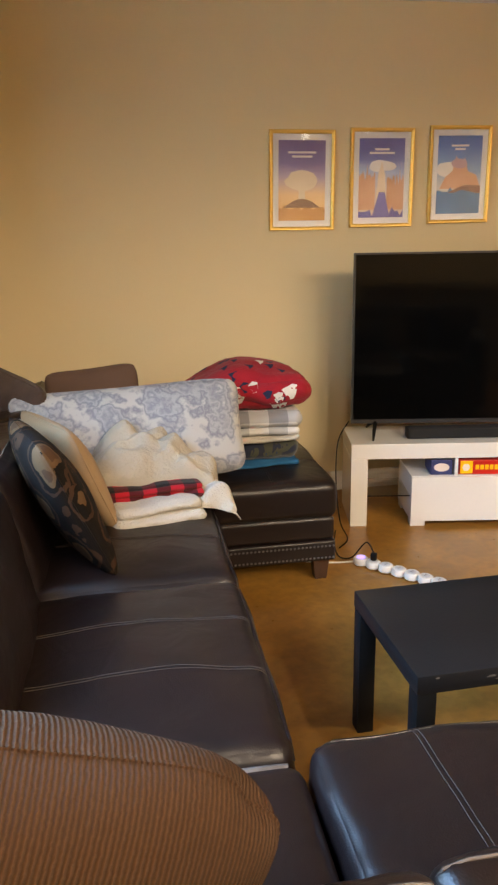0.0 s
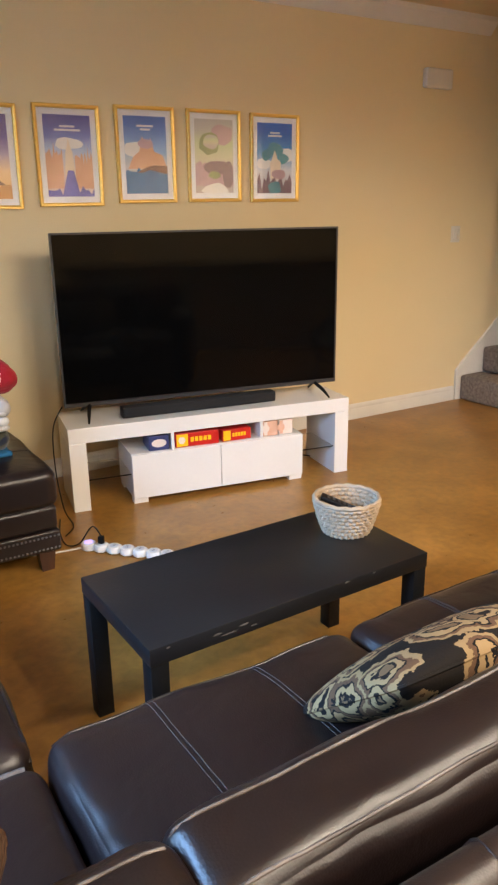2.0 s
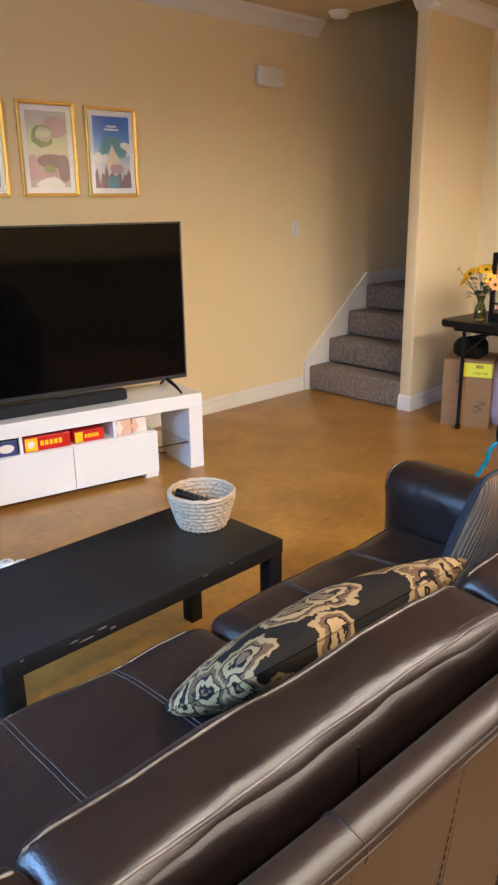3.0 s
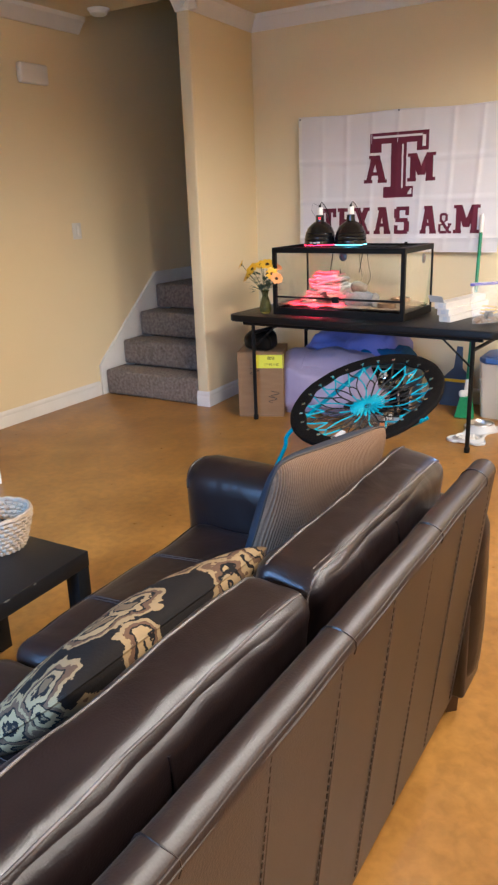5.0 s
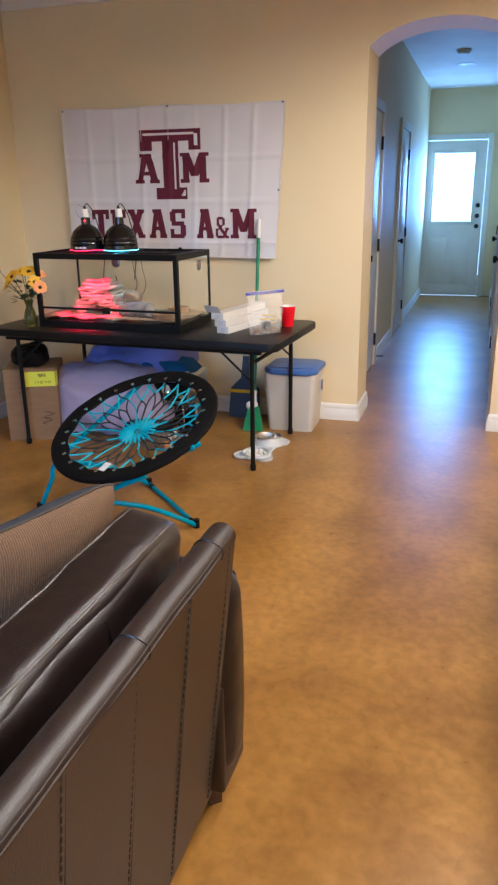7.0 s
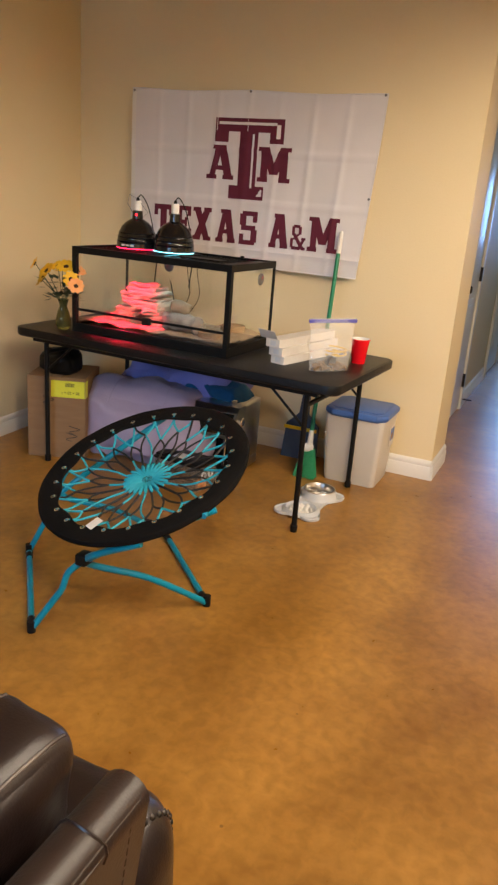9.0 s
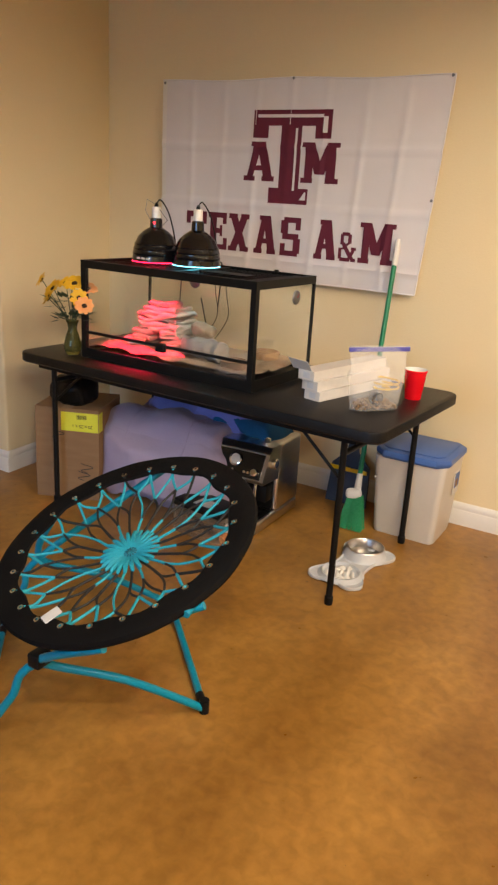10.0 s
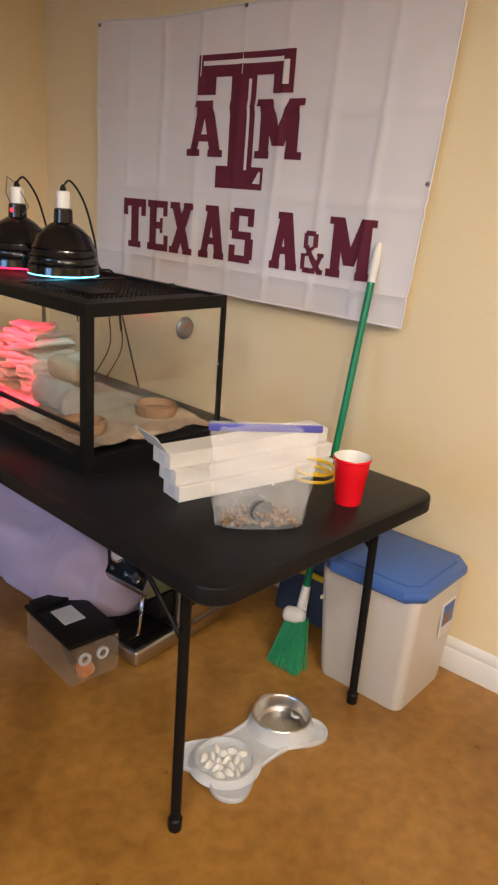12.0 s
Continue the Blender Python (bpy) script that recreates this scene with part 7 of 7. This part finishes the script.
def espresso_machine():
    e = thing("espresso_machine", 4.625, 1.485, 0, 2, "brushed steel espresso machine with gauge and knobs on the floor", "espresso machine")
    W, D, H = 0.36, 0.38, 0.39      # x depth back, y width
    part("base_tray", boxed(-0.06, W, 0, D, 0.006, 0.062, bevel=0.012, seg=3), STEEL, e)
    gr = bmesh.new()
    for k in range(9):
        box(gr, -0.05, 0.12, 0.03 + k * 0.029, 0.034 + k * 0.029, 0.062, 0.067)
    box(gr, -0.05, 0.12, 0.02, D - 0.02, 0.060, 0.063)
    part("drip_grate", gr, BLACK, e, smooth=False)
    part("body", boxed(0.13, W, 0, D, 0.062, H, bevel=0.014, seg=3), STEEL, e)
    part("recess_back", boxed(0.122, 0.13, 0.02, D - 0.02, 0.065, 0.24), BLACK, e, smooth=False)
    hd = bmesh.new()
    pr = [(0.13, 0.225), (-0.02, 0.235), (-0.025, 0.25), (0.035, 0.365), (0.06, H), (0.14, H)]
    ends = [[hd.verts.new((x, y, z)) for x, z in pr] for y in (0, D)]
    for k in range(len(pr)):
        j = (k + 1) % len(pr)
        hd.faces.new((ends[0][k], ends[0][j], ends[1][j], ends[1][k]))
    hd.faces.new(ends[0])
    hd.faces.new(list(reversed(ends[1])))
    bmesh.ops.recalc_face_normals(hd, faces=hd.faces)
    part("head", hd, STEEL, e, smooth=False)
    tilt = Matrix.Translation((-0.025, 0, 0.25)) @ Matrix.Rotation(math.atan2(0.06, 0.115), 4, "Y")   # local z runs up the sloping panel
    pn = boxed(-0.003, 0.0, 0.018, D - 0.018, 0.006, 0.122)
    bmesh.ops.transform(pn, matrix=tilt, verts=pn.verts)
    panel = part("control_panel", pn, BLACKGLOSS, e, "black control panel", False)

    def dial(y, z, r, depth, material, name):
        m = tilt @ Matrix.Translation((-0.003, y, z)) @ Matrix.Rotation(radians(-90), 4, "Y")
        return part(name, lathe(bmesh.new(), [(r, 0), (r, depth * 0.8), (r * 0.85, depth), (0, depth)], 22, m=m), material, panel)
    g = dial(0.155, 0.078, 0.031, 0.012, CHROME, "pressure_gauge")
    m = tilt @ Matrix.Translation((-0.0155, 0.155, 0.078)) @ Matrix.Rotation(radians(-90), 4, "Y")
    dial(0.155, 0.078, 0.027, 0.0125, PAPERWHITE, "gauge_face")
    for y, z, r in ((0.275, 0.035, 0.017), (0.05, 0.035, 0.018), (0.245, 0.03, 0.007), (0.225, 0.03, 0.007), (0.10, 0.03, 0.007), (0.08, 0.03, 0.007), (0.16, 0.028, 0.008), (0.28, 0.085, 0.008)):
        dial(y, z, r, 0.014 if r > 0.01 else 0.006, CHROME, "knob" if r > 0.01 else "button")
    part("group_head", lathe(bmesh.new(), [(0, 0), (0.036, 0), (0.036, 0.045), (0.028, 0.05), (0, 0.05)], 24, (0.05, 0.205, 0.185)), CHROME, e)
    part("steam_wand", tube(bmesh.new(), smooth_path([(0.03, 0.06, 0.235), (0.015, 0.055, 0.2), (0.0, 0.05, 0.12), (-0.01, 0.05, 0.08)], 5), 0.006, 8), CHROME, e)
    part("portafilter_cradle", boxed(0.06, 0.12, 0.02, 0.10, 0.12, 0.2, bevel=0.008), BLACK, e)
    part("grinder_dial", lathe(bmesh.new(), [(0.025, 0), (0.025, 0.016), (0.02, 0.02), (0, 0.02)], 24, m=Matrix.Translation((0.07, 0, 0.315)) @ Matrix.Rotation(radians(90), 4, "X")), CHROME, e)
    part("hopper", lathe(bmesh.new(), [(0.05, 0), (0.055, 0.03), (0.05, 0.034), (0, 0.036)], 26, (0.24, 0.19, H)), BLACKGLOSS, e)
    part("top_knob", lathe(bmesh.new(), [(0.014, 0), (0.017, 0.02), (0, 0.026)], 16, (0.12, 0.06, H)), CHROME, e)
    cl = thing("blue_cloth", 4.86, 1.70, 0.392, 0, "blue cloth draped over the espresso machine", "cloth")
    f = pad((0.24, 0.34, 0.05), 0.024, (0.0, 0.0, 0.015), 0.03, 8, 22, 99.0)
    for v in f.verts:
        d = max(0.0, -v.co.y - 0.12) + max(0.0, -v.co.x - 0.09)
        v.co.z -= d * 1.0
    part("drape", moved(f, 0.0, 0.0, 0.03), BLUECLOTH, cl)


espresso_machine()


def storage_tub():
    t = thing("clear_bin", 4.372, 1.552, 0, -7, "clear plastic bin with black lid holding espresso parts", "plastic bin")
    W, D, H = 0.165, 0.272, 0.13
    b = bmesh.new()
    for bx in ((0, W, 0, D, 0.002, 0.005), (0, 0.003, 0, D, 0.005, H), (W - 0.003, W, 0, D, 0.005, H), (0.003, W - 0.003, 0, 0.003, 0.005, H), (0.003, W - 0.003, D - 0.003, D, 0.005, H)):
        box(b, *bx)
    w = part("bin_wall", b, SMOKEDPLASTIC, t, smooth=False)
    w.visible_shadow = False
    part("lid", boxed(-0.006, W + 0.006, -0.006, D + 0.006, H, H + 0.016, bevel=0.006), BLACK, t, "black lid with a clear window")
    part("lid_window", boxed(0.04, 0.11, 0.10, 0.19, H + 0.016, H + 0.0175), BOWLGREY, t, smooth=False)
    part("lid_ridge", boxed(0.01, W - 0.01, D - 0.05, D + 0.004, H + 0.014, H + 0.026, bevel=0.004), BLACK, t)
    for x in (0.045, 0.105):
        part("latch_ring", lathe(bmesh.new(), [(0.012, 0), (0.02, 0), (0.02, 0.008), (0.012, 0.008), (0.012, 0)], 20, m=Matrix.Translation((x, -0.003, 0.085)) @ Matrix.Rotation(radians(90), 4, "X")), BOWLGREY, t)
    part("wooden_handle", tube(bmesh.new(), [(0.05, 0.07, 0.03), (0.09, 0.25, 0.05)], 0.012, 10), DARKWOOD, t)
    part("paper_cup", moved(lathe(bmesh.new(), [(0, 0), (0.018, 0), (0.028, 0.035), (0.026, 0.035), (0.016, 0.003), (0, 0.003)], 18), 0.06, 0.03, 0.006, 25, 0, 0), PETAL_O, t)


storage_tub()


def waste_bin():
    b = thing("storage_bin", 5.112, 0.95, 0, 0, "off-white plastic bin with a blue lid beside the table", "bin")
    bm = bmesh.new()
    rings = []
    for z, s in ((0.0, 0.86), (0.015, 0.88), (0.36, 1.0), (0.375, 1.0)):
        hx, hy, r = 0.152 * s, 0.165 * s, 0.03
        ring = []
        for cx, cy, a0 in ((hx - r, hy - r, 0), (-hx + r, hy - r, 90), (-hx + r, -hy + r, 180), (hx - r, -hy + r, 270)):
            ring += [bm.verts.new((cx + r * math.cos(radians(a0 + k * 18)), cy + r * math.sin(radians(a0 + k * 18)), z)) for k in range(6)]
        rings.append(ring)
    n = len(rings[0])
    for p, q in zip(rings, rings[1:]):
        for k in range(n):
            bm.faces.new((p[k], p[(k + 1) % n], q[(k + 1) % n], q[k]))
    bm.faces.new(list(reversed(rings[0])))
    bm.faces.new(rings[-1])
    part("bin_body", bm, BINWHITE, b)
    part("ledge", boxed(-0.149, 0.02, 0.148, 0.156, 0.26, 0.272, bevel=0.003), BINWHITE, b)
    part("lid", slab(-0.172, 0.172, -0.176, 0.168, 0.372, 0.412, 0.05, 0.012, 1), LIDBLUE, b, "blue plastic lid")
    part("lid_panel", slab(-0.14, 0.14, -0.145, 0.14, 0.411, 0.418, 0.03, 0.004, 1), LIDBLUE, b)
    part("sticker", boxed(0.02, 0.10, -0.1655, -0.162, 0.20, 0.31), PAPERWHITE, b, "blue and white sticker", False)
    part("sticker_print", boxed(0.026, 0.094, -0.1665, -0.1655, 0.235, 0.304), LIDBLUE, b, smooth=False)
    part("sticker_print", boxed(0.035, 0.07, -0.1672, -0.1665, 0.24, 0.275), CARDBOARD, b, smooth=False)


waste_bin()


def broom():
    b = thing("broom", 4.96, 1.20, 0, 0, "green handled broom leaning against the wall", "broom")
    lo, hi = Vector((0.05, -0.005, 0.20)), Vector((0.295, 0.025, 1.30))
    part("handle", tube(bmesh.new(), [lo, lo.lerp(hi, 0.9)], 0.0115, 12), GREEN, b, "green metal handle")
    part("grip", tube(bmesh.new(), [lo.lerp(hi, 0.895), lo.lerp(hi, 0.98), hi], [0.0125, 0.0125, 0.008], 12), TRIM, b, "white grip")
    part("yoke", tube(bmesh.new(), [lo.lerp(hi, -0.04), lo.lerp(hi, 0.04)], [0.018, 0.0135], 12), TRIM, b, "white socket")
    hd = pad((0.045, 0.075, 0.05), 0.02, (0, 0, 0), 0.0, 5, 8)
    part("head", moved(hd, 0.015, 0.0, 0.155, 0, 12, 20), TRIM, b)
    rnd = random.Random(4)
    br = bmesh.new()
    for k in range(240):
        u, w = rnd.uniform(-1, 1), rnd.uniform(-1, 1)
        tube(br, [(0.02 + 0.018 * w, -0.01 + 0.032 * u, 0.15), (-0.035 + 0.03 * w, -0.02 + 0.062 * u, 0.004)], 0.0016, 3, caps=False)
    tagged(part("bristles", br, BRISTLE, b, "green bristles"), kind="stuff")
    d = thing("dustpan", 5.19, 1.32, 0, 0, "dark slate dustpan standing behind the broom", "dustpan")
    pn = poly(bmesh.new(), [(-0.11, 0.0), (0.11, 0.0), (0.10, 0.2), (0.03, 0.27), (0.02, 0.42), (-0.02, 0.42), (-0.03, 0.27), (-0.10, 0.2)], 0.012, (0, -1, 0))
    bmesh.ops.transform(pn, matrix=pose(0, 0, 0.002, -8, 0, -90), verts=pn.verts)
    part("pan", pn, DARKBLUE, d, smooth=False)
    part("lip", boxed(-0.022, -0.012, -0.10, 0.10, 0.18, 0.2, bevel=0.003), YELLOW, d)


broom()


def pet_bowls():
    p = thing("pet_bowls", 4.576, 1.016, 0, -4, "pale grey double pet bowl tray with steel bowl and slow feeder", "pet bowl")

    def inside(x, y):
        """A bone: a waisted body with a lobe at each corner."""
        body = abs(y) < 0.082 - 0.010 * math.cos(x * 14) and abs(x) < 0.165
        return body or math.hypot(abs(x) - 0.148, abs(y) - 0.066) < 0.056

    n = 120
    out = []
    for k in range(n):
        a = 2 * math.pi * k / n
        r = 0.30
        while r > 0.05 and not inside(r * math.cos(a), r * math.sin(a)):
            r -= 0.001
        out.append(r)
    for _ in range(2):
        out = [(out[k - 1] + 2 * out[k] + out[(k + 1) % n]) / 4 for k in range(n)]
    bm = bmesh.new()
    prof = [(-0.004, 0.001), (0.0, 0.004), (0.001, 0.014), (-0.002, 0.018), (-0.006, 0.018), (-0.010, 0.012), (-0.02, 0.011)]
    rings = [[bm.verts.new(((r + o) * math.cos(2 * math.pi * k / n), (r + o) * math.sin(2 * math.pi * k / n), z)) for k, r in enumerate(out)] for o, z in prof]
    for a, b in zip(rings, rings[1:]):
        for k in range(n):
            bm.faces.new((a[k], a[(k + 1) % n], b[(k + 1) % n], b[k]))
    bm.faces.new(rings[-1])
    part("tray", bm, BOWLGREY, p)
    for x, steel in ((0.108, True), (-0.108, False)):
        hr = 0.052 if steel else 0.026
        part("bowl_ring", lathe(bmesh.new(), [(0.096, 0.010), (0.088, 0.018), (0.084, hr - 0.006), (0.081, hr), (0.076, hr), (0.076, 0.012)], 44, (x, 0, 0)), BOWLGREY, p)
        if steel:
            part("bowl", lathe(bmesh.new(), [(0.083, hr + 0.001), (0.081, hr + 0.004), (0.076, hr + 0.004), (0.073, hr), (0.068, 0.02), (0.06, 0.013), (0, 0.012)], 44, (x, 0, 0)), STEEL, p, "polished steel bowl")
            continue
        bw = part("bowl", lathe(bmesh.new(), [(0.079, hr + 0.001), (0.075, hr + 0.001), (0.071, 0.014), (0.06, 0.012), (0, 0.012)], 44, (x, 0, 0)), BOWLGREY, p, "pale slow-feeder bowl")
        for k in range(16):
            a = k * 2.4
            r = 0.0145 * math.sqrt(k + 0.3)
            tooth = lathe(bmesh.new(), [(0.0135, 0), (0.011, 0.007), (0.005, 0.014), (0, 0.0155)], 10)
            bmesh.ops.scale(tooth, vec=(1.25, 0.7, 1), verts=tooth.verts)
            part("feeder_bump", moved(tooth, x + r * math.cos(a), r * math.sin(a), 0.012, 0, 0, 40 * k), TRIM, bw)

pet_bowls()
ol = thing("wall_outlet", EAST, 1.92, 0.36, 0, "white wall outlet plate under the table", "outlet")
part("plate", boxed(-0.006, 0, -0.036, 0.036, -0.058, 0.058, bevel=0.002), TRIM, ol)
for z in (-0.022, 0.022):
    rc = part("receptacle", boxed(-0.008, -0.005, -0.017, 0.017, z - 0.015, z + 0.015, bevel=0.001), TRIM, ol)
    for y in (-0.007, 0.007):
        part("slot", boxed(-0.0086, -0.0078, y - 0.0015, y + 0.0015, z - 0.004, z + 0.008), INK, rc, smooth=False)
cable("black lamp cord hanging behind the table", [(5.05, 2.15, 0.95), (5.12, 2.10, 0.6), (5.1, 2.02, 0.5), (5.18, 1.95, 0.42), (5.262, 1.92, 0.385)], 0.003)
cable("black cord dangling under the table", [(4.99, 2.2, 0.70), (4.98, 2.23, 0.55), (4.95, 2.2, 0.48), (4.97, 2.12, 0.50)], 0.003)


# ---- bungee chair ----
def bungee_chair():
    ch = thing("bungee_chair", 3.408, 1.262, 0, 0, "round folding bungee chair with teal frame and black rim", "chair")
    base = Vector((3.408, 1.262, 0))
    tilt, az, R = 0.409, 2.753, 0.388
    nrm = Vector((math.sin(tilt) * math.cos(az), math.sin(tilt) * math.sin(az), math.cos(tilt)))
    u = Vector((-math.sin(az), math.cos(az), 0))
    v = nrm.cross(u)
    C = Vector((0, 0, 0.495))
    P = lambda r, a, h=0.0: C + r * (math.cos(a) * u + math.sin(a) * v) + h * nrm
    rim = bmesh.new()
    prof = [(0.388, 0.0), (0.384, 0.012), (0.37, 0.016), (0.34, 0.013), (0.312, 0.008), (0.308, 0.002), (0.315, -0.003), (0.345, -0.006), (0.372, -0.012), (0.384, -0.01)]
    n = 96
    rings = []
    for k in range(n):
        a = 2 * math.pi * k / n
        w = 0.006 * math.sin(a * 12) + 0.004 * noise.noise(Vector((math.cos(a) * 4, math.sin(a) * 4, 1)))
        rings.append([rim.verts.new(P(r + (w if r < 0.32 else 0), a, h + 0.003 * noise.noise(Vector((a * 5, r * 30, 2))))) for r, h in prof])
    for k in range(n):
        a, b = rings[k], rings[(k + 1) % n]
        for i in range(len(prof)):
            j = (i + 1) % len(prof)
            rim.faces.new((a[i], b[i], b[j], a[j]))
    bmesh.ops.recalc_face_normals(rim, faces=rim.faces)
    rim_ob = part("rim_sleeve", rim, SLEEVE, ch, "black fabric sleeve over the round rim")
    N = 24
    sag = lambda r: -0.05 * (1 - (r / 0.33) ** 2)
    for k in range(N):
        a = 2 * math.pi * k / N
        g = lathe(bmesh.new(), [(0.0045, 0.0), (0.0085, 0.001), (0.0085, 0.003), (0.0045, 0.004)], 12)
        fr = Matrix((u, v, nrm)).transposed().to_4x4()
        bmesh.ops.transform(g, matrix=Matrix.Translation(P(0.328, a, 0.011)) @ fr, verts=g.verts)
        part("grommet", g, CHROME, rim_ob)
    Q = lambda r, k: P(r, 2 * math.pi * k / N, sag(r))
    for k in range(N):
        # outer loops: from a grommet in to a knot shared with the neighbour
        r1 = 0.235 + (0.022 if k % 2 else -0.015)
        part("outer_cord", tube(bmesh.new(), smooth_path([P(0.328, 2 * math.pi * k / N, 0.014), Q(0.30, k + 0.05), Q(r1, k + 0.5)], 4), 0.0042, 6), TEALCORD, ch)
        part("outer_cord", tube(bmesh.new(), smooth_path([P(0.328, 2 * math.pi * (k + 1) / N, 0.014), Q(0.295, k + 0.93), Q(r1, k + 0.5)], 4), 0.0042, 6), TEALCORD if k % 3 else BLACKCORD, ch)
        r2 = 0.155 + (0.02 if k % 2 else -0.012)
        r1n = 0.235 + (0.022 if (k + 1) % 2 else -0.015)
        part("middle_cord", tube(bmesh.new(), smooth_path([Q(r1, k + 0.5), Q((r1 + r2) / 2, k + 0.82), Q(r2, k + 1)], 4), 0.0036, 6), BLACKCORD, ch)
        part("middle_cord", tube(bmesh.new(), smooth_path([Q(r1n, k + 1.5), Q((r1n + r2) / 2, k + 1.18), Q(r2, k + 1)], 4), 0.0036, 6), BLACKCORD if k % 4 else TEALCORD, ch)
        part("hub_cord", tube(bmesh.new(), smooth_path([Q(r2, k + 1), Q(0.10, k + 1.12), Q(0.045, k + 1.0), Q(0.008, k + 1) + 0.006 * nrm], 5), 0.0042, 6), TEALCORD if k % 2 == 0 else BLACKCORD, ch)
        part("hub_loop", tube(bmesh.new(), smooth_path([Q(0.008, k), Q(0.06, k + 0.1) + 0.012 * nrm, Q(0.088, k + 0.35) + 0.006 * nrm, Q(0.05, k + 0.5) + 0.01 * nrm, Q(0.008, k + 0.5)], 5), 0.0042, 6), TEALCORD, ch)
    f1, f2 = Vector((2.999, 1.427, 0.012)) - base, Vector((3.459, 1.005, 0.012)) - base
    ang = lambda p: math.atan2((p - C).dot(v), (p - C).dot(u))
    f3, f4 = Vector((3.871, 1.431, 0.012)) - base, Vector((3.43, 1.808, 0.012)) - base
    rim_at = lambda p, r=0.376: P(r, ang(p), -0.02)
    right, left = rim_at(Vector((-0.151, -0.348, 0.53)), 0.385), rim_at(Vector((-0.30, -0.20, 0.35)))
    right2, left2 = rim_at(right + (f3 - f2)), rim_at(left + (f3 - f2))
    pivot = Vector((3.099, 1.287, 0.262)) - base
    pivot2 = pivot + (f3 - f2)
    piece = lambda nm, pts, r=0.0115: part(nm, tube(bmesh.new(), smooth_path(pts, 7), r, 12), TEAL, ch)
    for a, b in ((f1, f4), (f2, f3)):
        piece("floor_bar", [a, a.lerp(b, 0.06), a.lerp(b, 0.5), a.lerp(b, 0.94), b])
    piece("frame_tube", [f1, f1.lerp(pivot, 0.55), pivot, right])
    piece("frame_tube", [f4, f4.lerp(pivot2, 0.55), pivot2, right2])
    piece("frame_tube", [f2, f2.lerp(pivot, 0.5) + Vector((0, 0, 0.02)), pivot, left])
    piece("frame_tube", [f3, f3.lerp(pivot2, 0.5) + Vector((0, 0, 0.02)), pivot2, left2])
    for p in (f1, f2, f3, f4):
        part("foot_cap", tube(bmesh.new(), [p + Vector((0, 0, -0.011)), p + Vector((0, 0, 0.03))], 0.015, 10), BLACK, ch)
    part("pivot_clamp", boxed(pivot.x - 0.025, pivot.x + 0.025, pivot.y - 0.02, pivot.y + 0.02, pivot.z - 0.01, pivot.z + 0.03, bevel=0.006), BLACK, ch)
    part("bracket", tube(bmesh.new(), [right - Vector((0.05, -0.02, 0.01)), right + Vector((0.06, 0.045, 0.025))], [0.011, 0.022], 10), TEAL, ch)
    for a, b in ((f1, f4), (f2, f3)):
        for e in (0.08, 0.92):
            part("rubber_sleeve", tube(bmesh.new(), [a.lerp(b, e - 0.03), a.lerp(b, e + 0.03)], 0.0135, 10), BLACK, ch)
    tg = pad((0.035, 0.05, 0.002), 0.001, n=4)
    bmesh.ops.transform(tg, matrix=Matrix.Translation(P(0.30, ang(Vector((-0.33, 0.0, 0.34))), 0.012)) @ Matrix((u, v, nrm)).transposed().to_4x4(), verts=tg.verts)
    part("care_tag", tg, PAPERWHITE, rim_ob)


bungee_chair()
